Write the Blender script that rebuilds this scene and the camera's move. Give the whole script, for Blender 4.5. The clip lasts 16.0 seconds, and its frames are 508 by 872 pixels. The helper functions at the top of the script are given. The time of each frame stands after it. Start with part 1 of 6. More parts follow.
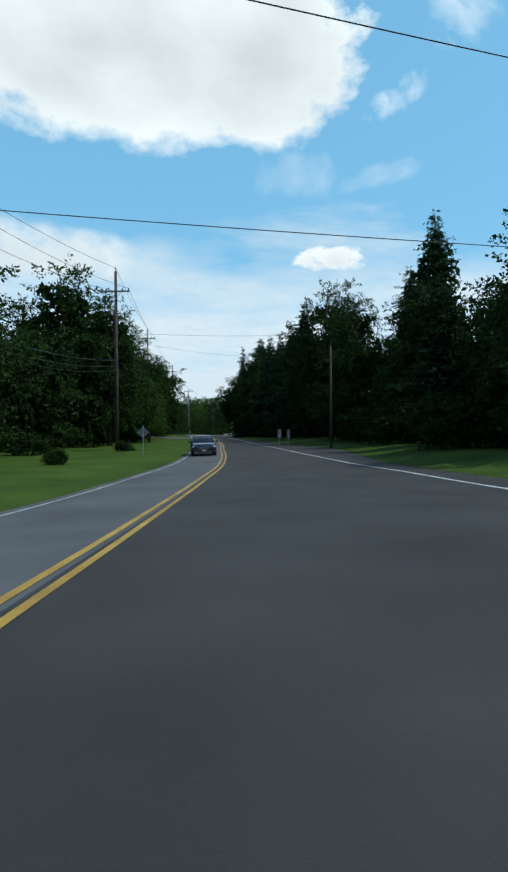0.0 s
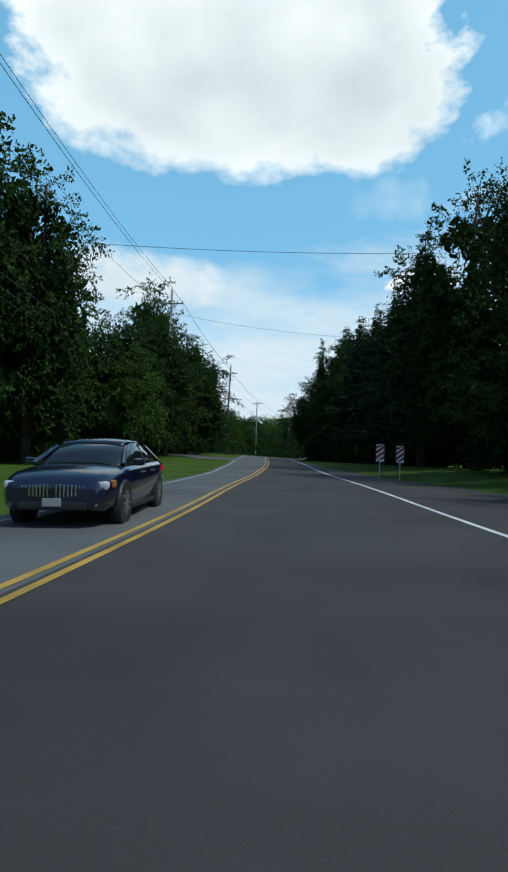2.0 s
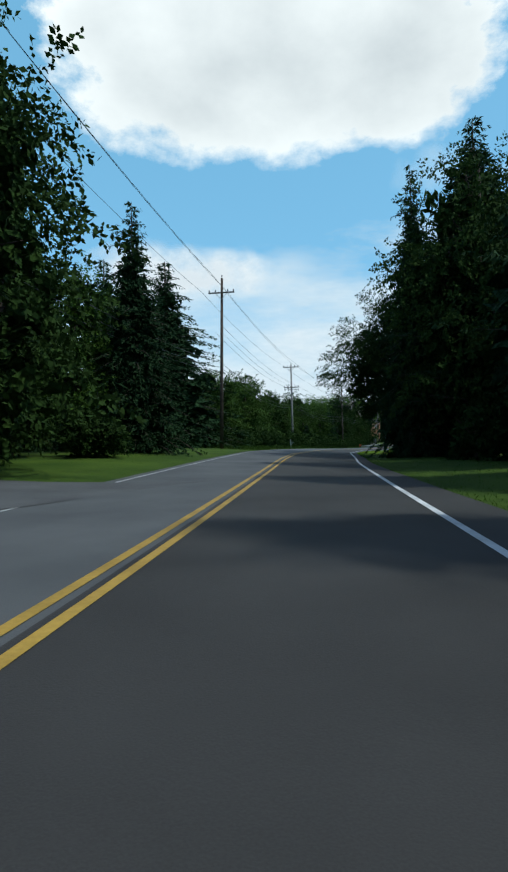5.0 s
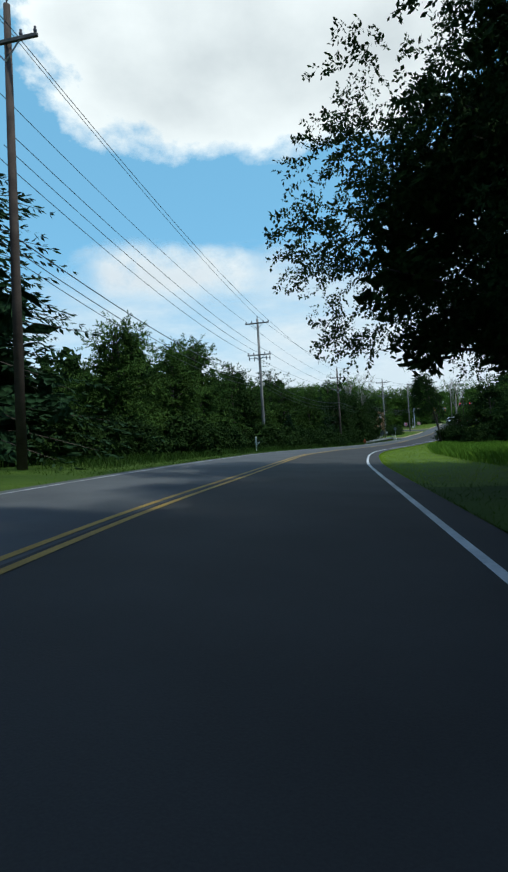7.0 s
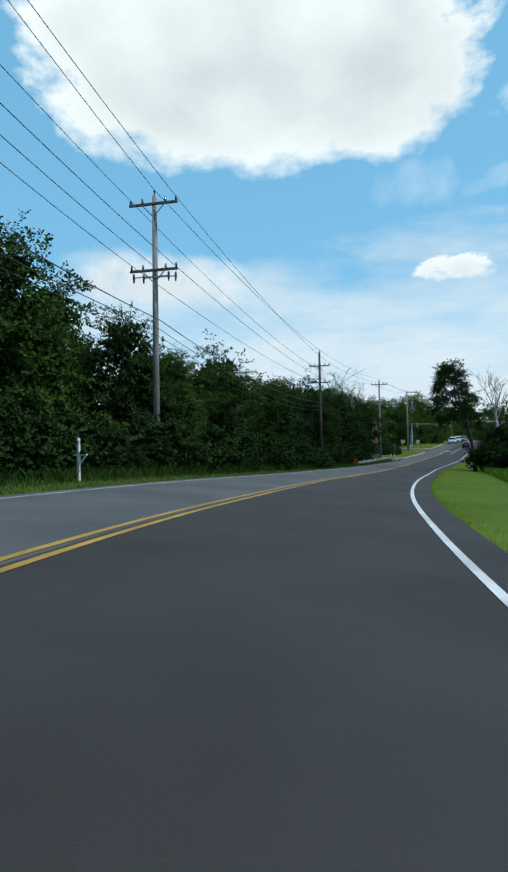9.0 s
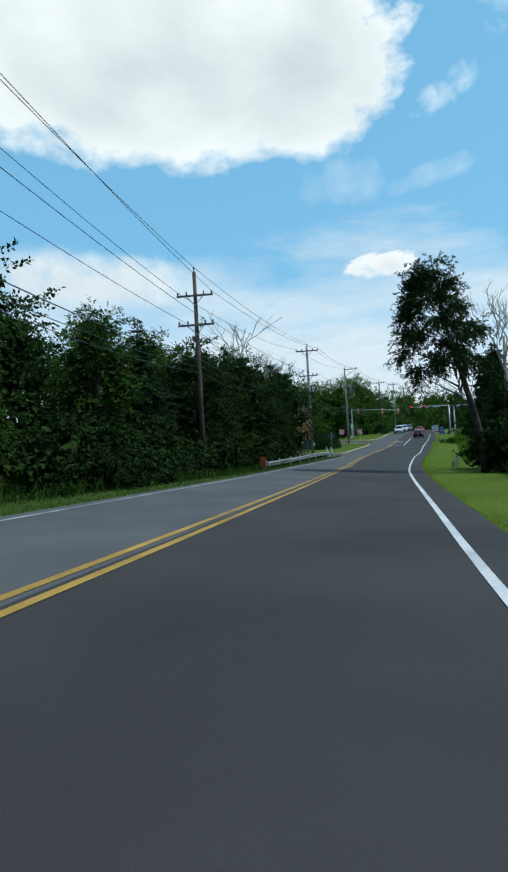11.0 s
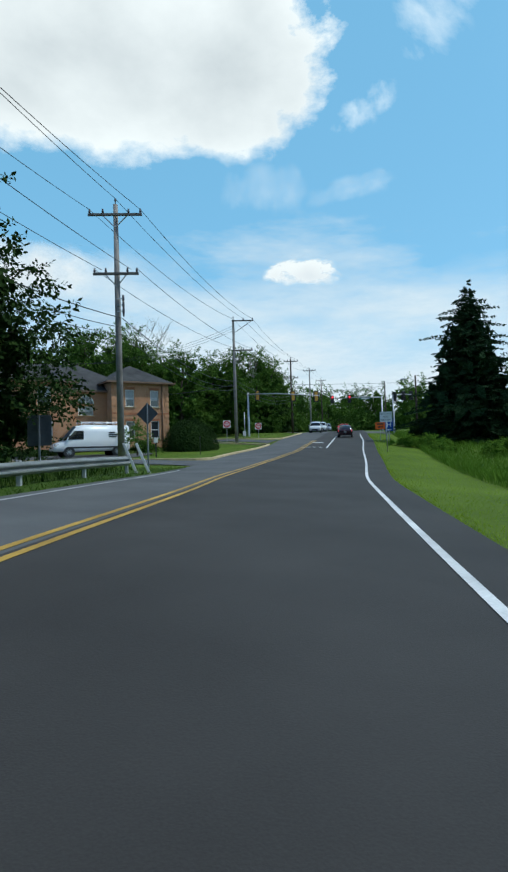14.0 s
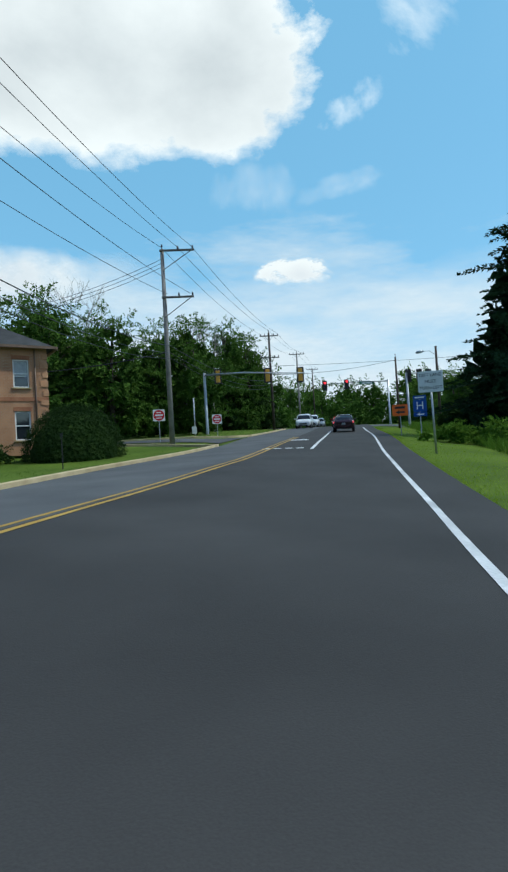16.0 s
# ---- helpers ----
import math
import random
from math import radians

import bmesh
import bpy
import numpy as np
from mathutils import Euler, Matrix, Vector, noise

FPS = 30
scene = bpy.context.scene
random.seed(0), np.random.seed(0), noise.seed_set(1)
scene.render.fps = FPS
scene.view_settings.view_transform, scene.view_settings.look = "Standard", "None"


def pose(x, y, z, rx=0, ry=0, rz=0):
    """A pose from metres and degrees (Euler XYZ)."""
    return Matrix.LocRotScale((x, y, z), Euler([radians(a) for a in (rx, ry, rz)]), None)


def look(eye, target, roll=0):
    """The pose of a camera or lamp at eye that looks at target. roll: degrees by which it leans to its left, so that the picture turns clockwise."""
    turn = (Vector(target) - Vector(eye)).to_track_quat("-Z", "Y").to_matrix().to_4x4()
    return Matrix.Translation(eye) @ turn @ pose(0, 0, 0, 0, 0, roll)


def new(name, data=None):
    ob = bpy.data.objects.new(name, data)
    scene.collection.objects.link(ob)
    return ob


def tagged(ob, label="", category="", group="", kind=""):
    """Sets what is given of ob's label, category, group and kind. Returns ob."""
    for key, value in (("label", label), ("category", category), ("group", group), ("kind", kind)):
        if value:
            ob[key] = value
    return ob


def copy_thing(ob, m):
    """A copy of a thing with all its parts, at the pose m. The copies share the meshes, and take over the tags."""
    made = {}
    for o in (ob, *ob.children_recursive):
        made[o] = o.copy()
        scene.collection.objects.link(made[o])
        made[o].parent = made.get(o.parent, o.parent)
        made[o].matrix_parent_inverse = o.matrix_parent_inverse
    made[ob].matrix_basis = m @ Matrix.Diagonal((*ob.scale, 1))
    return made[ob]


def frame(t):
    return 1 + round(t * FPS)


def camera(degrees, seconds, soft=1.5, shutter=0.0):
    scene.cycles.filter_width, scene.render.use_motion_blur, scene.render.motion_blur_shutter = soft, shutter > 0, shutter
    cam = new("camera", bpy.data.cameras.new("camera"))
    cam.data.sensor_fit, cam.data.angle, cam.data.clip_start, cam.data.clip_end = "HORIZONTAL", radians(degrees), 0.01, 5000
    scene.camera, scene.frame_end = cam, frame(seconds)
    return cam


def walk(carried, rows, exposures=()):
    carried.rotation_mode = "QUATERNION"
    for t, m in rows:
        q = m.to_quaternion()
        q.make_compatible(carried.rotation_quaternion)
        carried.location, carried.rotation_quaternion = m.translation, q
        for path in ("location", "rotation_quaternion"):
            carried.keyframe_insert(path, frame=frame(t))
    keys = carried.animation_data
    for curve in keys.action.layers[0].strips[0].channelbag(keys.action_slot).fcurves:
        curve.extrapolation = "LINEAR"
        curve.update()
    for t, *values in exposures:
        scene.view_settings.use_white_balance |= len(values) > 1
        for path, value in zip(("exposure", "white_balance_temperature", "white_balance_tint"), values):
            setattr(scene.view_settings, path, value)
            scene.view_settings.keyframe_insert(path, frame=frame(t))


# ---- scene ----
cam = camera(49.0, 16.0, 2.2)
PATH = [
    (0, (2.75, 0.913, 1.158), (2.763, 2.912, 1.139), -0.4),
    (0.5, (3.269, 8.614, 0.874), (3.27, 10.614, 0.88), -0.4),
    (1, (3.611, 16.44, 0.624), (3.513, 18.437, 0.632), 0.6),
    (1.5, (3.803, 24.1, 0.628), (3.628, 26.093, 0.64), 0.4),
    (2, (3.704, 31.805, 0.632), (3.415, 33.783, 0.697), 2.0),
    (2.5, (3.527, 39.521, 0.653), (3.139, 41.483, 0.669), 2.6),
    (3, (2.999, 47.4, 0.576), (2.551, 49.343, 0.424), 0.5),
    (3.5, (2.284, 55.25, 0.672), (1.86, 57.202, 0.566), -0.6),
    (6, (-1.983, 95.459, 1.082), (-2.489, 97.393, 1.142), -1.9),
    (6.5, (-2.717, 103.43, 1.171), (-3.201, 105.371, 1.193), -2.4),
    (7, (-3.463, 111.293, 1.069), (-3.926, 113.239, 1.089), -3.5),
    (7.5, (-4.121, 118.942, 1.117), (-4.565, 120.892, 1.141), -2.5),
    (8, (-4.689, 126.496, 1.054), (-5.128, 128.447, 1.102), -1.0),
    (8.5, (-5.275, 133.981, 1.064), (-5.706, 135.934, 1.076), -1.0),
    (9, (-5.667, 141.294, 0.902), (-6.067, 143.252, 0.97), -0.9),
    (9.5, (-5.693, 148.5, 0.871), (-6.049, 150.468, 0.924), -0.4),
    (10, (-5.374, 155.385, 0.814), (-5.669, 157.362, 0.872), -2.1),
    (12.5, (-2.033, 188.193, 0.431), (-2.06, 190.192, 0.49), -2.0),
    (13, (-1.041, 194.262, 0.467), (-1.011, 196.26, 0.556), -2.1),
    (13.5, (0.035, 200.164, 0.41), (0.07, 202.162, 0.503), -1.9),
    (14, (1.101, 205.813, 0.331), (1.213, 207.809, 0.387), -1.8),
    (14.5, (2.187, 211.299, 0.372), (2.285, 213.296, 0.401), -3.8),
    (15, (3.294, 216.556, 0.333), (3.4, 218.553, 0.39), -3.7),
    (15.5, (4.479, 221.393, 0.433), (4.595, 223.388, 0.522), -3.2),
    (16, (5.341, 226.043, 0.437), (5.468, 228.038, 0.496), -3.4),
]
EXPOSURES = [(0, -0.15, 5800, -1), (16, -0.15, 5800, -1)]
walk(cam, [(t, look(eye, target, roll)) for t, eye, target, roll in PATH], EXPOSURES)

# ---- daylight ----
SUN_AZ, SUN_EL = 100.0, 55.0  # bearing from +y towards +x, and height, in degrees
world = bpy.data.worlds.new("sky")
scene.world = world
world.use_nodes = True
sky = world.node_tree.nodes.new("ShaderNodeTexSky")
sky.sky_type = "NISHITA"
sky.sun_disc = False
sky.sun_elevation = radians(SUN_EL)
sky.sun_rotation = radians(SUN_AZ)
sky.air_density, sky.dust_density, sky.ozone_density = 1.0, 0.3, 0.6
world.node_tree.links.new(sky.outputs["Color"], world.node_tree.nodes["Background"].inputs["Color"])
world.node_tree.nodes["Background"].inputs["Strength"].default_value = 0.165
sun = new("sun", bpy.data.lights.new("sun", "SUN"))
sun.data.energy, sun.data.angle, sun.data.color = 3.0, radians(1.5), (1.0, 0.95, 0.87)
sun.matrix_basis = look((math.sin(radians(SUN_AZ)) * 50, math.cos(radians(SUN_AZ)) * 50, math.tan(radians(SUN_EL)) * 50), (0, 0, 0))

# The road climbs and bends; its height and edges by stations along y.


def table(y, rows):
    """Smooth value at y from rows of (station, value)."""
    if y <= rows[0][0]:
        return rows[0][1] + (y - rows[0][0]) * (rows[1][1] - rows[0][1]) / (rows[1][0] - rows[0][0])
    if y >= rows[-1][0]:
        return rows[-1][1] + (y - rows[-1][0]) * (rows[-1][1] - rows[-2][1]) / (rows[-1][0] - rows[-2][0])
    for i in range(len(rows) - 1):
        if rows[i][0] <= y <= rows[i + 1][0]:
            break
    (y0, v0), (y1, v1) = rows[i], rows[i + 1]
    a = rows[max(i - 1, 0)]
    b = rows[min(i + 2, len(rows) - 1)]
    m0 = (v1 - a[1]) / (y1 - a[0])
    m1 = (b[1] - v0) / (b[0] - y0)
    u, h = (y - y0) / (y1 - y0), y1 - y0
    return (v0 * (2 * u**3 - 3 * u**2 + 1) + m0 * h * (u**3 - 2 * u**2 + u)
            + v1 * (3 * u**2 - 2 * u**3) + m1 * h * (u**3 - u**2))


ROAD_Z = [(-60, 0.6), (0, 0.05), (9, -0.22), (16, -0.4), (24, -0.49), (32, -0.53), (40, -0.51), (47, -0.46), (55, -0.39),
          (75, -0.2), (95, -0.02), (111, 0.02), (126, -0.03), (141, -0.15), (155, -0.29), (188, -0.64), (206, -0.73),
          (217, -0.72), (226, -0.66), (235, -0.4), (245, 0.2), (253, 0.7), (261, 1.15), (275, 1.95), (293, 3.0),
          (310, 3.7), (340, 4.4), (400, 5.0), (460, 5.2)]
YELLOW = [(-60, 2.2), (0, 1), (13, 0.97), (20, 1.08), (28, 1.24), (36, 1.05), (43, 0.72), (50, 0.25), (59, -0.17), (65, -0.65),
          (70, -1.05), (82, -2.35), (95, -4), (105.4, -5.4), (112, -6.2), (118.6, -6.95), (126.6, -7.45), (136, -8.12),
          (145, -8.7), (150, -8.74), (155.5, -8.39), (160, -8), (165.7, -7.45), (170, -6.75), (184, -4.8), (198, -2.82),
          (204, -1.85), (211, -0.95), (218, 0.14), (224, 0.97), (228, 1.77), (233.5, 3), (237.5, 4.15), (241, 5.2), (244, 6.15),
          (253, 8.3), (262, 10.4), (300, 19.3), (460, 57)]
RIGHT = [(-60, 11), (0, 9.2), (20, 8.4), (26.5, 7.65), (35, 6.9), (43.2, 5.9), (51, 4.95), (57.5, 3.97), (65.2, 2.87),
          (72.5, 2.06), (82, 1), (93, -0.4), (104.4, -1.71), (113, -2.42), (121, -3.12), (129, -3.82), (135.5, -4.3),
          (144, -4.58), (149.5, -4.66), (156.5, -4.52), (163.5, -4), (172, -3.05), (180, -1.9), (196.5, 0.56), (204, 1.9),
          (211, 3.25), (218, 4.65), (225, 6.1), (230, 7.35), (235, 8.65), (241, 10.1), (246, 11.3), (261, 15.15), (271, 17.45),
          (300, 24.4), (460, 63)]
LEFT = [(-60, -1.2), (0, -2.05), (15, -1.85), (22, -1.7), (30, -1.45), (38, -1.6), (47, -2.1), (52, -2.25), (59.7, -2.58),
          (66.5, -3.38), (73, -4.15), (84, -5.7), (95, -7.2), (108.5, -8.75), (114, -9.6), (119, -10.3), (130, -11.2),
          (140, -11.8), (150, -12.1), (158, -11.5), (168, -10), (184, -7.8), (198.4, -5.56), (204, -4.7), (210, -3.65),
          (218, -2.2), (226, -0.9), (232, -0.1), (238.2, 0.85), (243, 2.1), (251, 4.6), (262, 6.9), (268, 8.2), (292, 14),
          (300, 15.9), (460, 53)]
PAVED = [(-60, 2.6), (0, 2.2), (22, 1.4), (35, 2.6), (45, 3.9), (52, 3.4), (62, 2.2), (75, 1.5), (95, 0.8), (110, 0.6),
          (200, 0.75), (240, 1), (300, 1), (460, 1)]
VERGE_L = [(-60, 0.2), (40, 0.3), (60, 0.3), (100, 0.1), (150, -0.15), (185, -0.3), (203, -0.9), (214, -0.5), (226, 0.15), (235, 0.15), (243, -0.1), (249, -0.22),
          (256, -0.02), (264, 0.1), (300, 0.2), (460, 0.3)]
VERGE_R = [(-60, 0.4), (30, 0.5), (60, 0.3), (110, 0.25), (150, 0.2), (200, 0.1), (240, -0.25), (262, -0.3), (275, -0.35), (300, -0.2),
          (340, 0.1), (460, 0.4)]


BANK = [(-60, -0.02), (45, -0.02), (75, 0.0), (95, 0.03), (110, 0.06), (215, 0.065), (235, 0.05), (260, 0.02), (300, 0.0), (460, 0.0)]
CROWN = [(-60, 0), (200, 0), (220, 0), (232, 0.045), (244, 0.05), (256, 0.045), (266, 0), (290, 0), (460, 0)]
SPINE = [(-60, 1.0), (0, 2.7), (16, 3.55), (31, 3.7), (47, 3.0), (55, 2.28), (75, 0.3), (95, -1.98), (111, -3.46), (126, -4.69), (141, -5.6), (149, -5.69),
         (155, -5.37), (170, -4.1), (188, -2.03), (200, 0.035), (211, 2.19), (221, 4.3), (232, 6.9), (460, 60)]


def road_z(y):
    return table(y, ROAD_Z)


def surface_z(x, y):
    """The road's surface, banked about its spine in the bends."""
    y = min(max(y, -300), 460)
    yy = max(y, -60)
    z = road_z(y) + table(yy, BANK) * min(max(table(yy, SPINE) - x, -8.0), 12.0)
    return z - max(table(yy, CROWN), 0.0) * min(max(table(yy, YELLOW) - x, 0.0), 6.0)


def edge_l(y):
    return table(y, LEFT) - 0.35


def edge_r(y):
    return table(y, RIGHT) + table(y, PAVED)


def soft(u):
    u = min(max(u, 0.0), 1.0)
    return u * u * (3 - 2 * u)


def ground_z(x, y):
    z = surface_z(x, y)
    yy = min(max(y, -60), 460)
    dl, dr = edge_l(yy) - x, x - edge_r(yy)
    d = max(dl, dr)
    if d <= 0:
        return z - 0.06
    rise = table(yy, VERGE_L) if dl > 0 else table(yy, VERGE_R)
    z += -0.025 + rise * soft(d / 5.0)
    z += 0.10 * soft((d - 1) / 8) * noise.noise((x * 0.12, y * 0.12, 0.3))
    z += soft((d - 40) / 300) * (3.5 + 3.0 * noise.noise((x * 0.004, y * 0.004, 4.0)))
    return z


# ---- small building helpers ----


def mesh_np(name, verts, faces):
    me = bpy.data.meshes.new(name)
    me.from_pydata([tuple(v) for v in verts], [], [tuple(f) for f in faces])
    me.update()
    return me


def quads_np(name, verts):
    """A mesh of loose quads from an array (n, 4, 3)."""
    v = np.asarray(verts, dtype=np.float32).reshape(-1, 3)
    n = len(v) // 4
    me = bpy.data.meshes.new(name)
    me.vertices.add(4 * n)
    me.vertices.foreach_set("co", v.ravel())
    me.loops.add(4 * n)
    me.loops.foreach_set("vertex_index", np.arange(4 * n, dtype=np.int32))
    me.polygons.add(n)
    me.polygons.foreach_set("loop_start", np.arange(0, 4 * n, 4, dtype=np.int32))
    me.update(calc_edges=True)
    me.validate()
    return me


def thing(name, m=None, label="", category="", group="", kind=""):
    ob = new(name)
    if m is not None:
        ob.matrix_basis = m
    return tagged(ob, label, category, group, kind)


def part(name, bm, material, parent, label=""):
    """Links a bmesh or a mesh as one object under a thing or a part."""
    if isinstance(bm, bmesh.types.BMesh):
        me = bpy.data.meshes.new(name)
        bm.to_mesh(me)
        bm.free()
    else:
        me = bm
    ob = new(name, me)
    if not me.materials:
        me.materials.append(material)
    ob.parent = parent
    return tagged(ob, label)


def box(bm, size, m=None, bevel=0.0):
    """A box of the given size about its own middle, moved by m."""
    made = bmesh.ops.create_cube(bm, size=1.0)["verts"]
    bmesh.ops.scale(bm, verts=made, vec=size)
    if bevel:
        es = list({e for v in made for e in v.link_edges})
        r = bmesh.ops.bevel(bm, geom=es, offset=bevel, segments=2, affect="EDGES", profile=0.5)
        made = list({v for f in r["faces"] for v in f.verts} | {v for v in made if v.is_valid})
    if m is not None:
        bmesh.ops.transform(bm, verts=made, matrix=m)
    return bm


def boxes(*rows, bevel=0.0):
    """One bmesh of boxes: rows of (size, place)."""
    bm = bmesh.new()
    for size, place in rows:
        box(bm, size, Matrix.Translation(place), bevel)
    return bm


def tube(points, radii, sides=10, cap=True):
    """A bmesh tube along points with a radius at each."""
    bm = bmesh.new()
    rings = []
    for i, p in enumerate(points):
        p = Vector(p)
        a = Vector(points[max(i - 1, 0)])
        b = Vector(points[min(i + 1, len(points) - 1)])
        d = (b - a).normalized()
        u = d.orthogonal().normalized() if abs(d.z) > 0.95 else d.cross(Vector((0, 0, 1))).normalized()
        if abs(d.z) > 0.95:
            u = (Vector((1, 0, 0)) - d * d.x).normalized()
        w = d.cross(u)
        r = radii[i] if hasattr(radii, "__len__") else radii
        rings.append([bm.verts.new(p + r * (math.cos(2 * math.pi * k / sides) * u + math.sin(2 * math.pi * k / sides) * w)) for k in range(sides)])
    for ra, rb in zip(rings, rings[1:]):
        for k in range(sides):
            f = bm.faces.new((ra[k], ra[(k + 1) % sides], rb[(k + 1) % sides], rb[k]))
            f.smooth = sides > 6
    if cap:
        bm.faces.new(rings[0][::-1])
        bm.faces.new(rings[-1])
    bmesh.ops.recalc_face_normals(bm, faces=bm.faces)
    return bm


def prism(outline, thick, m=None):
    """A flat outline (x, z) given depth thick along y, centred."""
    bm = bmesh.new()
    a = [bm.verts.new((x, -thick / 2, z)) for x, z in outline]
    b = [bm.verts.new((x, thick / 2, z)) for x, z in outline]
    bm.faces.new(a)
    bm.faces.new(b[::-1])
    n = len(a)
    for i in range(n):
        bm.faces.new((a[i], b[i], b[(i + 1) % n], a[(i + 1) % n]))
    bmesh.ops.recalc_face_normals(bm, faces=bm.faces)
    if m is not None:
        bmesh.ops.transform(bm, verts=bm.verts, matrix=m)
    return bm


def merge(*bms):
    out = bmesh.new()
    for b in bms:
        me = bpy.data.meshes.new("piece")
        b.to_mesh(me)
        b.free()
        out.from_mesh(me)
        bpy.data.meshes.remove(me)
    return out


# ---- materials ----


def surface(name, low, high, rough=0.8, scale=4.0, metal=0.0, bump=0.0, fine=40.0, spec=0.3, island=False, coat=0.0):
    """A procedural surface whose colour wanders between two colours at two scales."""
    m = bpy.data.materials.new(name)
    m.use_nodes = True
    nt = m.node_tree
    n, l = nt.nodes, nt.links
    b = n["Principled BSDF"]
    co = n.new("ShaderNodeTexCoord")
    big = n.new("ShaderNodeTexNoise")
    big.inputs["Scale"].default_value = scale
    big.inputs["Detail"].default_value = 6
    l.new(co.outputs["Object"], big.inputs["Vector"])
    small = n.new("ShaderNodeTexNoise")
    small.inputs["Scale"].default_value = fine
    small.inputs["Detail"].default_value = 4
    l.new(co.outputs["Object"], small.inputs["Vector"])
    add = n.new("ShaderNodeMath")
    add.operation = "MULTIPLY_ADD"
    l.new(small.outputs["Fac"], add.inputs[0])
    add.inputs[1].default_value = 0.4
    l.new(big.outputs["Fac"], add.inputs[2])
    src = add.outputs[0]
    if island:
        geo = n.new("ShaderNodeNewGeometry")
        mix = n.new("ShaderNodeMath")
        mix.operation = "MULTIPLY_ADD"
        l.new(geo.outputs["Random Per Island"], mix.inputs[0])
        mix.inputs[1].default_value = 0.5
        off = n.new("ShaderNodeMath")
        off.operation = "SUBTRACT"
        l.new(src, off.inputs[0])
        off.inputs[1].default_value = 0.25
        l.new(off.outputs[0], mix.inputs[2])
        src = mix.outputs[0]
    ramp = n.new("ShaderNodeValToRGB")
    ramp.color_ramp.elements[0].position = 0.45
    ramp.color_ramp.elements[1].position = 0.95
    ramp.color_ramp.elements[0].color = (*low, 1)
    ramp.color_ramp.elements[1].color = (*high, 1)
    l.new(src, ramp.inputs["Fac"])
    l.new(ramp.outputs["Color"], b.inputs["Base Color"])
    b.inputs["Roughness"].default_value = rough
    b.inputs["Metallic"].default_value = metal
    b.inputs["Specular IOR Level"].default_value = spec
    b.inputs["Coat Weight"].default_value = coat
    b.inputs["Coat Roughness"].default_value = 0.05
    if bump:
        bp = n.new("ShaderNodeBump")
        bp.inputs["Strength"].default_value = bump
        bp.inputs["Distance"].default_value = 0.02
        l.new(small.outputs["Fac"], bp.inputs["Height"])
        l.new(bp.outputs["Normal"], b.inputs["Normal"])
    return m


def foliage(name, low, high, through_light=0.35):
    """Leaves: colour varies from tree to tree and from leaf to leaf, and some light comes through."""
    m = bpy.data.materials.new(name)
    m.use_nodes = True
    nt = m.node_tree
    n, l = nt.nodes, nt.links
    b = n["Principled BSDF"]
    out = n["Material Output"]
    geo = n.new("ShaderNodeNewGeometry")
    info = n.new("ShaderNodeObjectInfo")
    a = n.new("ShaderNodeMath")
    a.operation = "MULTIPLY_ADD"
    l.new(geo.outputs["Random Per Island"], a.inputs[0])
    a.inputs[1].default_value = 0.4
    c = n.new("ShaderNodeMath")
    c.operation = "MULTIPLY"
    l.new(info.outputs["Random"], c.inputs[0])
    c.inputs[1].default_value = 0.45
    l.new(c.outputs[0], a.inputs[2])
    ramp = n.new("ShaderNodeValToRGB")
    ramp.color_ramp.elements[0].color = (*low, 1)
    ramp.color_ramp.elements[1].color = (*high, 1)
    l.new(a.outputs[0], ramp.inputs["Fac"])
    l.new(ramp.outputs["Color"], b.inputs["Base Color"])
    b.inputs["Roughness"].default_value = 0.85
    b.inputs["Specular IOR Level"].default_value = 0.08
    tr = n.new("ShaderNodeBsdfTranslucent")
    l.new(ramp.outputs["Color"], tr.inputs["Color"])
    mx = n.new("ShaderNodeMixShader")
    mx.inputs["Fac"].default_value = through_light
    l.new(b.outputs["BSDF"], mx.inputs[1])
    l.new(tr.outputs["BSDF"], mx.inputs[2])
    l.new(mx.outputs["Shader"], out.inputs["Surface"])
    return m


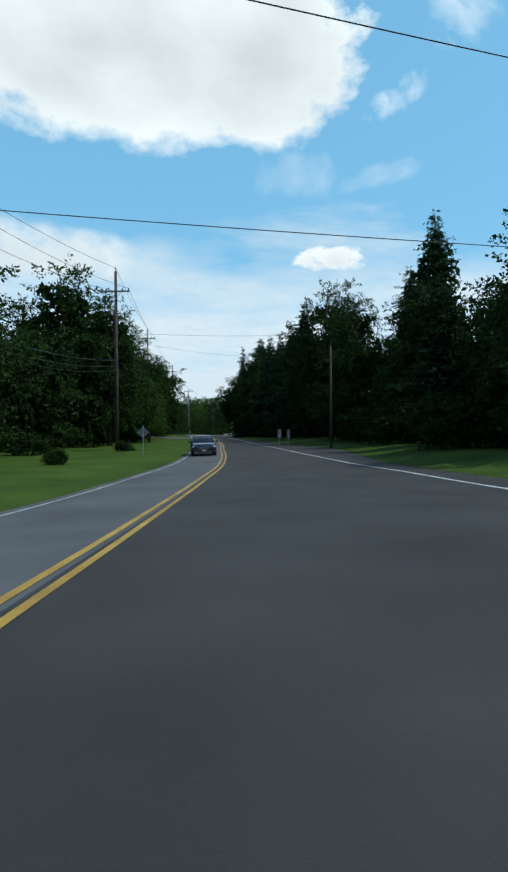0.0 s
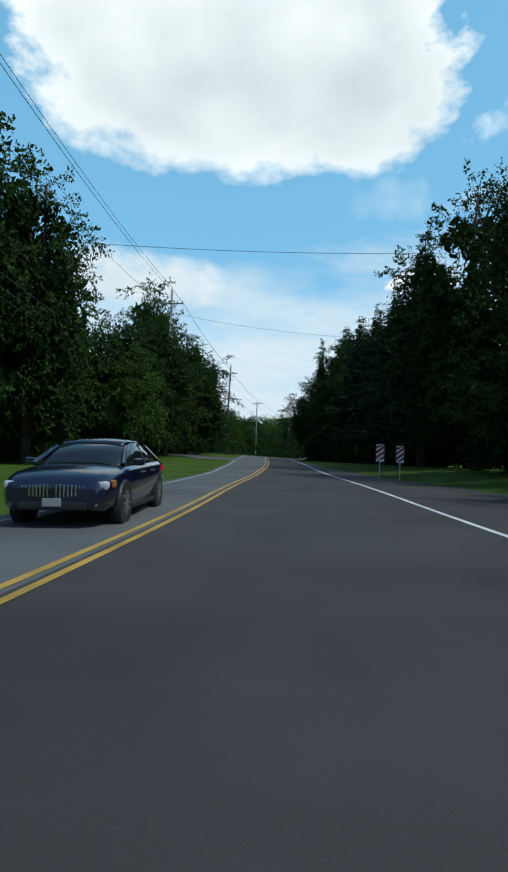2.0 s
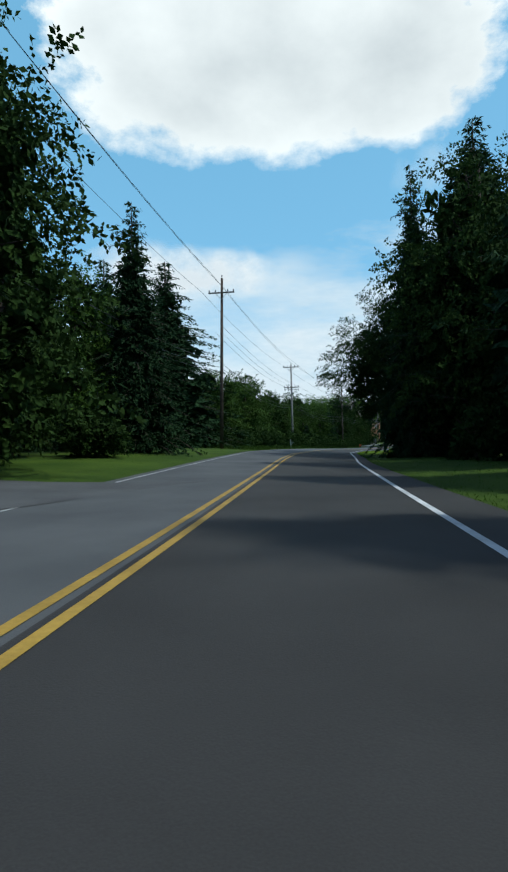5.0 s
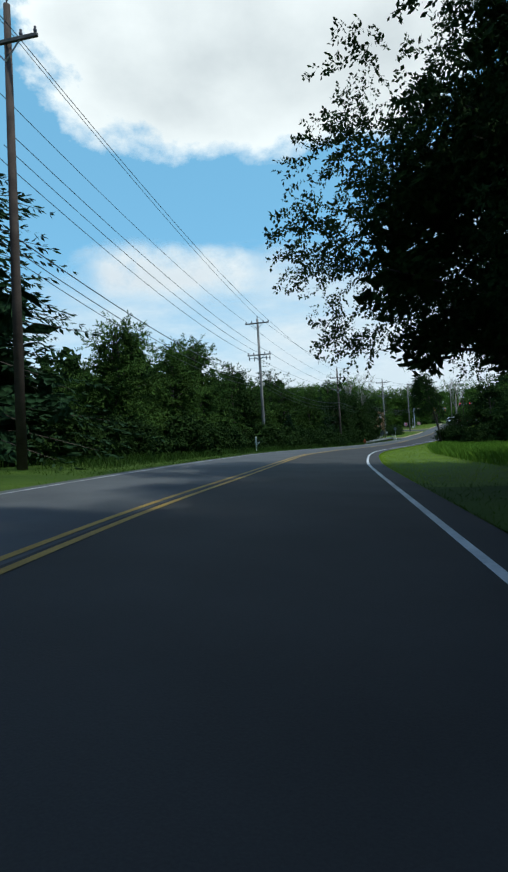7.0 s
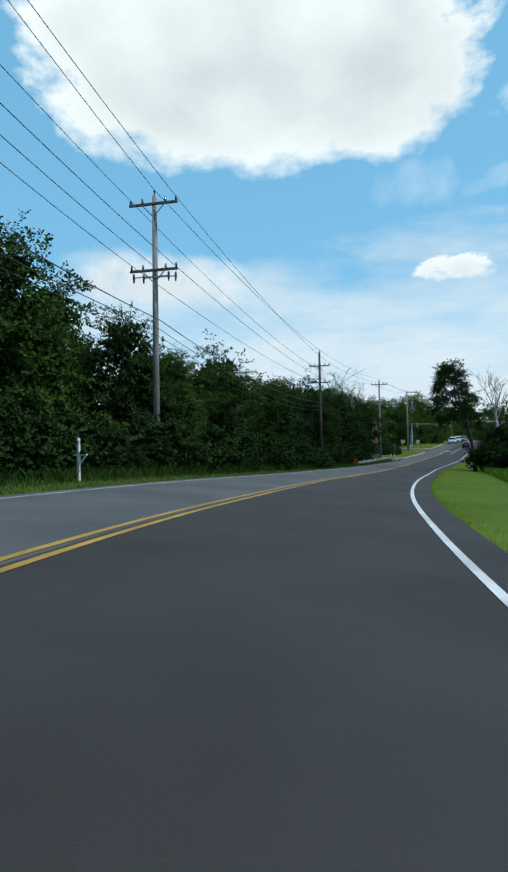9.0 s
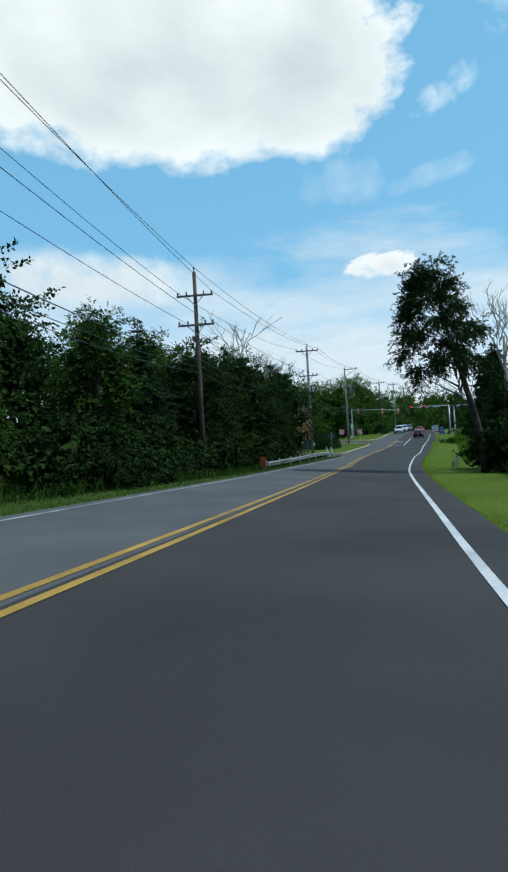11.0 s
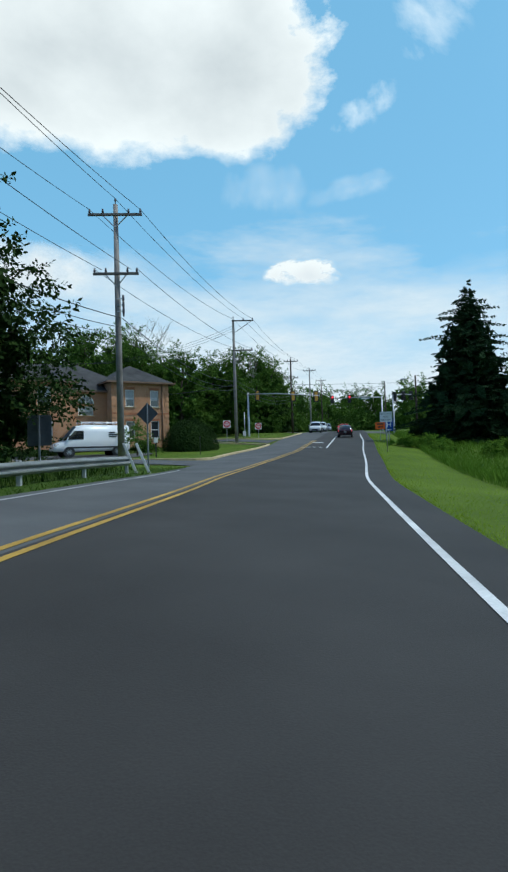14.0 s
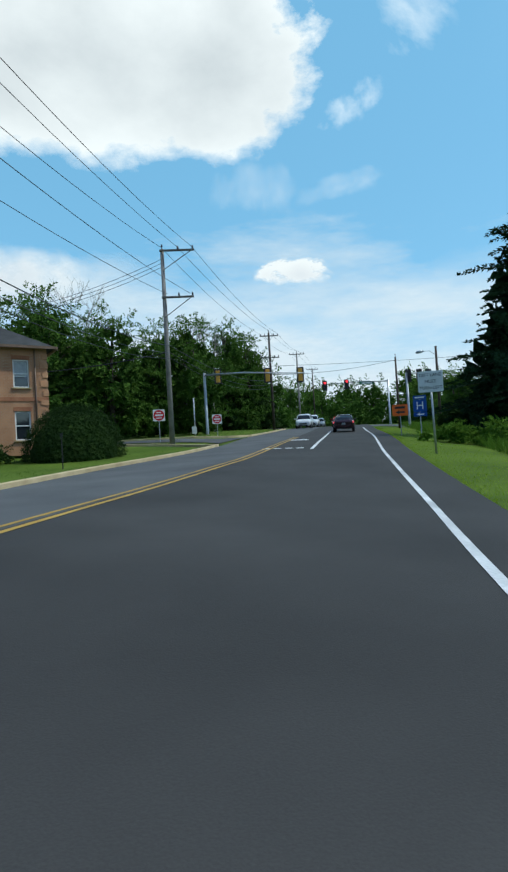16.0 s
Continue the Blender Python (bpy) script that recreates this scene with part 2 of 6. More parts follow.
def foliage_mass(name, low, high):
    """The close-grown inside of a crown: the same leaf colours, mottled, with deep uneven relief."""
    m = bpy.data.materials.new(name)
    m.use_nodes = True
    nt = m.node_tree
    n, l = nt.nodes, nt.links
    b = n["Principled BSDF"]
    co = n.new("ShaderNodeTexCoord")
    tex = n.new("ShaderNodeTexNoise")
    tex.inputs["Scale"].default_value = 2.2
    tex.inputs["Detail"].default_value = 8
    tex.inputs["Roughness"].default_value = 0.7
    l.new(co.outputs["Object"], tex.inputs["Vector"])
    ramp = n.new("ShaderNodeValToRGB")
    ramp.color_ramp.elements[0].position = 0.35
    ramp.color_ramp.elements[1].position = 0.75
    ramp.color_ramp.elements[0].color = (*low, 1)
    ramp.color_ramp.elements[1].color = (*high, 1)
    l.new(tex.outputs["Fac"], ramp.inputs["Fac"])
    l.new(ramp.outputs["Color"], b.inputs["Base Color"])
    b.inputs["Roughness"].default_value = 0.95
    b.inputs["Specular IOR Level"].default_value = 0.05
    cell = n.new("ShaderNodeTexVoronoi")
    cell.inputs["Scale"].default_value = 5.0
    l.new(co.outputs["Object"], cell.inputs["Vector"])
    bp = n.new("ShaderNodeBump")
    bp.inputs["Strength"].default_value = 1.0
    bp.inputs["Distance"].default_value = 0.25
    l.new(cell.outputs["Distance"], bp.inputs["Height"])
    l.new(bp.outputs["Normal"], b.inputs["Normal"])
    return m


def plain(name, colour, rough=0.5, metal=0.0, spec=0.5, coat=0.0):
    m = bpy.data.materials.new(name)
    m.use_nodes = True
    b = m.node_tree.nodes["Principled BSDF"]
    b.inputs["Base Color"].default_value = (*colour, 1)
    b.inputs["Roughness"].default_value = rough
    b.inputs["Metallic"].default_value = metal
    b.inputs["Specular IOR Level"].default_value = spec
    b.inputs["Coat Weight"].default_value = coat
    return m


def glow(name, colour, strength):
    m = plain(name, colour)
    b = m.node_tree.nodes["Principled BSDF"]
    b.inputs["Emission Color"].default_value = (*colour, 1)
    b.inputs["Emission Strength"].default_value = strength
    return m


ASPHALT_NEW = surface("asphalt_dark", (0.0285, 0.0265, 0.025), (0.054, 0.051, 0.0485), 0.85, 0.5, 0, 0.18, 90, 0.3)
ASPHALT_OLD = surface("asphalt_worn", (0.075, 0.077, 0.08), (0.125, 0.126, 0.127), 0.9, 0.5, 0, 0.18, 90, 0.2)
DRIVE = surface("driveway_asphalt", (0.07, 0.07, 0.072), (0.12, 0.12, 0.12), 0.9, 0.7, 0, 0.3, 50, 0.2)
GRASS_BASE = surface("grass_ground", (0.06, 0.098, 0.011), (0.125, 0.18, 0.022), 0.95, 0.35, 0, 0.5, 9, 0.1)
# Lawn ground with the shade of the trees put into its colour.
LAWN_SHADE_BASE = surface("lawn_ground_painted_shade", (0.028, 0.056, 0.007), (0.07, 0.11, 0.014), 0.95, 0.35, 0, 0.5, 9, 0.1)
GRASS = foliage("grass_blades", (0.2, 0.3, 0.016), (0.38, 0.5, 0.042), 0.35)
# Lawn blades, their green darkened to carry the same tree shade.
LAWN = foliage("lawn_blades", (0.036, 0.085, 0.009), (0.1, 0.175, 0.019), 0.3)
WEEDS = foliage("weeds", (0.075, 0.15, 0.016), (0.2, 0.33, 0.036), 0.35)
YELLOW_PAINT = surface("yellow_line_paint", (0.26, 0.16, 0.03), (0.52, 0.33, 0.06), 0.7, 1.2, 0, 0.2, 25)
WHITE_PAINT = surface("white_line_paint", (0.42, 0.42, 0.42), (0.8, 0.8, 0.79), 0.7, 1.2, 0, 0.2, 25)
WORN_WHITE = surface("worn_white_line_paint", (0.16, 0.16, 0.16), (0.55, 0.55, 0.54), 0.8, 1.6, 0, 0.2, 25)
CONCRETE = surface("kerb_concrete", (0.36, 0.28, 0.15), (0.58, 0.47, 0.28), 0.9, 1.5, 0, 0.3, 30)
BARK = surface("bark", (0.035, 0.028, 0.022), (0.11, 0.09, 0.07), 0.95, 3.0, 0, 0.6, 25, 0.1)
BARK_PALE = surface("dead_bark", (0.2, 0.18, 0.15), (0.36, 0.33, 0.29), 0.95, 3.0, 0, 0.4, 25, 0.1)
LEAF = foliage("leaves_broad", (0.014, 0.031, 0.0075), (0.042, 0.075, 0.014), 0.1)
LEAF_LIGHT = foliage("leaves_light", (0.039, 0.084, 0.013), (0.122, 0.21, 0.031), 0.28)
# Brush and verge by the woods, shade painted in as a darker green.
WEEDS_DARK = foliage("brush_painted_shade", (0.025, 0.055, 0.009), (0.07, 0.125, 0.017), 0.2)
LEAF_MID = foliage("leaves_medium", (0.026, 0.054, 0.01), (0.08, 0.137, 0.023), 0.16)
NEEDLE = foliage("needles", (0.014, 0.034, 0.014), (0.035, 0.068, 0.024), 0.06)
MASS = {LEAF.name: foliage_mass("leaves_broad_inner", (0.014, 0.031, 0.0075), (0.04, 0.072, 0.0135)),
        LEAF_MID.name: foliage_mass("leaves_medium_inner", (0.026, 0.054, 0.01), (0.074, 0.128, 0.021)),
        LEAF_LIGHT.name: foliage_mass("leaves_light_inner", (0.039, 0.084, 0.013), (0.11, 0.19, 0.029)),
        NEEDLE.name: foliage_mass("needles_inner", (0.014, 0.034, 0.014), (0.03, 0.06, 0.022)),
        WEEDS.name: foliage_mass("weeds_inner", (0.055, 0.13, 0.014), (0.14, 0.25, 0.028))}
POLE_WOOD = surface("weathered_pole_wood", (0.16, 0.145, 0.132), (0.33, 0.3, 0.275), 0.9, 1.5, 0, 0.4, 30, 0.1)
POLE_DARK = surface("creosoted_pole_wood", (0.05, 0.038, 0.031), (0.125, 0.095, 0.078), 0.9, 1.5, 0, 0.4, 30, 0.1)
ARM_WOOD = surface("crossarm_wood", (0.08, 0.075, 0.07), (0.2, 0.185, 0.17), 0.9, 3, 0, 0.3, 30, 0.1)
PORCELAIN = plain("insulator_porcelain", (0.06, 0.05, 0.055), 0.25)
WIRE = plain("cable_black", (0.02, 0.02, 0.022), 0.6)
GALV = surface("galvanised_steel", (0.3, 0.31, 0.32), (0.5, 0.51, 0.52), 0.45, 4, 0.7, 0.05, 30)
GALV_OLD = surface("weathered_guardrail_steel", (0.34, 0.35, 0.34), (0.55, 0.56, 0.55), 0.55, 2, 0.4, 0.1, 20)
SIGN_BACK = surface("bare_aluminium_back", (0.1, 0.105, 0.11), (0.17, 0.175, 0.18), 0.6, 3, 0.3, 0.0, 20)
SIGN_WHITE = surface("white_sign_sheet", (0.62, 0.63, 0.62), (0.8, 0.8, 0.79), 0.45, 3)
SIGN_RED = surface("red_sign_sheet", (0.45, 0.02, 0.03), (0.6, 0.04, 0.05), 0.45, 3)
# Marker stripe red, darkened to hold the shade the boards stand in.
MARKER_RED_SHADED = surface("red_sheet_painted_shade", (0.2, 0.012, 0.016), (0.32, 0.022, 0.028), 0.5, 3)
SIGN_BLUE = surface("blue_sign_sheet", (0.01, 0.05, 0.26), (0.015, 0.08, 0.36), 0.45, 3)
SIGN_ORANGE = surface("orange_sign_sheet", (0.75, 0.12, 0.01), (0.95, 0.18, 0.02), 0.5, 3)
SIGN_BLACK = plain("black_sign_ink", (0.015, 0.015, 0.016), 0.5)
SIGN_GREEN = plain("green_sign_sheet", (0.01, 0.13, 0.06), 0.45)
SIGNAL_BODY = plain("signal_black", (0.016, 0.016, 0.016), 0.5)
SIGNAL_YELLOW = plain("signal_yellow_housing", (0.5, 0.27, 0.02), 0.5)
RED_LAMP = glow("lit_red_lamp", (1.0, 0.03, 0.04), 3.0)
DARK_LAMP = plain("unlit_lamp", (0.03, 0.03, 0.025), 0.3)
BRICK = surface("tan_red_brick", (0.33, 0.16, 0.085), (0.55, 0.31, 0.17), 0.9, 1.2, 0, 0.4, 18, 0.15)
MORTAR = surface("mortar", (0.36, 0.25, 0.17), (0.5, 0.37, 0.27), 0.95, 2, 0, 0.2, 40, 0.1)
BRICK_DARK = surface("band_brick", (0.25, 0.1, 0.055), (0.4, 0.19, 0.1), 0.9, 2, 0, 0.4, 18, 0.15)
ROOFING = surface("dark_shingles", (0.03, 0.03, 0.031), (0.075, 0.074, 0.073), 0.9, 1.0, 0, 0.5, 14, 0.2)
TRIM = surface("white_trim_paint", (0.55, 0.55, 0.53), (0.75, 0.75, 0.73), 0.6, 3)
BROWN_TRIM = surface("brown_gutter", (0.12, 0.075, 0.05), (0.2, 0.13, 0.09), 0.5, 3)
GLASS = plain("window_glass", (0.02, 0.025, 0.03), 0.06, 0, 0.8)
CAR_GLASS = plain("car_glass", (0.012, 0.015, 0.018), 0.04, 0, 0.9)
BLIND = surface("window_blind", (0.3, 0.31, 0.31), (0.45, 0.46, 0.46), 0.8, 6)
RUBBER = surface("tyre_rubber", (0.012, 0.012, 0.012), (0.03, 0.03, 0.03), 0.85, 6)
CHROME = plain("chrome", (0.7, 0.7, 0.72), 0.12, 1.0)
ALLOY = plain("alloy_rim", (0.45, 0.46, 0.47), 0.3, 0.9)
BLACK_TRIM = plain("black_plastic_trim", (0.015, 0.015, 0.016), 0.5)
NAVY = plain("dark_navy_car_paint", (0.006, 0.009, 0.03), 0.22, 0.2, 0.6, 0.8)
CAR_WHITE = plain("white_car_paint", (0.72, 0.73, 0.74), 0.3, 0.0, 0.5, 0.6)
CAR_RED = plain("bright_red_car_paint", (0.55, 0.012, 0.015), 0.25, 0.0, 0.5, 0.8)
CAR_MAROON = plain("dark_maroon_car_paint", (0.035, 0.008, 0.012), 0.25, 0.2, 0.5, 0.8)
CAR_SILVER = plain("silver_car_paint", (0.38, 0.39, 0.4), 0.3, 0.6, 0.5, 0.6)
LAMP_CLEAR = plain("headlamp_lens", (0.6, 0.62, 0.65), 0.1, 0.3, 0.8)
LAMP_AMBER = plain("amber_lens", (0.3, 0.11, 0.015), 0.2)
LAMP_RED = plain("tail_lamp_lens", (0.5, 0.015, 0.02), 0.2)
BRAKE_LIT = glow("lit_brake_lamp", (1.0, 0.05, 0.06), 1.2)
PLATE = plain("plate_white", (0.34, 0.34, 0.33), 0.5)


def cloud_skin(name, seed, rough_scale, detail, edge, strength, base_shade, density=1.0, squash=1.0, hazy=False, fill=0.5, bright=(1.0, 1.0, 1.0), square=2.4, crisp=6.5):
    """Cloud vapour far off: white that glows with sunlight, torn at its rim and grey towards its belly."""
    m = bpy.data.materials.new(name)
    m.use_nodes = True
    nt = m.node_tree
    n, l = nt.nodes, nt.links
    n.remove(n["Principled BSDF"])
    out = n["Material Output"]
    co = n.new("ShaderNodeTexCoord")

    def math_node(op, a, b=None, clamp=False):
        q = n.new("ShaderNodeMath")
        q.operation = op
        q.use_clamp = clamp
        for i, v in enumerate((a, b)):
            if v is None:
                continue
            if isinstance(v, (int, float)):
                q.inputs[i].default_value = v
            else:
                l.new(v, q.inputs[i])
        return q.outputs[0]

    sep = n.new("ShaderNodeSeparateXYZ")
    spread = n.new("ShaderNodeVectorMath")
    spread.operation = "MULTIPLY_ADD"
    spread.inputs[1].default_value = (2, 2, 0)
    spread.inputs[2].default_value = (-1, -1, 0)
    l.new(co.outputs["UV"], spread.inputs[0])
    l.new(spread.outputs[0], sep.inputs[0])
    u, v = sep.outputs["X"], sep.outputs["Y"]
    wide = n.new("ShaderNodeCombineXYZ")
    l.new(u, wide.inputs[0])
    l.new(math_node("MULTIPLY", v, squash), wide.inputs[1])
    wide.inputs[2].default_value = seed

    def tex(scale, d, r=0.6):
        t = n.new("ShaderNodeTexNoise")
        t.inputs["Scale"].default_value = scale
        t.inputs["Detail"].default_value = d
        t.inputs["Roughness"].default_value = r
        l.new(wide.outputs[0], t.inputs["Vector"])
        return t.outputs["Fac"]

    rim = tex(rough_scale, detail, 0.62)
    body = tex(rough_scale * 0.3, 2)
    r2 = math_node("ADD", math_node("POWER", math_node("ABSOLUTE", u), min(square, 3.0)), math_node("POWER", math_node("ABSOLUTE", v), square))
    shape = math_node("SUBTRACT", fill, r2)
    shape = math_node("ADD", shape, math_node("MULTIPLY", math_node("SUBTRACT", body, 0.5), edge))
    bulk = shape
    shape = math_node("ADD", shape, math_node("MULTIPLY", math_node("SUBTRACT", rim, 0.5), edge))
    sharp = 1.3 if hazy else math_node("MULTIPLY_ADD", v, crisp * 0.55)
    if not hazy:  # the belly melts into the sky, the crown stands sharp against it
        sharp.node.inputs[2].default_value = crisp
    alpha = math_node("MULTIPLY", shape, sharp, True)
    fade = math_node("MULTIPLY", math_node("SUBTRACT", 0.98, math_node("MAXIMUM", math_node("ABSOLUTE", u), math_node("ABSOLUTE", v))), 2.2 if hazy else 8.0, True)
    alpha = math_node("MULTIPLY", alpha, fade)
    alpha = math_node("MULTIPLY", alpha, density, True)
    low = math_node("MULTIPLY", math_node("SUBTRACT", 0.25, v), 0.14)
    shade = math_node("ADD", bulk, math_node("MULTIPLY", math_node("SUBTRACT", rim, 0.5), 0.45))
    shade = math_node("ADD", math_node("ADD", shade, low), math_node("MULTIPLY", math_node("SUBTRACT", body, 0.5), 0.8), True)
    ramp = n.new("ShaderNodeValToRGB")
    ramp.color_ramp.elements[0].color = (*bright, 1)
    ramp.color_ramp.elements[1].color = (*base_shade, 1)
    ramp.color_ramp.elements[0].position = 0.25
    l.new(shade, ramp.inputs["Fac"])
    em = n.new("ShaderNodeEmission")
    em.inputs["Strength"].default_value = strength
    l.new(ramp.outputs["Color"], em.inputs["Color"])
    tr = n.new("ShaderNodeBsdfTransparent")
    mx = n.new("ShaderNodeMixShader")
    l.new(alpha, mx.inputs["Fac"])
    l.new(tr.outputs[0], mx.inputs[1])
    l.new(em.outputs[0], mx.inputs[2])
    l.new(mx.outputs[0], out.inputs["Surface"])
    return m


def cloud(az, el, half_w, half_h, far, material, label, tilt=0.0):
    """A cloud bank on the dome of the sky: its middle by bearing and height in degrees, half sizes in degrees."""
    n, m = 24, 14
    verts, faces, uv = [], [], []
    c, s = math.cos(radians(tilt)), math.sin(radians(tilt))
    for j in range(m + 1):
        for i in range(n + 1):
            u, v = 2 * i / n - 1, 2 * j / m - 1
            a, b = u * half_w, v * half_h
            a, b = a * c - b * s, a * s + b * c
            e = radians(min(el + b, 88))
            h = radians(az - a / math.cos(radians(el)))
            verts.append((far * math.sin(h) * math.cos(e), 110 + far * math.cos(h) * math.cos(e), far * math.sin(e)))
            uv.append((u * 0.5 + 0.5, v * 0.5 + 0.5))
    for j in range(m):
        for i in range(n):
            p = j * (n + 1) + i
            faces.append((p, p + 1, p + n + 2, p + n + 1))
    me = mesh_np("cloud", verts, faces)
    layer = me.uv_layers.new(name="sheet")
    for k, lp in enumerate(me.loops):
        layer.data[k].uv = uv[lp.vertex_index]
    me.polygons.foreach_set("use_smooth", [True] * len(me.polygons))
    me.materials.append(material)
    return tagged(new("cloud", me), label, "cloud", kind="structure")


CUMULUS = cloud_skin("cumulus_vapour", 1.7, 3.4, 12, 1.3, 1.2, (0.45, 0.46, 0.475), 1.0, 0.72, False, 0.5, (1.0, 0.95, 0.91), 4.0, 6.0)
PUFF = cloud_skin("small_cumulus_vapour", 5.2, 2.6, 9, 1.6, 1.12, (0.8, 0.78, 0.79), 1.0, 0.42, False, 0.5, (1.0, 0.95, 0.91), 2.8, 3.4)
LEFT_PUFF = cloud_skin("low_cumulus_vapour", 9.4, 3.2, 9, 1.6, 1.1, (0.84, 0.81, 0.81), 0.9, 0.34, True, 0.75, (1.0, 0.95, 0.91))
HAZE = cloud_skin("haze_band", 3.1, 2.6, 8, 2.0, 1.04, (0.88, 0.87, 0.89), 0.85, 0.8, True, 0.75, (1.0, 0.96, 0.93))
# Added glowing sheet in sky blue that lifts the sky's brightness and tint.
SKY_FILL = cloud_skin("sky_fill_glow", 6.3, 2.4, 8, 1.6, 1.1, (0.27, 0.61, 0.86), 0.6, 1.1, True, 1.3, (0.4, 0.7, 0.9))
WISP = cloud_skin("wisp_vapour", 7.7, 2.6, 10, 2.0, 1.15, (0.95, 0.95, 0.97), 0.5, 0.35, True, 0.45)
FAINT = cloud_skin("faint_wisp_vapour", 4.4, 2.2, 9, 2.0, 1.1, (0.95, 0.95, 0.97), 0.3, 0.3, True, 0.5)
cloud(-12.6, 37.9, 23.6, 13.1, 4300, CUMULUS, "large white cumulus cloud with a soft grey belly")
cloud(8.5, 17.4, 5.7, 1.55, 4200, PUFF, "small white cumulus cloud in the blue sky")
cloud(-20.0, 17.4, 12.5, 3.4, 4350, LEFT_PUFF, "low white cloud above the trees")
cloud(0, 6.0, 60, 14.5, 4700, HAZE, "pale haze band low over the horizon")
cloud(0, 24, 80, 46, 4850, SKY_FILL, "thin glowing blue sheet that lightens the sky")
STREAK = cloud_skin("high_streaks", 2.9, 2.0, 9, 2.6, 1.02, (0.92, 0.92, 0.93), 0.62, 1.0, True, 0.32, (1.0, 0.96, 0.93))
cloud(6, 17, 36, 10, 4650, STREAK, "thin white streaks of high cloud", 4)
cloud(15, 30.5, 4.2, 1.7, 4250, WISP, "torn wisp of white cloud", -20)
cloud(22, 36.5, 5, 4.0, 4260, WISP, "torn wisp of white cloud", -45)
cloud(5.5, 25, 6, 3.0, 4500, FAINT, "thin veil of cloud")
cloud(14, 24.5, 6, 1.5, 4500, FAINT, "thin veil of cloud", -10)

# ---- ground and road ----


def stations(y0, y1, step):
    n = int(round((y1 - y0) / step))
    return [y0 + (y1 - y0) * i / n for i in range(n + 1)]


def build_ground():
    ys = [-2500, -1200, -600, -300, -180, -120, -90] + stations(-60, 460, 2.0) + [480, 510, 560, 640, 760, 950, 1300, 1800, 2600, 4000]
    side = [0.0, 0.5, 1.0, 1.7, 2.6, 3.8, 5.2, 7, 9, 12, 16, 21, 28, 40, 60, 95, 150, 260, 480, 900, 1800, 3600]
    verts, faces, cols = [], [], 0
    for y in ys:
        yy = min(max(y, -60), 460)
        a, b = edge_l(yy), edge_r(yy)
        xs = [a - d for d in reversed(side)] + [a + (b - a) * k / 4 for k in (1, 2, 3)] + [b + d for d in side]
        cols = len(xs)
        for x in xs:
            inside = a < x < b
            verts.append((x, y, surface_z(x, y) - 0.06 if inside else ground_z(x, y)))
    for i in range(len(ys) - 1):
        for j in range(cols - 1):
            p = i * cols + j
            faces.append((p, p + 1, p + cols + 1, p + cols))
    me = mesh_np("ground", verts, faces)
    me.polygons.foreach_set("use_smooth", [True] * len(me.polygons))
    me.materials.append(GRASS_BASE)
    return tagged(new("ground", me), "mown green grass verge and open ground", "grass", kind="structure")


def ribbon(name, left, right, y0, y1, step, lift, material, cuts=4, label="", category="", parent=None):
    """A strip that follows the road between two edges given as functions of y."""
    ys = stations(y0, y1, step)
    verts, faces = [], []
    for y in ys:
        a, b = left(y), right(y)
        for k in range(cuts + 1):
            verts.append((a + (b - a) * k / cuts, y, surface_z(a + (b - a) * k / cuts, y) + lift))
    for i in range(len(ys) - 1):
        for k in range(cuts):
            p = i * (cuts + 1) + k
            faces.append((p, p + 1, p + cuts + 2, p + cuts + 1))
    me = mesh_np(name, verts, faces)
    me.polygons.foreach_set("use_smooth", [True] * len(me.polygons))
    me.materials.append(material)
    ob = new(name, me)
    if parent is not None:
        ob.parent = parent
        return ob
    return tagged(ob, label, category, kind="structure")


def mid(y):
    return table(y, YELLOW)


def line_right(y):
    return table(y, RIGHT)


def line_left(y):
    return table(y, LEFT)


build_ground()


def lawn(side_sign, y0, y1, name, label):
    """Lawn beside the road, a thin sheet on the ground whose darker colour stands for tree shade."""
    side = [0.05, 0.5, 1.0, 1.7, 2.6, 3.8, 5.2, 7, 9, 12, 16, 21]
    ys = stations(y0, y1, 2.0)
    verts, faces = [], []
    for y in ys:
        for d in side:
            x = edge_l(y) - d if side_sign < 0 else edge_r(y) + d
            verts.append((x, y, ground_z(x, y) + 0.012))
    n = len(side)
    for i in range(len(ys) - 1):
        for j in range(n - 1):
            p = i * n + j
            f = (p, p + 1, p + n + 1, p + n)
            faces.append(f if side_sign > 0 else f[::-1])
    me = mesh_np(name, verts, faces)
    me.polygons.foreach_set("use_smooth", [True] * len(me.polygons))
    me.materials.append(LAWN_SHADE_BASE)
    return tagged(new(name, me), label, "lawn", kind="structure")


lawn(-1, -20, 124, "lawn_west", "mown lawn before the trees, coloured dark for shade")
lawn(-1, 124, 230, "lawn_wood_edge", "rough grass at the foot of the woods, coloured dark for shade")
lawn(1, -20, 124, "lawn_east", "grass verge before the trees, coloured dark for shade")
ribbon("road", mid, edge_r, -60, 460, 1.5, 0.0, ASPHALT_NEW, 5, "freshly laid dark asphalt lane with a paved shoulder", "road")
ribbon("road_old_lane", edge_l, mid, -60, 460, 1.5, 0.0, ASPHALT_OLD, 4, "worn pale grey asphalt lane", "road")
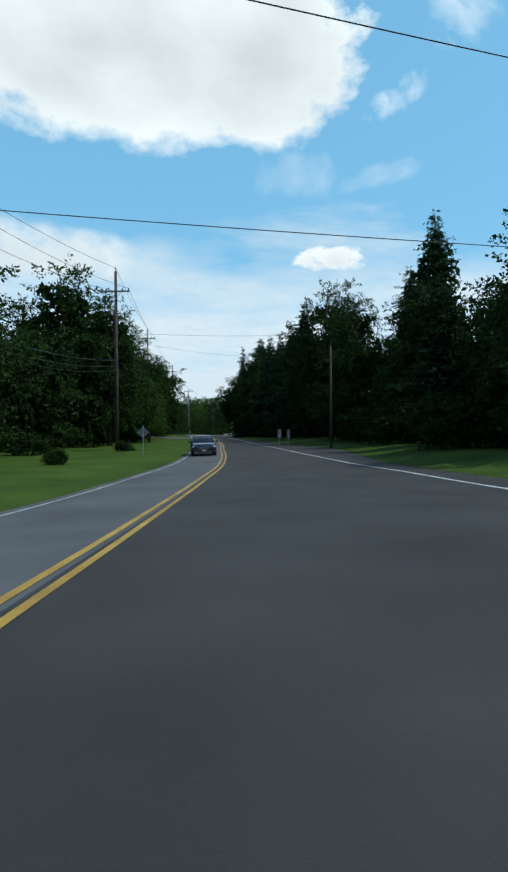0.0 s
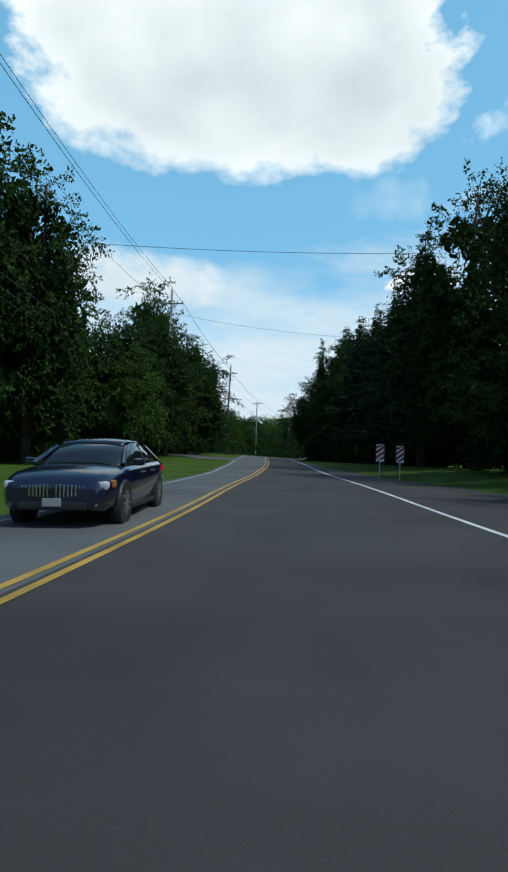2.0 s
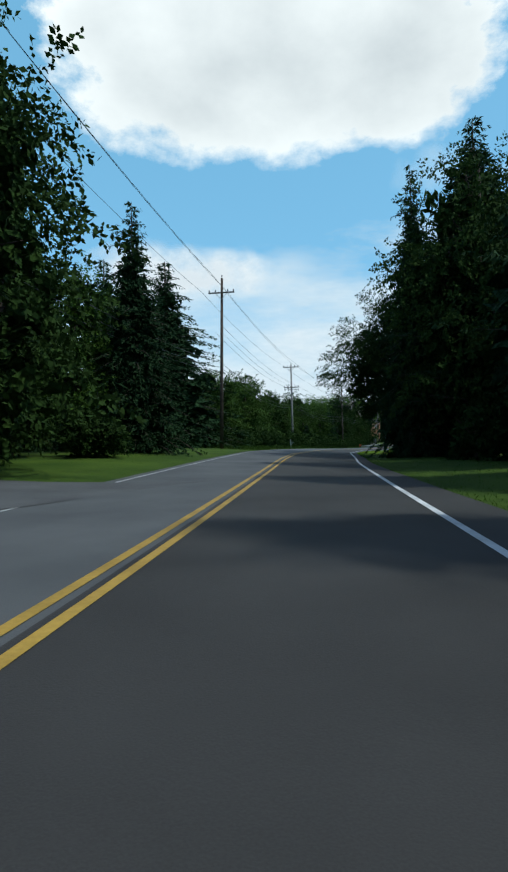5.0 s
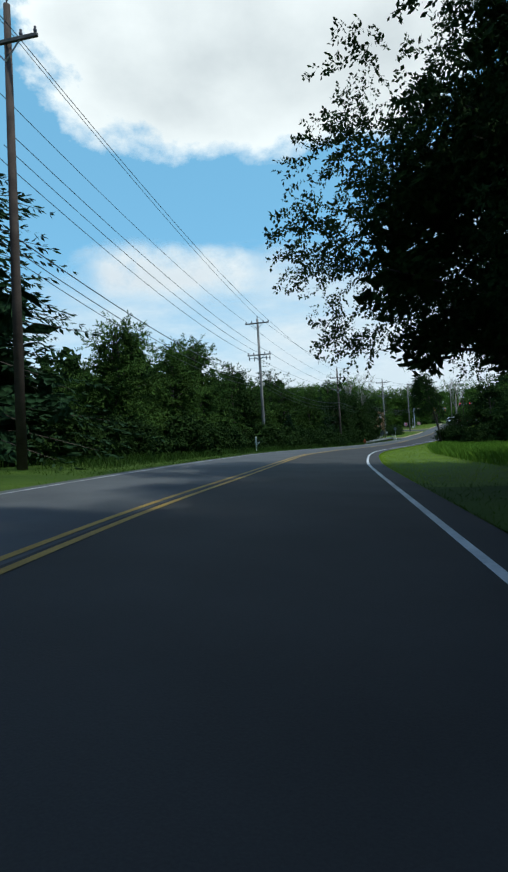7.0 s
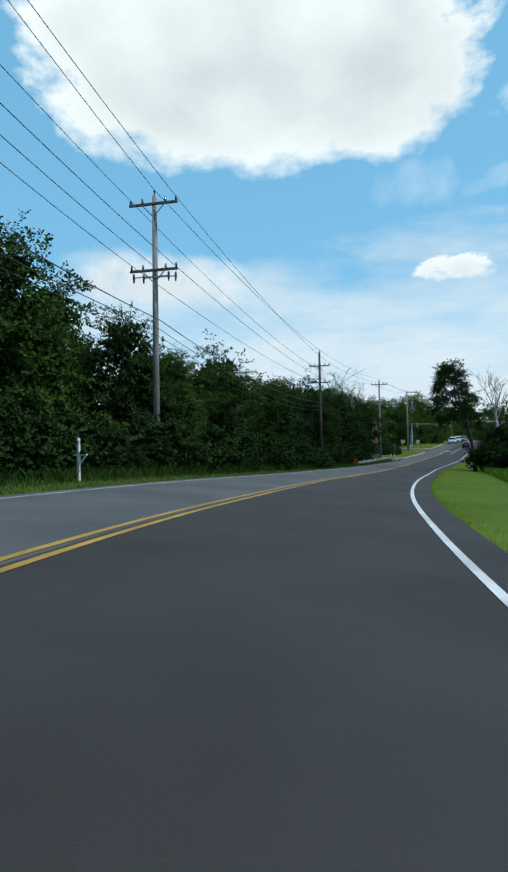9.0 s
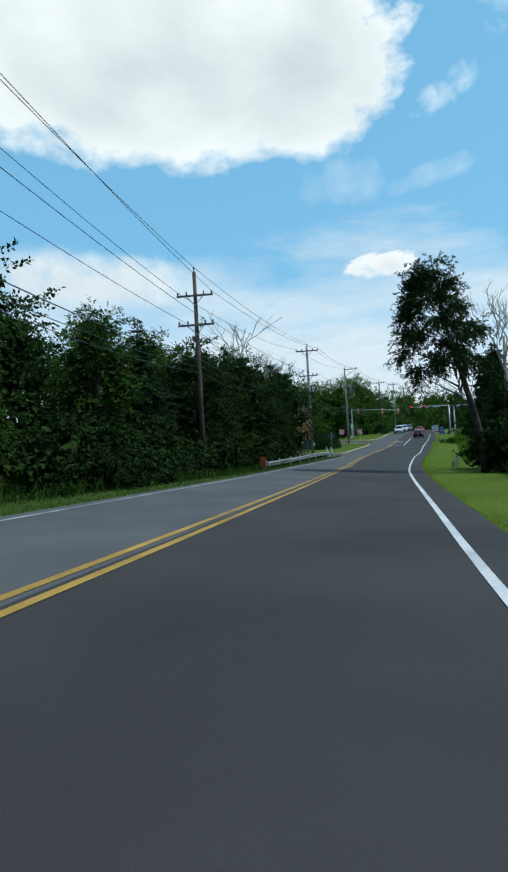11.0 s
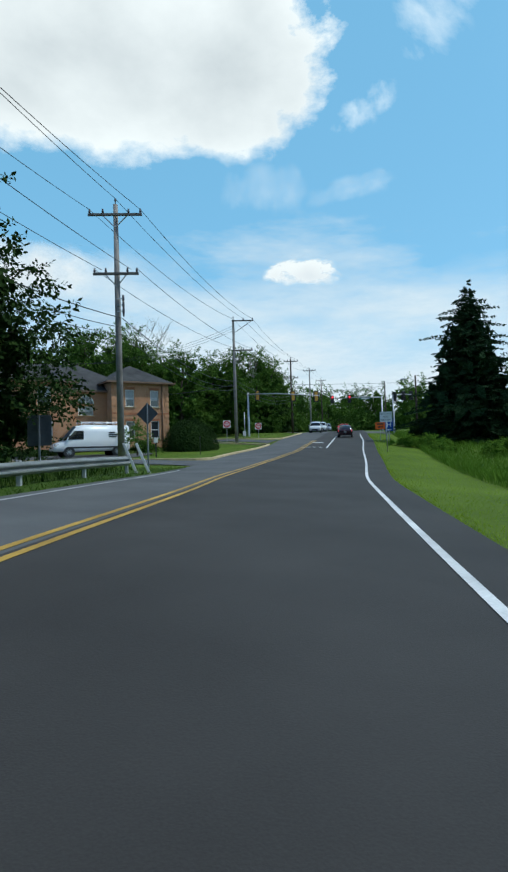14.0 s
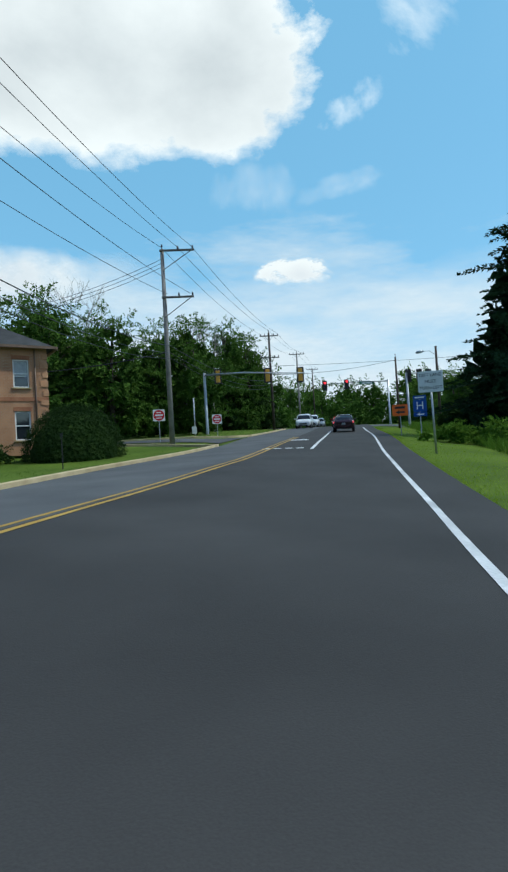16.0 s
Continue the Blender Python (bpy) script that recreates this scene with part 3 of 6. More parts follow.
# painted lines
for k in (-1, 1):
    ribbon("road_marking", lambda y: mid(y) + k * 0.13 - 0.052, lambda y: mid(y) + k * 0.13 + 0.052, -60, 262, 1.0, 0.007, YELLOW_PAINT, 1,
           "solid yellow centre line, one of a pair", "road marking")
ribbon("road_marking", lambda y: line_right(y) - 0.055, lambda y: line_right(y) + 0.055, -60, 281, 1.0, 0.007, WHITE_PAINT, 1, "solid white edge line", "road marking")
ribbon("road_marking", lambda y: line_left(y) - 0.045, lambda y: line_left(y) + 0.045, -60, 228, 1.0, 0.007, WORN_WHITE, 1, "thin worn white edge line", "road marking")


def lane_split(y):
    return 9.0 + (y - 248) * 0.236


ribbon("road_marking", lambda y: lane_split(y) - 0.07, lambda y: lane_split(y) + 0.07, 248, 274, 1.0, 0.007, WHITE_PAINT, 1, "white line beside the turning lane", "road marking")
for k in range(4):
    a = 7.1 + 0.47 * k
    ribbon("road_marking", lambda y: a, lambda y: a + 0.3, 248.6, 249.0, 0.2, 0.007, WHITE_PAINT, 1, "short white dash across the turning lane", "road marking")
ribbon("road_marking", lambda y: 9.3, lambda y: 10.3, 256.2, 257.4, 0.4, 0.007, WHITE_PAINT, 1, "worn white turn arrow on the asphalt", "road marking")

# the crossing street, to both sides


def strip(name, points, width, lift, material, label, category):
    """A strip of paving along points, laid on the ground."""
    verts, faces = [], []
    for i, p in enumerate(points):
        a, b = Vector(points[max(i - 1, 0)]), Vector(points[min(i + 1, len(points) - 1)])
        d = (b - a).normalized()
        n = Vector((-d.y, d.x))
        w = width[i] if hasattr(width, "__len__") else width
        for k in (-1, -0.33, 0.33, 1):
            x, y = p[0] + n.x * k * w / 2, p[1] + n.y * k * w / 2
            verts.append((x, y, ground_z(x, y) + lift))
    for i in range(len(points) - 1):
        for k in range(3):
            q = i * 4 + k
            faces.append((q, q + 4, q + 5, q + 1))
    me = mesh_np(name, verts, faces)
    me.polygons.foreach_set("use_smooth", [True] * len(me.polygons))
    me.materials.append(material)
    return tagged(new(name, me), label, category, kind="structure")


def fan(p0, p1, n):
    return [(p0[0] + (p1[0] - p0[0]) * i / n, p0[1] + (p1[1] - p0[1]) * i / n) for i in range(n + 1)]


strip("road_side_street", fan((22.5, 289), (95, 271.2), 40), 9.0, 0.05, ASPHALT_OLD, "pale grey side street", "road")
strip("road_side_street", fan((14.0, 298), (-60, 316), 40), 8.0, 0.05, ASPHALT_OLD, "pale grey side street", "road")
strip("driveway", fan((0.2, 235.2), (-30, 240.2), 24), [5.4] + [4.2] * 24, 0.05, DRIVE, "grey asphalt driveway in front of the brick building", "driveway")
strip("driveway", fan((-4.6, 247.2), (-30, 249.5), 20), 6.4, 0.05, DRIVE, "grey asphalt parking strip before the brick building", "driveway")
strip("driveway", fan((6.3, 262.3), (-22, 271), 22), [6.5] + [3.4] * 22, 0.05, DRIVE, "dark asphalt driveway entrance", "driveway")
strip("driveway", fan((-6.3, 86.2), (-40, 95.5), 24), [14.0, 10.5, 8.0, 6.5] + [5.4] * 21, 0.06, DRIVE, "grey asphalt driveway across the lawn", "driveway")


def kerb(points, label):
    """A concrete kerb, a real step along points."""
    bm = bmesh.new()
    prof = [(-0.09, -0.12), (-0.09, 0.13), (-0.06, 0.15), (0.08, 0.15), (0.1, 0.13), (0.1, -0.12)]
    rows = []
    for i, p in enumerate(points):
        a, b = Vector(points[max(i - 1, 0)]), Vector(points[min(i + 1, len(points) - 1)])
        d = (b - a).normalized()
        n = Vector((d.y, -d.x))
        z = ground_z(*p)
        rows.append([bm.verts.new((p[0] + n.x * u, p[1] + n.y * u, z + w)) for u, w in prof])
    for ra, rb in zip(rows, rows[1:]):
        for k in range(len(prof) - 1):
            bm.faces.new((ra[k], ra[k + 1], rb[k + 1], rb[k]))
    bm.faces.new(rows[0])
    bm.faces.new(rows[-1][::-1])
    bmesh.ops.recalc_face_normals(bm, faces=bm.faces)
    me = bpy.data.meshes.new("kerb")
    bm.to_mesh(me)
    bm.free()
    me.materials.append(CONCRETE)
    return tagged(new("kerb", me), label, "kerb", kind="structure")


def lip(y):
    return (edge_l(y) - 0.12, y)


kerb([(-20, 240.9), (-12, 239.6), (-6, 238.6), (-2.0, 238.0), (-0.5, 238.0), lip(238.6)] + [lip(y) for y in stations(239.4, 256, 1.0)]
     + [(4.4, 257.4), (3.4, 258.6), (1.4, 259.6), (-3, 261.0), (-9, 262.8)], "tan concrete kerb round the lawn")
kerb([(-9, 269.6), (-2, 267.6), (3.5, 266.4), (6.0, 266.6)] + [lip(y) for y in stations(268, 290, 2.0)], "tan concrete kerb along the verge")

# ---- grass blades on the verges ----


def grass(name, spots, height, material, label, seed, spread=0.5):
    rng = np.random.default_rng(seed)
    v = []
    for x, y in spots:
        z = ground_z(x, y) - 0.01
        h = height * rng.uniform(0.5, 1.2)
        a = rng.uniform(0, 2 * math.pi)
        w = 0.005 + 0.012 * height * rng.uniform(0.6, 1.4)
        dx, dy = math.cos(a) * w, math.sin(a) * w
        lx, ly = rng.normal(0, spread * h), rng.normal(0, spread * h)
        v.append([(x - dx, y - dy, z), (x + dx, y + dy, z), (x + dx * 0.6 + lx * 0.5, y + dy * 0.6 + ly * 0.5, z + h * 0.65), (x + lx, y + ly, z + h)])
    me = quads_np(name, v)
    me.materials.append(material)
    return tagged(new(name, me), label, "grass", kind="stuff")


def scatter(n, y0, y1, d0, d1, side, seed):
    rng = np.random.default_rng(seed)
    got = []
    while len(got) < n:
        y = rng.uniform(y0, y1)
        d = d0 + (d1 - d0) * rng.uniform(0, 1) ** 1.6
        if side < 0 and (231.5 < y < 238.5 or 258.5 < y < 266.8 or 79.0 < y < 93.5):
            continue
        got.append((edge_l(y) - d, y) if side < 0 else (edge_r(y) + d, y))
    return got


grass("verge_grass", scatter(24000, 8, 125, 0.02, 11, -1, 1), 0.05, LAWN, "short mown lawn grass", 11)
grass("verge_grass", scatter(26000, 125, 236, 0.02, 4, -1, 2), 0.1, WEEDS_DARK, "rough verge grass, coloured dark for shade", 12)
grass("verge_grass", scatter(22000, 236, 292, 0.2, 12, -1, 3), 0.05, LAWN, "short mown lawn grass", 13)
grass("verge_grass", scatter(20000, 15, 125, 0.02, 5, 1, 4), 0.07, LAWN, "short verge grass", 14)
grass("verge_grass", scatter(60000, 125, 280, 0.02, 6, 1, 5), 0.06, GRASS, "bright short verge grass", 15)
grass("tall_weeds", scatter(50000, 128, 290, 3.6, 22, 1, 6), 0.55, WEEDS, "tall uncut green weeds", 16, 0.3)
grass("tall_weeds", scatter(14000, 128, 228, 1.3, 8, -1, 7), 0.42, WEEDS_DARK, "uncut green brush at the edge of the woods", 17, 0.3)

# ---- trees ----


def leaves(centres, count, radius, size, rng, droop=0.25, flat=0.8, roots=None, per=7):
    """Twigs about the centres, and back along the limbs to their roots, each with leaves to both sides."""
    n = max(count // per, 1)
    c = np.asarray(centres, dtype=float)
    pick = rng.integers(0, len(c), n)
    base = c[pick]
    r = np.asarray(radius)[pick] if hasattr(radius, "__len__") else np.full(n, float(radius))
    middle = c.mean(axis=0)
    if roots is not None:
        t = rng.uniform(0, 1, n) ** 0.55
        q = np.asarray(roots, dtype=float)[pick]
        base = q + (base - q) * t[:, None]
        r = r * (0.6 + 0.4 * t)
    d = rng.normal(size=(n, 3)) * 0.45
    d *= np.minimum(1.0, 0.95 / np.maximum(np.linalg.norm(d, axis=1), 1e-6))[:, None]
    d[:, 2] *= flat
    base = base + d * r[:, None]
    out = base - middle
    out[:, 2] *= 0.4
    out /= np.linalg.norm(out, axis=1)[:, None] + 1e-6
    way = out * 0.8 + d + rng.normal(size=(n, 3)) * 0.45
    way[:, 2] -= droop * 0.6
    way /= np.linalg.norm(way, axis=1)[:, None]
    long = size * 3.6 * rng.uniform(0.6, 1.25, n)
    side = np.cross(way, rng.normal(size=(n, 3)))
    side /= np.linalg.norm(side, axis=1)[:, None]
    cards = []
    for j in range(per):
        f = (j + 0.6) / per
        p = base + way * (long * f)[:, None]
        p[:, 2] -= long * droop * f * f * 0.5
        u = way * 0.55 + side * (0.8 if j % 2 else -0.8) + rng.normal(size=(n, 3)) * 0.35
        u[:, 2] -= droop
        u /= np.linalg.norm(u, axis=1)[:, None]
        w = np.cross(u, rng.normal(size=(n, 3)))
        w /= np.linalg.norm(w, axis=1)[:, None]
        s = size * rng.uniform(0.7, 1.3, n)[:, None]
        fold = np.cross(u, w) * s * 0.1
        cards.append(np.stack([p, p + u * s * 0.5 + w * s * 0.27 + fold, p + u * s, p + u * s * 0.5 - w * s * 0.27 + fold], axis=1))
    return np.concatenate(cards)


def masses(name, centres, radii, rng, each=34, flat=0.85, fine=1.0):
    """The close-grown inside of a crown: ragged overlapping sprays, as one mesh."""
    c, r = np.repeat(np.asarray(centres, dtype=float), each, axis=0), np.repeat(np.asarray(radii, dtype=float), each)
    n = len(c)
    d = rng.normal(size=(n, 3))
    d *= (rng.uniform(0, 1, n) ** 0.5 / np.linalg.norm(d, axis=1))[:, None]
    p = c + d * r[:, None] * np.array((1, 1, flat))
    u = rng.normal(size=(n, 3))
    u /= np.linalg.norm(u, axis=1)[:, None]
    w = np.cross(u, rng.normal(size=(n, 3)))
    w /= np.linalg.norm(w, axis=1)[:, None]
    s = (r * fine * rng.uniform(0.35, 0.62, n))[:, None]
    a, b = rng.uniform(0.3, 0.6, (n, 1)), rng.uniform(0.3, 0.6, (n, 1))
    return quads_np(name, np.stack([p - u * s, p + w * s * a - u * s * 0.2, p + u * s, p - w * s * b + u * s * 0.25], axis=1))


def shell(centres, radii, count, size, rng, droop=0.25, per=6, flat=0.85, inside=0.4, reach=(0.25, 0.98), twigs=5, spray=6.5):
    """Flat leafy sprays growing out of the clumps: boughs with side twigs, each twig set with leaves."""
    n = max(count // (per * twigs), 1)
    c, r = np.asarray(centres, dtype=float), np.asarray(radii, dtype=float)
    sq = np.array((1.0, 1.0, 1.0 / flat))
    got_p, got_d, have = [], [], 0
    for _ in range(8):
        pick = rng.choice(len(c), n, p=r ** 2 / (r ** 2).sum())
        d = rng.normal(size=(n, 3))
        d /= np.linalg.norm(d, axis=1)[:, None]
        p = c[pick] + d * (r[pick] * rng.uniform(*reach, n))[:, None] / sq
        free = np.ones(n, dtype=bool)
        for j in range(len(c)):
            free &= (np.linalg.norm((p - c[j]) * sq, axis=1) > inside * r[j]) | (pick == j)
        got_p.append(p[free])
        got_d.append(d[free])
        have += int(free.sum())
        if have >= n:
            break
    root, d = np.concatenate(got_p)[:n], np.concatenate(got_d)[:n]
    n = len(root)

    def unit(v):
        return v / (np.linalg.norm(v, axis=1)[:, None] + 1e-9)

    middle = c.mean(axis=0)
    out = root - middle
    out[:, 2] *= 0.5
    bough = unit(d * 0.7 + unit(out) * 0.7 + rng.normal(size=(n, 3)) * 0.35 - np.array((0, 0, droop * 0.8)))
    side = unit(np.cross(bough, np.array((0, 0, 1.0)) + rng.normal(size=(n, 3)) * 0.45))
    reach_b = size * spray * rng.uniform(0.6, 1.3, n)
    cards = []
    for k in range(twigs):
        f = (k + 0.4) / twigs
        at = root + bough * (reach_b * (f - 0.35))[:, None]
        at[:, 2] -= reach_b * droop * f * f * 0.5
        way = unit(bough * (0.6 + 0.5 * f) + side * ((0.8 if k % 2 else -0.8) * (1.1 - 0.6 * f)) + rng.normal(size=(n, 3)) * 0.2)
        long = size * 3.0 * (1.15 - 0.5 * f) * rng.uniform(0.7, 1.2, n)
        lean = unit(np.cross(way, rng.normal(size=(n, 3))))
        for j in range(per):
            g = (j + 0.5) / per
            p = at + way * (long * g)[:, None]
            p[:, 2] -= long * droop * g * g * 0.5
            u = way * 0.6 + lean * (0.75 if j % 2 else -0.75) + rng.normal(size=(n, 3)) * 0.3
            u[:, 2] -= droop
            u = unit(u)
            w = unit(np.cross(u, rng.normal(size=(n, 3))))
            s = size * rng.uniform(0.65, 1.3, n)[:, None]
            fold = np.cross(u, w) * s * 0.1
            cards.append(np.stack([p, p + u * s * 0.5 + w * s * 0.3 + fold, p + u * s, p + u * s * 0.5 - w * s * 0.3 + fold], axis=1))
    return np.concatenate(cards)


def limbs(bm_list, start, ends, r0, rng):
    for e in ends:
        s, e = Vector(start), Vector(e)
        m = s.lerp(e, 0.5) + Vector((rng.normal(0, 0.3), rng.normal(0, 0.3), 0.35))
        bm_list.append(tube([s, m, e], [r0, r0 * 0.6, r0 * 0.2], 6, False))


def broad_tree(name, seed, height, spread, low, count, size, label, leaf=None, group="", clumps=26, gap=0.0, core=0.6, tight=1.0, each=34, fine=1.0):
    """A broad-leaved tree: tapered trunk, limbs and a ragged crown, all of it about the origin."""
    rng = np.random.default_rng(seed)
    root = thing(name, None, label, "tree", group)
    crown_h = height - low
    cs, rs, qs = [], [], []
    for i in range(clumps):
        t = (i + 0.5) / clumps
        zz = low + crown_h * (0.06 + 0.9 * t)
        env = spread * (math.sin(math.pi * min(0.98, 0.24 + 0.74 * t)) ** 0.65)
        a = i * 2.4 + rng.uniform(-0.6, 0.6)
        q = env * rng.uniform(0.3 + gap, 1.0)
        cs.append((math.cos(a) * q, math.sin(a) * q, zz + rng.normal(0, 0.03 * height)))
        rs.append(spread * tight * rng.uniform(0.22, 0.44) * (1 - 0.35 * t))
        qs.append((math.cos(a) * q * 0.15, math.sin(a) * q * 0.15, max(low * 0.8, zz - spread * 0.3)))
    pieces = [tube([(0, 0, -0.3), (0.03 * height * rng.normal(0, 0.3), 0, height * 0.3), (rng.normal(0, 0.02 * height), rng.normal(0, 0.02 * height), height * 0.62), (rng.normal(0, 0.03 * height), rng.normal(0, 0.03 * height), height * 0.93)],
                   [0.024 * height, 0.017 * height, 0.011 * height, 0.003 * height], 9)]
    for c, q in zip(cs, qs):
        limbs(pieces, q, [tuple(np.array(q) + 0.75 * (np.array(c) - np.array(q)))], 0.005 * height, rng)
    part("trunk", merge(*pieces), BARK, root)
    leaf = leaf or LEAF
    part("crown", quads_np("crown", shell(cs, rs, count, size, rng)), leaf, root)
    if core:  # close-grown foliage deep inside, near the trunk
        deep = [k for k, c in enumerate(cs) if c[2] < low + 0.86 * crown_h]
        hearts = [tuple(np.array(qs[k]) + core * (np.array(cs[k]) - np.array(qs[k]))) for k in deep]
        part("inner_foliage", masses("inner_foliage", hearts, [rs[k] * 0.8 for k in deep], rng, each, 0.85, fine), MASS[leaf.name], root)
    return root


def conifer(name, seed, height, spread, low, label, tiers=30, per=15, size=0.42, group="", open_top=False, power=0.8, ragged=0.35, sweep=1.0):
    """A spruce or pine: straight trunk, uneven tiers of boughs hung with needle sprays."""
    rng = np.random.default_rng(seed)
    root = thing(name, None, label, "tree", group)
    pieces = [tube([(0, 0, -0.3), (0, 0, height * 0.5), (0, 0, height)], [0.017 * height, 0.011 * height, 0.02], 8)]
    ps, ds, ws, fs, us = [], [], [], [], []
    lobes = rng.uniform(0, 6.28, 4)
    for i in range(tiers):
        t = min(max((i + rng.uniform(-0.4, 0.4)) / (tiers - 1), 0), 1)
        z0 = low + (height - low) * (t ** 0.9) * 0.985
        reach = spread * (1 - t) ** (0.5 if open_top else power) * rng.uniform(0.8 - ragged * 0.5, 1.12) + 0.15
        n = max(3, int(per * (0.3 + 0.7 * (1 - t))))
        for k in range(n):
            a = 2 * math.pi * (k + rng.uniform(-0.45, 0.45)) / n + i * 1.1
            swell = 1 + ragged * 0.5 * math.sin(2 * a + lobes[i % 4])
            L = max(0.2, reach * swell * rng.uniform(1 - ragged * 1.4, 1.12))
            z = z0 + rng.normal(0, 0.018 * height)
            drop = 0.10 * L * sweep + (0.28 * sweep * rng.uniform(0.4, 1.3) if not open_top else -0.12) * L * (1 - t)
            d = np.array((math.cos(a), math.sin(a), 0))
            w = np.array((-d[1], d[0], 0))
            steps = max(3, int(L / (size * 0.5)))
            for s in range(steps):
                f = (s + rng.uniform(0, 1)) / steps
                p = d * L * f + np.array((0, 0, z - drop * f * (1.35 * f - 0.35 * f ** 3) + 0.12 * L * f * (1 - f)))
                wide = 0.16 * L * (1 - f) + 0.05
                for side in (-1, 1):
                    for _ in range(1 if sweep == 1.0 else 3):
                        ps.append(p + w * side * wide * rng.uniform(0, 1.3))
                        ds.append(d)
                        ws.append(w * side)
                        fs.append(f)
            if k % 2 == 0 and L > 0.8:
                pieces.append(tube([(0, 0, z), tuple(d * L * 0.5 + np.array((0, 0, z - drop * 0.2))), tuple(d * L * 0.9 + np.array((0, 0, z - drop * 0.8)))], [0.03, 0.02, 0.008], 4, False))
    p, d, w, f = np.array(ps), np.array(ds), np.array(ws), np.array(fs)
    m = len(p)
    cards = []
    for turn in range(2):
        ss = (size * rng.uniform(0.6, 1.3, m) * (1.15 - 0.45 * f))[:, None]
        u = d * rng.uniform(0.25, 0.9, (m, 1)) + w * rng.uniform(0.2, 1.0, (m, 1))
        u[:, 2] += rng.uniform(-0.95 * min(1.0, sweep + 0.25), 0.15 + 0.25 * (1 - sweep), m)
        u /= np.linalg.norm(u, axis=1)[:, None]
        v = np.cross(u, rng.normal(size=(m, 3)))
        v *= (0.11 if open_top else 0.15) / np.linalg.norm(v, axis=1)[:, None]
        cards.append(np.stack([p, p + (u * 0.5 + v) * ss, p + u * ss, p + (u * 0.5 - v) * ss], axis=1))
    part("trunk", merge(*pieces), BARK, root)
    part("crown", quads_np("crown", np.concatenate(cards)), NEEDLE, root)
    hearts, sizes = [], []
    for i in range(26):
        t = (i + 0.5) / 26
        env = spread * (1 - t) ** (0.5 if open_top else power) * 0.6 + 0.03
        a, q = i * 2.4, env * rng.uniform(0.25, 0.55)
        hearts.append((math.cos(a) * q, math.sin(a) * q, low + (height - low) * t * 0.93))
        sizes.append(env * rng.uniform(0.6, 0.85))
    part("inner_foliage", masses("inner_foliage", hearts, sizes, rng, 110, 0.8, 0.6), MASS[NEEDLE.name], root)
    return root


def bush(name, seed, width, height, count, size, label, leaf=None, round_top=False):
    rng = np.random.default_rng(seed)
    root = thing(name, None, label, "bush")
    cs, rs = [], []
    for i in range(16):
        a, q = i * 2.4, width * 0.5 * math.sqrt((i + 0.5) / 16)
        top = height * math.sqrt(max(0.05, 1 - (q / (width * 0.52)) ** 2))
        cs.append((math.cos(a) * q * 0.8, math.sin(a) * q * 0.8, top * 0.5))
        rs.append(max(top * 0.52, 0.35 * height))
    if round_top:
        u = rng.normal(size=(count, 3))
        u /= np.linalg.norm(u, axis=1)[:, None]
        u[:, 2] = np.abs(u[:, 2])
        p = u * np.array((width / 2, width / 2, height)) * rng.uniform(0.93, 1.03, count)[:, None]
        part("foliage", quads_np("foliage", leaves(p, count, 0.08, size, rng, 0.1, 1.0, None, 3)), leaf or LEAF, root)
        bm = bmesh.new()
        made = bmesh.ops.create_icosphere(bm, subdivisions=4, radius=1.0)["verts"]
        for v in made:
            v.co *= 0.95 + 0.06 * noise.noise(v.co * 5)
        bmesh.ops.scale(bm, verts=made, vec=(width * 0.47, width * 0.47, height * 0.95))
        part("inner_foliage", bm, MASS[(leaf or LEAF).name], root)
    else:
        cs = [(x + rng.normal(0, 0.12 * width), y + rng.normal(0, 0.12 * width), z * rng.uniform(0.85, 1.35)) for x, y, z in cs]
        leaf = leaf or LEAF
        part("foliage", quads_np("foliage", shell(cs, rs, count, size, rng, 0.2, 6, 0.9)), leaf, root)
        part("inner_foliage", masses("inner_foliage", cs, [r * 0.8 for r in rs], rng, 90, 0.9, 0.55), MASS[leaf.name], root)
    return root


def dead_tree(seed, height, label):
    """A leafless tree: forked bare limbs."""
    rng = np.random.default_rng(seed)
    root = thing("bare_tree", None, label, "tree")
    pieces = [tube([(0, 0, -0.3), (0.1, 0, height * 0.4), (0.2, 0.1, height * 0.66)], [0.18, 0.12, 0.07], 7)]

    def fork(p, d, L, r, depth):
        e = p + d * L
        m = p.lerp(e, 0.5) + Vector((rng.normal(0, 0.05 * L), rng.normal(0, 0.05 * L), 0))
        pieces.append(tube([p, m, e], [r, r * 0.8, r * 0.55], 5, False))
        if depth:
            for _ in range(3):
                nd = (d + Vector((rng.normal(0, 0.45), rng.normal(0, 0.45), rng.normal(0.12, 0.2)))).normalized()
                fork(p.lerp(e, rng.uniform(0.45, 1.0)), nd, L * rng.uniform(0.5, 0.75), r * 0.55, depth - 1)

    for k in range(5):
        a = k * 1.3
        fork(Vector((0.1, 0, height * rng.uniform(0.38, 0.62))), Vector((math.cos(a) * 0.4, math.sin(a) * 0.4, 1)).normalized(), height * 0.22, 0.06, 3)
    part("trunk", merge(*pieces), BARK_PALE, root)
    return root


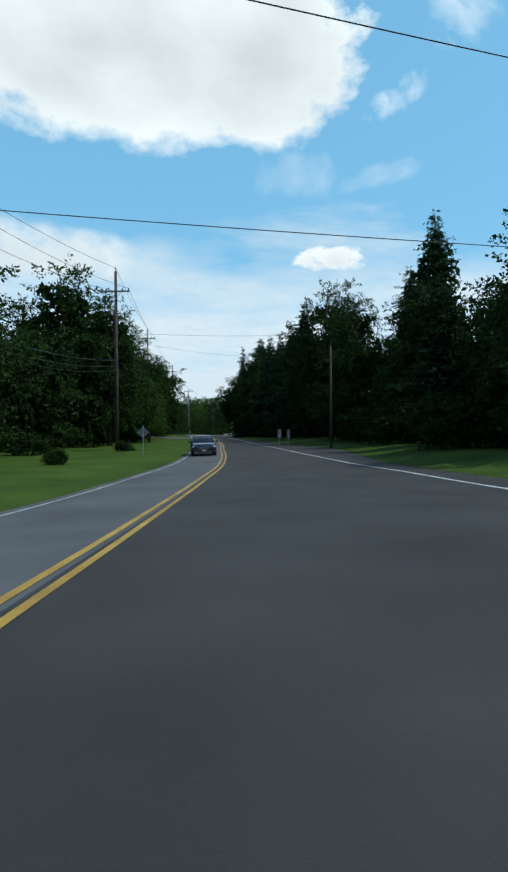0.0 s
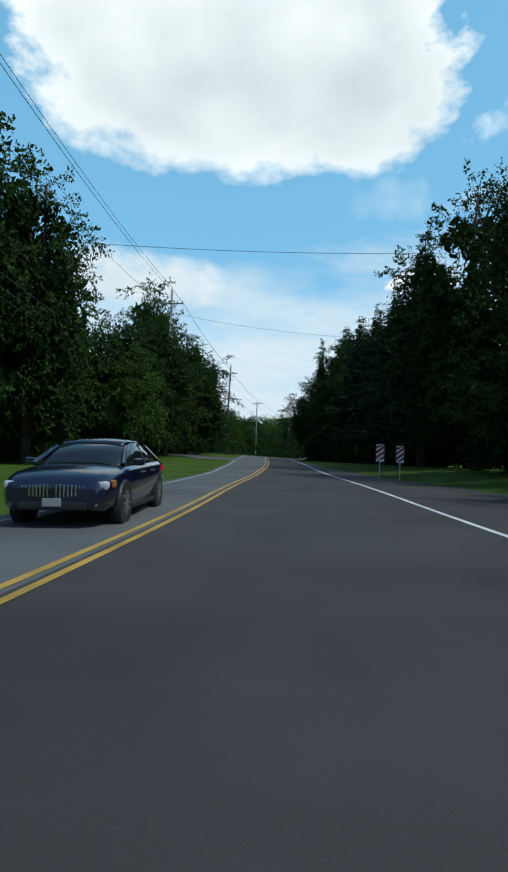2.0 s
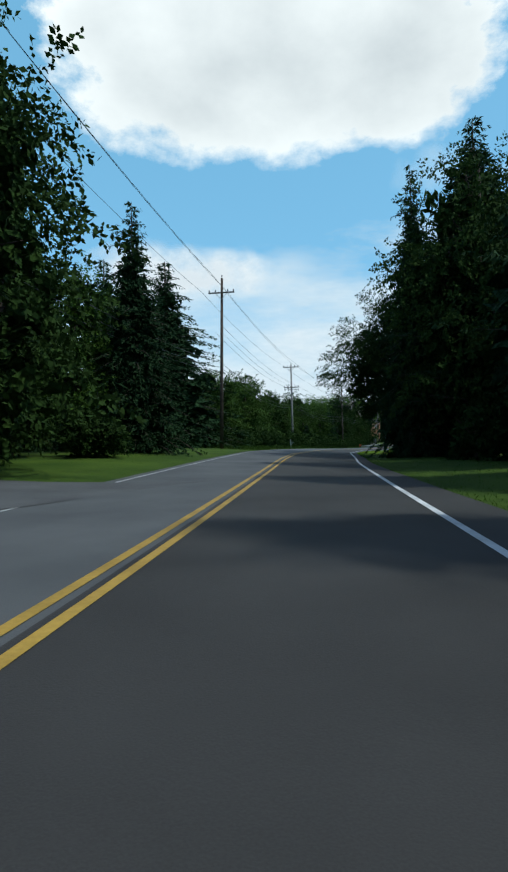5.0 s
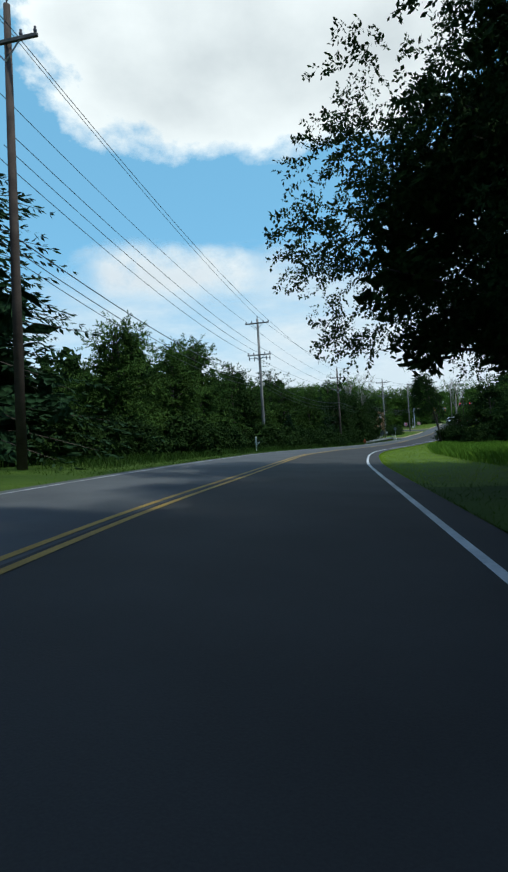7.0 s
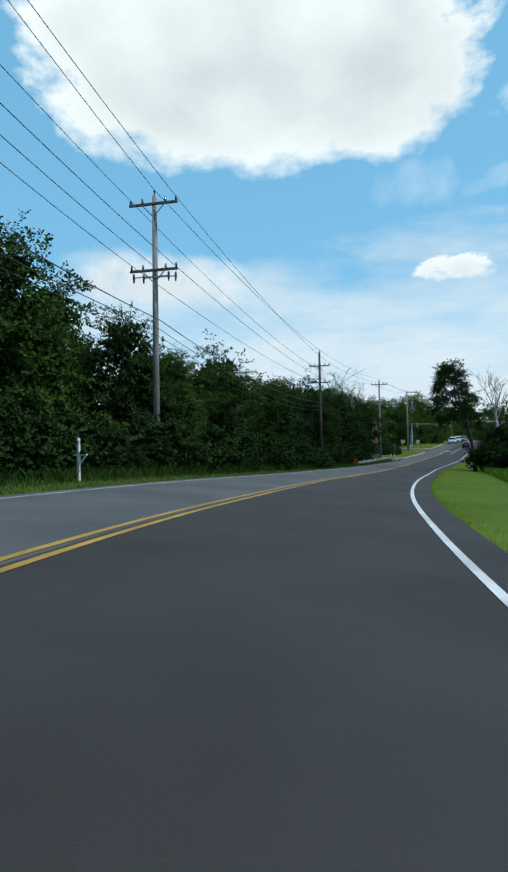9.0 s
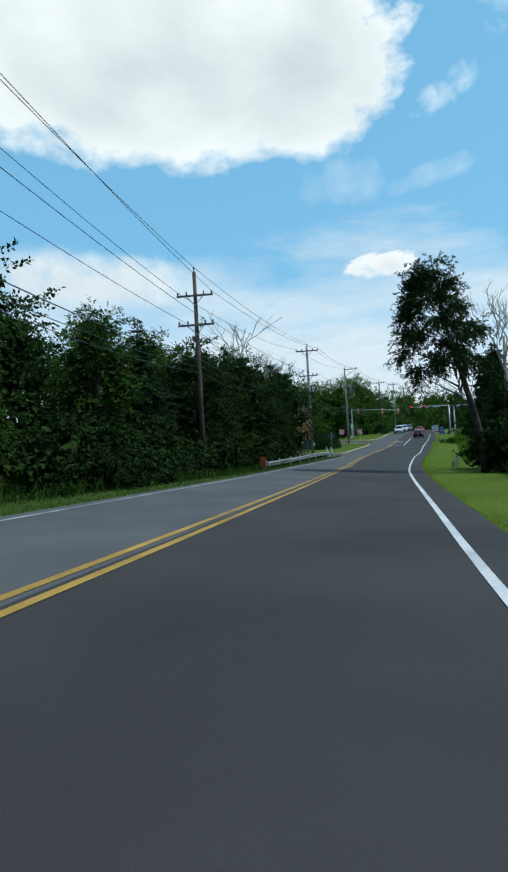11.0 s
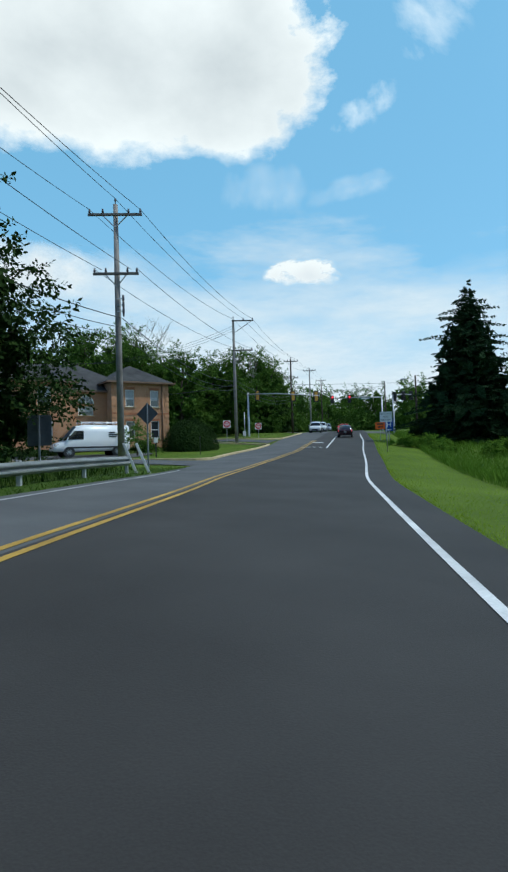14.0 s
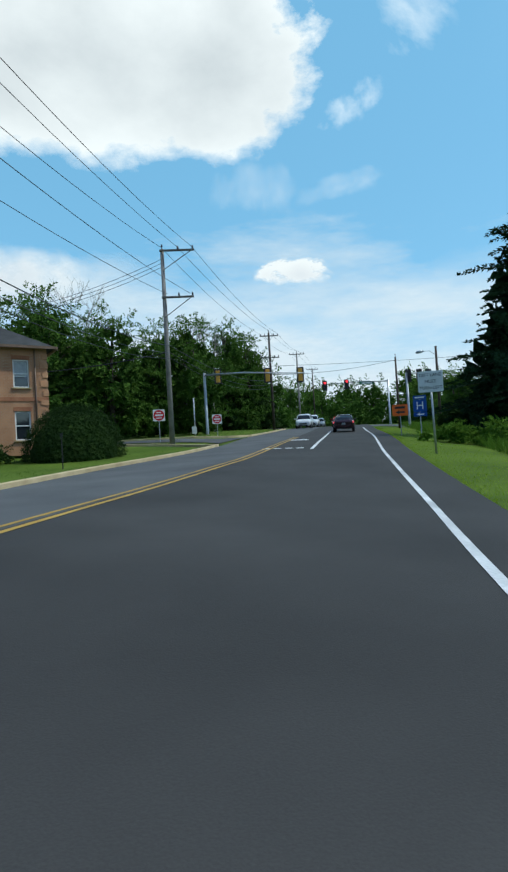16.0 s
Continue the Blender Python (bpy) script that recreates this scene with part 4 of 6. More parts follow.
def put(ob, x, y, scale=1.0, turn=0.0, sink=0.0, wide=1.0, first=False):
    m = pose(x, y, ground_z(x, y) - sink, 0, 0, turn) @ Matrix.Diagonal((scale * wide, scale * wide, scale, 1))
    if first:
        ob.matrix_basis = m
        return ob
    return copy_thing(ob, m)


def plant(master, spots, seed):
    """Stands the first tree of a kind and copies it to the other spots: (x, y, scale, wide)."""
    rng = random.Random(seed)
    for i, (x, y, s, *w) in enumerate(spots):
        put(master, x, y, s, rng.uniform(0, 360), 0.05, w[0] if w else 1.0, first=False)
    x, y, s, *w = spots[0]
    for o in list(master.children_recursive):
        bpy.data.objects.remove(o)
    bpy.data.objects.remove(master)


NEAR_OAK = broad_tree("oak_tree", 4, 14, 4.6, 1.4, 20000, 0.18, "tall dark green broad-leaved tree at the roadside", LEAF, "roadside trees", 64, 0.0, 0.6, 1.0, 50, 0.7)
NEAR_MAPLE = broad_tree("maple_tree", 9, 12, 4.4, 1.0, 14000, 0.185, "dense dark green maple tree with low branches", LEAF, "roadside trees", 60, 0.0, 0.6, 1.0, 50, 0.7)
OAK = broad_tree("oak_tree", 3, 14, 4.6, 1.8, 8000, 0.25, "tall dark green broad-leaved tree at the roadside", LEAF, "roadside trees", 50)
MAPLE = broad_tree("maple_tree", 8, 12, 4.4, 1.2, 7500, 0.24, "dense dark green maple tree with low branches", LEAF, "roadside trees", 48)
EDGE_MAPLE = broad_tree("maple_tree", 10, 12, 4.4, 0.6, 15000, 0.18, "green maple tree with low branches at the edge of the woods", LEAF_MID, "roadside trees", 60, 0.0, 0.58, 1.0, 60, 0.6)
ASH = broad_tree("ash_tree", 15, 13, 3.8, 2.4, 9000, 0.22, "green broad-leaved tree with a loose uneven crown", LEAF_LIGHT, "roadside trees", 44, 0.12, 0.5)
SPRUCE = conifer("spruce_tree", 21, 15, 4.6, 0.5, "dark green spruce with drooping boughs", 40, 16, 0.29, "conifers", False, 0.75, 0.22)
PINE = conifer("pine_tree", 25, 16, 4.2, 2.5, "tall dark pine with ragged level boughs", 38, 17, 0.36, "conifers", True, 0.5, 0.5)
THICKET = bush("thicket_bush", 31, 5.0, 3.0, 3800, 0.15, "dense dark green roadside thicket")
EDGE_THICKET = bush("thicket_bush", 32, 5.0, 3.0, 5600, 0.125, "dense dark green thicket along the edge of the woods", LEAF)
FAR_TREE = broad_tree("woodland_tree", 41, 14, 4.8, 0.8, 7000, 0.265, "tall green tree at the edge of the far woods", LEAF_LIGHT, "far woods", 46, 0.05, 0.62)
DISTANT_TREE = broad_tree("woodland_tree", 42, 14, 5.2, 0.4, 1800, 0.5, "rounded green tree of the distant woods", LEAF_LIGHT, "far woods", 30, 0.0, 0.65)

plant(NEAR_OAK, [(12.6, 68.6, 1.35, 0.9), (13.5, 58, 1.05), (-11.5, 57.5, 1.1, 0.75), (-12.8, 79, 0.9, 1.15), (4.4, 120, 1.2, 0.9), (4.4, 112.5, 1.24, 0.8)], 25)
plant(NEAR_MAPLE, [(-20.5, 173.5, 0.86, 0.95), (-12.4, 91, 1.1), (-11.5, 69, 0.85), (9.0, 104, 1.3), (-12.2, 208, 0.8), (-10.2, 214.5, 0.85), (-6.9, 221.3, 0.76, 1.12), (-9.2, 217.6, 0.8, 1.1), (-8.6, 226.5, 0.75, 0.9), (7.2, 200.5, 0.42, 1.3), (9.5, 196, 0.5, 1.2)], 26)
plant(EDGE_MAPLE, [(-15, 197, 0.8), (-19.5, 152, 0.75), (-17, 186, 0.75), (-21, 163, 0.95), (-18.5, 177, 0.7), (-20.5, 145, 0.8)], 27)
plant(OAK, [(-21.5, 103, 1.6, 0.82), (17, 46, 0.92), (19, 30, 1.0), (14.0, 78, 1.05), (-16, 57, 1.3), (-17, 68, 1.05), (-21, 49, 1.2),
            (-22, 64, 1.15), (-27, 176, 1.0), (-24, 205, 0.9), (-20, 40, 1.1), (24, 62, 1.2), (-25, 88, 0.95)], 5)
plant(MAPLE, [(-15.5, 99, 0.85, 0.9), (-15, 62, 1.0), (-15.5, 48, 0.85), (13, 88, 1.05), (20, 38, 0.9), (17, 24, 1.0), (12, 178, 0.8), (10, 190, 0.75),
              (-20, 193, 1.0), (-14, 220, 1.0), (-14, 32, 0.95), (-27, 160, 1.0), (29, 274, 0.42), (34, 266, 0.8), (38, 285, 1.0), (-17.5, 24, 1.1)], 6)
plant(ASH, [(-20, 180, 0.58), (-24, 188, 0.8), (-18, 204, 0.85), (-16, 211, 0.9), (-25, 150, 0.55), (-30, 168, 1.05), (-16.5, 106, 0.8), (14.5, 170, 0.75), (-23, 216, 1.0), (-21, 80, 1.0),
            (-26, 196, 1.0), (16, 196, 0.9), (52, 292, 0.6)], 7)
plant(SPRUCE, [(1.3, 116.2, 1.25, 0.6), (-21.6, 130.5, 1.24, 1.5), (-27.4, 129, 1.26, 1.15), (-16.5, 112, 0.8), (-13.3, 199, 0.62, 1.2), (-13.2, 106, 0.88, 0.85), (31, 256, 0.9), (-15.5, 181.5, 0.32, 1.3), (-24.5, 113, 0.9)], 8)
plant(PINE, [(9.0, 84, 1.05), (7.8, 92, 1.05), (6.4, 100, 1.12), (10.2, 76, 1.15), (15.4, 38, 0.72), (17.5, 52, 1.0), (12, 93, 1.1), (4.8, 114, 1.25), (5.4, 120, 1.3), (21.8, 58, 1.46), (10.5, 110, 1.2), (15, 100, 1.15)], 9)
plant(THICKET, [(-13, 101, 0.7), (-16.5, 108, 0.6), (-13.2, 193, 0.9), (-12, 199, 0.95), (-11.2, 204, 0.95), (-10.3, 209, 0.9), (-9.2, 214, 0.95), (-8.2, 218.5, 0.85), (-7.5, 222.5, 0.75), (-13, 40, 0.6), (-13.5, 52, 0.7),
                (-14, 60, 0.8), (-14, 66, 0.9), (-14, 73, 0.9), (-13.5, 84, 0.9), (-15, 95, 0.9), (13, 62, 1.1), (14, 52, 1.1), (15, 44, 1.1), (14, 33, 1.1), (11, 80, 1.1), (9.3, 90, 1.1), (7.6, 98, 1.1), (6.2, 108, 1.1),
                (4.6, 118, 1.0), (4.6, 126, 0.9), (6, 132, 0.7), (10.5, 178, 0.9), (8, 186, 0.85), (7, 193, 0.8), (15, 186, 1.0), (6.2, 197.3, 0.95), (7.0, 200.6, 1.0), (27, 262, 0.9), (31, 270, 1.1), (24, 268, 0.8),
                (-7.4, 45.6, 0.3), (-7, 29, 0.28), (17.5, 30, 1.0)], 10)
plant(EDGE_THICKET, [(-17.4, 133, 0.8), (-17, 139, 0.85), (-16.6, 146, 0.95), (-17.4, 152, 0.9), (-17.4, 158.5, 0.95), (-15.4, 166, 1.0), (-14.1, 172, 0.95), (-12.8, 180, 0.9), (-11.8, 187, 0.9), (-15.4, 162.5, 0.45), (-13, 169.5, 0.5),
                     (-11.6, 176.5, 0.5), (-10.4, 184, 0.45), (-10, 190.5, 0.5), (-22, 135, 1.0), (-24, 143, 1.2), (13, 165, 0.6)], 11)
WEED_BUSH = bush("weed_bush", 33, 2.2, 1.1, 3000, 0.08, "rounded green bush among the weeds", WEEDS)
plant(WEED_BUSH, [(16.4, 252.4, 1.0), (18.6, 251.0, 1.3), (17.4, 246.4, 0.9), (20.2, 243.4, 1.2), (19.0, 238.0, 0.9), (15.0, 232.0, 0.6)], 14)
rng_far = random.Random(4)
far_spots = []
for k in range(13):  # woods behind the brick building, tallest away from the road
    x = -36 + k * 3.2 + rng_far.uniform(-0.8, 0.8)
    far_spots.append((x, 283 - k * 0.3 + rng_far.uniform(-4, 6), min(1.08, 0.82 + max(0.0, -5.0 - x) * 0.034) * rng_far.uniform(0.95, 1.05)))
for k in range(9):
    x = -26 + k * 3.6
    far_spots.append((x, 302 + rng_far.uniform(-4, 6), min(1.1, 0.84 + max(0.0, -2.0 - x) * 0.02) * rng_far.uniform(0.95, 1.08)))
far_spots += [(6.6, 293, 0.95, 0.85), (9.6, 296.5, 0.88, 0.8), (8.2, 303, 1.0, 0.8), (10.4, 306, 0.75, 0.8)]  # beside the crossing
distant = []
for k in range(8):  # along the road past it
    distant.append((18 + k * 6.2, 352 + k * 13 + rng_far.uniform(-3, 3), rng_far.uniform(0.8, 0.98)))
    distant.append((46 + k * 5.4, 318 + k * 13 + rng_far.uniform(-3, 3), rng_far.uniform(0.58, 0.75)))
for k in range(14):  # closing the view
    distant.append((20 + k * 7 + rng_far.uniform(-2, 2), 440 + rng_far.uniform(-8, 12), rng_far.uniform(1.45, 1.75)))
for k in range(7):
    distant.append((42 + k * 7, 276 + k * 7 + rng_far.uniform(-4, 4), rng_far.uniform(0.45, 0.6)))
for k in range(6):  # behind the start
    distant.append((-18 + k * 8, -34 + rng_far.uniform(-5, 5), rng_far.uniform(0.9, 1.1)))
plant(FAR_TREE, far_spots, 12)
plant(DISTANT_TREE, distant, 13)

# the small lighter tree on the lawn
put(broad_tree("fruit_tree", 58, 7.0, 2.4, 1.9, 9000, 0.13, "small olive green fruit tree on the mown lawn", LEAF_MID, "", 34, 0.0, 0.55, 1.0, 50, 0.6), -9.0, 65.6, 1.0, 20, first=True)

# the big tree that hangs over the lane
overhang = broad_tree("overhanging_tree", 52, 15, 8.6, 3.3, 125000, 0.125, "large dark broad-leaved tree whose boughs hang over the lane", LEAF, "", 170, 0.1, 0.66, 0.55, 170, 0.4)
put(overhang, 2.6, 128.0, 1.0, 40, 0.05, 1.0, first=True)


def leaning_tree():
    """A slender tree that leans to the road, its crown on one side, with bare twigs below."""
    rng = np.random.default_rng(77)
    root = thing("leaning_tree", None, "slender walnut tree leaning over the road with feathery leaves", "tree")
    spine = [(0, 0, -0.3), (-0.2, 0.1, 2.4), (-0.7, 0.2, 4.6), (-1.3, 0.2, 7.0), (-1.7, 0.3, 9.8)]
    pieces = [tube(spine, [0.2, 0.16, 0.13, 0.09, 0.03], 8)]
    cs, rs, qs = [], [], []
    for i in range(34):
        t = i / 33
        z = 4.8 + 5.5 * t
        a = i * 2.4
        reach = (0.95 + 1.1 * (1 - t)) * rng.uniform(0.4, 1.0) * (1.3 if math.cos(a) < 0 and t < 0.4 else 1.0)
        c = (-1.3 - 0.7 * t + math.cos(a) * reach, 0.2 + math.sin(a) * reach * 0.8, z + rng.normal(0, 0.3))
        cs.append(c)
        qs.append((-0.9 - 0.5 * t, 0.2, max(3.6, z - 1.2)))
        rs.append(rng.uniform(0.5, 0.85))
        limbs(pieces, qs[-1], [c], 0.04, rng)
    for k in range(7):
        a = rng.uniform(2.2, 4.6)
        limbs(pieces, (-0.4, 0.1, 3.2 + 0.2 * k), [(math.cos(a) * 2.4 - 0.4, math.sin(a) * 1.5, 3.9 + 0.3 * k)], 0.02, rng)
    part("trunk", merge(*pieces), BARK, root)
    part("crown", quads_np("crown", shell(cs, rs, 36000, 0.11, rng, 0.5, 7, 0.6, 0.0, (0.0, 0.85), 5, 7.5)), LEAF, root)
    return root


put(leaning_tree(), 4.15, 196.6, 1.0, 0, 0, first=True)
put(dead_tree(5, 15.0, "bare dead tree with pale forked limbs"), -10.1, 218.4, 1.0, 0, first=True)
put(dead_tree(9, 10.6, "bare dead tree with pale forked limbs"), -7.9, 218.0, 1.0, 80, first=True)
put(dead_tree(12, 12, "bare dead tree with pale forked limbs"), 7.0, 201.5, 0.95, 10, first=True)
for k, (dx, dy, dh) in enumerate(((-9, 288, 18), (2.2, 287, 12.5), (3.8, 290, 13.5), (5.0, 288.5, 13.0))):
    put(dead_tree(14 + k, dh, "bare dead tree with pale forked limbs"), dx, dy, 1.0, 10 + 70 * k, first=True)


# the big layered spruce beside the weedy field
LONE = conifer("spruce_tree", 83, 15.3, 7.8, 0.4, "large dark layered spruce with sweeping boughs", 32, 17, 0.34, "conifers", False, 0.68, 0.42, 0.25)
put(LONE, 25.2, 258.3, 1.0, 30, 0.1, first=True)

# closed woods behind the roadside trees


def woods(name, spots, height, label, seed, per=46, size=0.75, leaf=None):
    """A deep bank of foliage: leaf cards and dark masses, too many to count."""
    rng = np.random.default_rng(seed)
    cs, rs = [], []
    for x, y in spots:
        g = ground_z(x, y)
        h = height * rng.uniform(0.75, 1.15)
        for k in range(5):
            z = h * (k + 0.6) / 5.2
            cs.append((x + rng.normal(0, 1.0), y + rng.normal(0, 1.0), g + z))
            rs.append(rng.uniform(1.6, 2.6) * (1 - 0.3 * z / h))
    leaf = leaf or LEAF
    me = quads_np(name, shell(cs, rs, len(cs) * per // 2, size, rng, 0.25, 6, 0.9))
    me.materials.append(leaf)
    inner = masses(name, cs, [r * 0.9 for r in rs], rng, 30, 0.9)
    inner.materials.append(MASS[leaf.name])
    tagged(new(name, inner), label, "woods", kind="stuff")
    tagged(new(name, me), label, "woods", kind="stuff")


woods("woods_left", [(edge_l(y) - 24 - 5 * math.sin(y * 0.31), y) for y in stations(0, 232, 3.2)], 11, "dense dark green woods behind the roadside trees", 91, 160, 0.34)
woods("woods_right", [(edge_r(y) + 15 + 3 * math.sin(y * 0.37), y) for y in stations(0, 136, 3.2)], 11, "dense dark green woods behind the roadside trees", 92, 160, 0.34)
woods("woods_right", [(edge_r(y) + 27 + 5 * math.sin(y * 0.21), y) for y in stations(140, 282, 3.4)], 8, "dark green woods past the weedy field", 93, 110, 0.45)
woods("woods_far", [(x, 455 + 12 * math.sin(x * 0.11)) for x in stations(-120, 260, 4.0)], 16, "far green woods closing the view", 94, 200, 0.7, LEAF_LIGHT)
woods("woods_far", [(x, 318 - 0.05 * x + 3 * math.sin(x * 0.3)) for x in stations(-110, 13, 3.6)], 12, "green woods behind the brick building", 95, 120, 0.45, LEAF_LIGHT)
woods("woods_far", [(48 + 0.55 * (y - 300) + 4 * math.sin(y * 0.2), y) for y in stations(302, 440, 3.6)], 7, "green woods past the junction", 96, 120, 0.45, LEAF_LIGHT)
woods("woods_far", [(44 + k * 2.6, 388 - 0.25 * k * 2.6 + 4 * math.sin(k * 0.9)) for k in range(30)], 9, "green woods past the junction", 97, 220, 0.5, LEAF_LIGHT)
woods("woods_far", [(-14 + k * 2.1, 285 + k * 1.0 + 2 * math.sin(k * 1.7)) for k in range(13)], 4.5, "dark undergrowth below the trees", 98, 160, 0.3)
woods("woods_far", [(x, 474 + 8 * math.sin(x * 0.07)) for x in stations(-40, 220, 4.0)], 16, "far green woods closing the view", 99, 150, 1.2, LEAF_LIGHT)

# ---- utility poles and wires ----


def utility_pole(x, y, top, arms=(), dark=False, lean=0.0, extra="", ground=None, cutouts=()):
    """A wooden pole with crossarms: (height above the world's zero, left reach, right reach, braced)."""
    g = ground_z(x, y) if ground is None else ground
    h = top - g
    w = 1.0 if arms else 0.72
    root = thing("utility_pole", pose(x, y, g, 0, lean, 0), "tall weathered wooden utility pole with crossarms" + extra, "utility pole", "utility poles")
    part("pole", tube([(0, 0, -0.4), (0, 0, h * 0.5), (0, 0, h)], [w * t for t in (0.17, 0.145, 0.11)], 12), POLE_DARK if dark else POLE_WOOD, root)
    for z, left, right, braced in arms:
        zz = z - g
        arm = part("crossarm", boxes(((left + right, 0.1, 0.12), ((right - left) / 2, -0.17, zz)), bevel=0.012), ARM_WOOD, root)
        pins = []
        for px in ([-left + 0.08, -left * 0.45] if left > 0.3 else []) + ([right - 0.08, right * 0.5] if right > 0.3 else []):
            ins = part("insulator", tube([(px, -0.17, zz + 0.06), (px, -0.17, zz + 0.1), (px, -0.17, zz + 0.17), (px, -0.17, zz + 0.2), (px, -0.17, zz + 0.27)], [0.02, 0.055, 0.06, 0.04, 0.045], 8), PORCELAIN, arm)
        if braced:
            for s, reach in ((-1, left), (1, right)):
                if reach > 0.3:
                    part("brace", tube([(0, -0.14, zz - 0.62 * braced), (s * reach * (0.45 if braced < 1.5 else 0.9), -0.17, zz - 0.05)], 0.028, 5), ARM_WOOD if braced > 1.5 else GALV, root)
    for dx, z in cutouts:
        c = part("fuse_cutout", tube([(dx, -0.2, z - g + 0.22), (dx, -0.2, z - g + 0.1), (dx, -0.2, z - g), (dx, -0.2, z - g - 0.22)], [0.045, 0.06, 0.06, 0.03], 8), PORCELAIN, root)
        part("bracket", boxes(((abs(dx) + 0.02, 0.04, 0.04), (dx / 2, -0.16, z - g + 0.05))), GALV, c)
    part("top_insulator", tube([(0, 0, h), (0, 0, h + 0.12), (0, 0, h + 0.2), (0, 0, h + 0.3)], [0.025, 0.025, 0.06, 0.04], 8), PORCELAIN, root)
    return root


utility_pole(-13.0, 23.5, 13.6, [(12.0, 1.2, 1.2, 1)], True)
utility_pole(-8.13, 46.5, 14.2, [(12.55, 1.15, 1.15, 1)], True)
utility_pole(-12.35, 83.5, 16.2, [(14.85, 1.2, 1.2, 1)])
utility_pole(-15.2, 127.4, 16.0, [(14.65, 1.22, 1.22, 1)], True, 1.5)
utility_pole(-15.45, 166.2, 13.4, [(12.95, 1.22, 1.22, 1), (9.75, 1.2, 1.2, 1)], cutouts=((-1.0, 9.4), (0.75, 9.4), (1.1, 9.35), (-0.5, 9.35)))
utility_pole(-10.75, 203.2, 12.2, [(10.65, 1.15, 1.15, 1), (8.8, 1.15, 1.15, 1)], True)
utility_pole(-3.72, 232.6, 12.4, [(11.85, 1.28, 1.28, 1), (9.0, 1.1, 1.05, 1)], cutouts=((0.3, 7.75), (0.3, 7.45), (0.3, 7.15)))
utility_pole(2.47, 260.9, 13.5, [(13.35, 0.15, 2.0, 2), (10.4, 0.15, 1.85, 2)])
utility_pole(12.0, 292.0, 14.6, [(14.2, 1.1, 1.1, 1), (11.6, 1.1, 1.1, 1)], True)
utility_pole(19.4, 320.0, 17.0, [(16.7, 1.3, 1.3, 1)])
utility_pole(27.2, 350.0, 18.6, [(18.3, 1.3, 1.3, 1)], True)
utility_pole(9.4, 46.8, 8.1, [], True)
utility_pole(15.0, 14.7, 9.2, [], True)
utility_pole(-12.0, 13.2, 7.2, [], True)
utility_pole(-12.0, 3.7, 6.9, [], True)
utility_pole(22.9, 279.0, 8.9, [], True)
utility_pole(-14.0, 262.0, 9.6, [(9.4, 1.0, 1.0, 1)])


def wire(a, b, sag, r=0.014, label="black overhead power line"):
    a, b = Vector(a), Vector(b)
    pts = []
    for i in range(17):
        t = i / 16
        p = a.lerp(b, t)
        p.z -= sag * 4 * t * (1 - t)
        pts.append(p)
    me = bpy.data.meshes.new("overhead_wire")
    bm = tube(pts, r, 5, False)
    bm.to_mesh(me)
    bm.free()
    me.materials.append(WIRE)
    return tagged(new("overhead_wire", me), label, "wire", "overhead wires")


TOPS = [((-13.0, 23.5), 13.9, 12.25, 1.12), ((-8.13, 46.5), 14.5, 12.8, 1.07), ((-12.35, 83.5), 16.5, 15.1, 1.12), ((-15.6, 127.4), 16.3, 14.9, 1.14),
        ((-15.45, 166.2), 13.7, 13.2, 1.14), ((-10.75, 203.2), 12.5, 10.9, 1.07), ((-3.72, 232.6), 12.7, 12.1, 1.2), ((3.4, 260.9), 13.65, 13.55, 0.95), ((12.0, 292.0), 14.9, 14.45, 1.02), ((19.4, 320), 17.3, 16.95, 1.22), ((27.2, 350), 18.9, 18.55, 1.22)]
for (p, t, z, r), (q, t2, z2, r2) in zip(TOPS, TOPS[1:]):
    wire((*p, t), (*q, t2), 0.5)
    wire((p[0] + r, p[1] - 0.17, z), (q[0] + r2, q[1] - 0.17, z2), 0.6)
    wire((p[0] - r, p[1] - 0.17, z), (q[0] - r2, q[1] - 0.17, z2), 0.6)
LOWS = [((-13.0, 23.5), 7.2), ((-8.13, 46.5), 7.0), ((-12.35, 83.5), 8.2), ((-15.3, 127.4), 8.4), ((-15.45, 166.2), 7.4), ((-10.75, 203.2), 6.6), ((-3.72, 232.6), 6.9), ((2.47, 260.9), 7.4), ((12.0, 292), 9.0)]
for (p, z), (q, z2) in zip(LOWS, LOWS[1:]):
    wire((p[0] + 0.2, p[1], z), (q[0] + 0.2, q[1], z2), 0.9, 0.022, "thick black telephone cable")
    wire((p[0] + 0.2, p[1], z - 0.45), (q[0] + 0.2, q[1], z2 - 0.45), 1.0, 0.017, "thick black telephone cable")
    wire((p[0] + 0.2, p[1], z - 0.8), (q[0] + 0.2, q[1], z2 - 0.8), 1.05, 0.015, "thick black telephone cable")
MIDS = [((-15.45, 166.2), 9.95), ((-10.75, 203.2), 9.0), ((-3.72, 232.6), 9.2), ((3.4, 260.9), 10.6)]
for (p, z), (q, z2) in zip(MIDS, MIDS[1:]):
    for off in (-1.0, 1.0):
        wire((p[0] + off, p[1] - 0.17, z), (q[0] + off * 0.7, q[1] - 0.17, z2), 0.5)
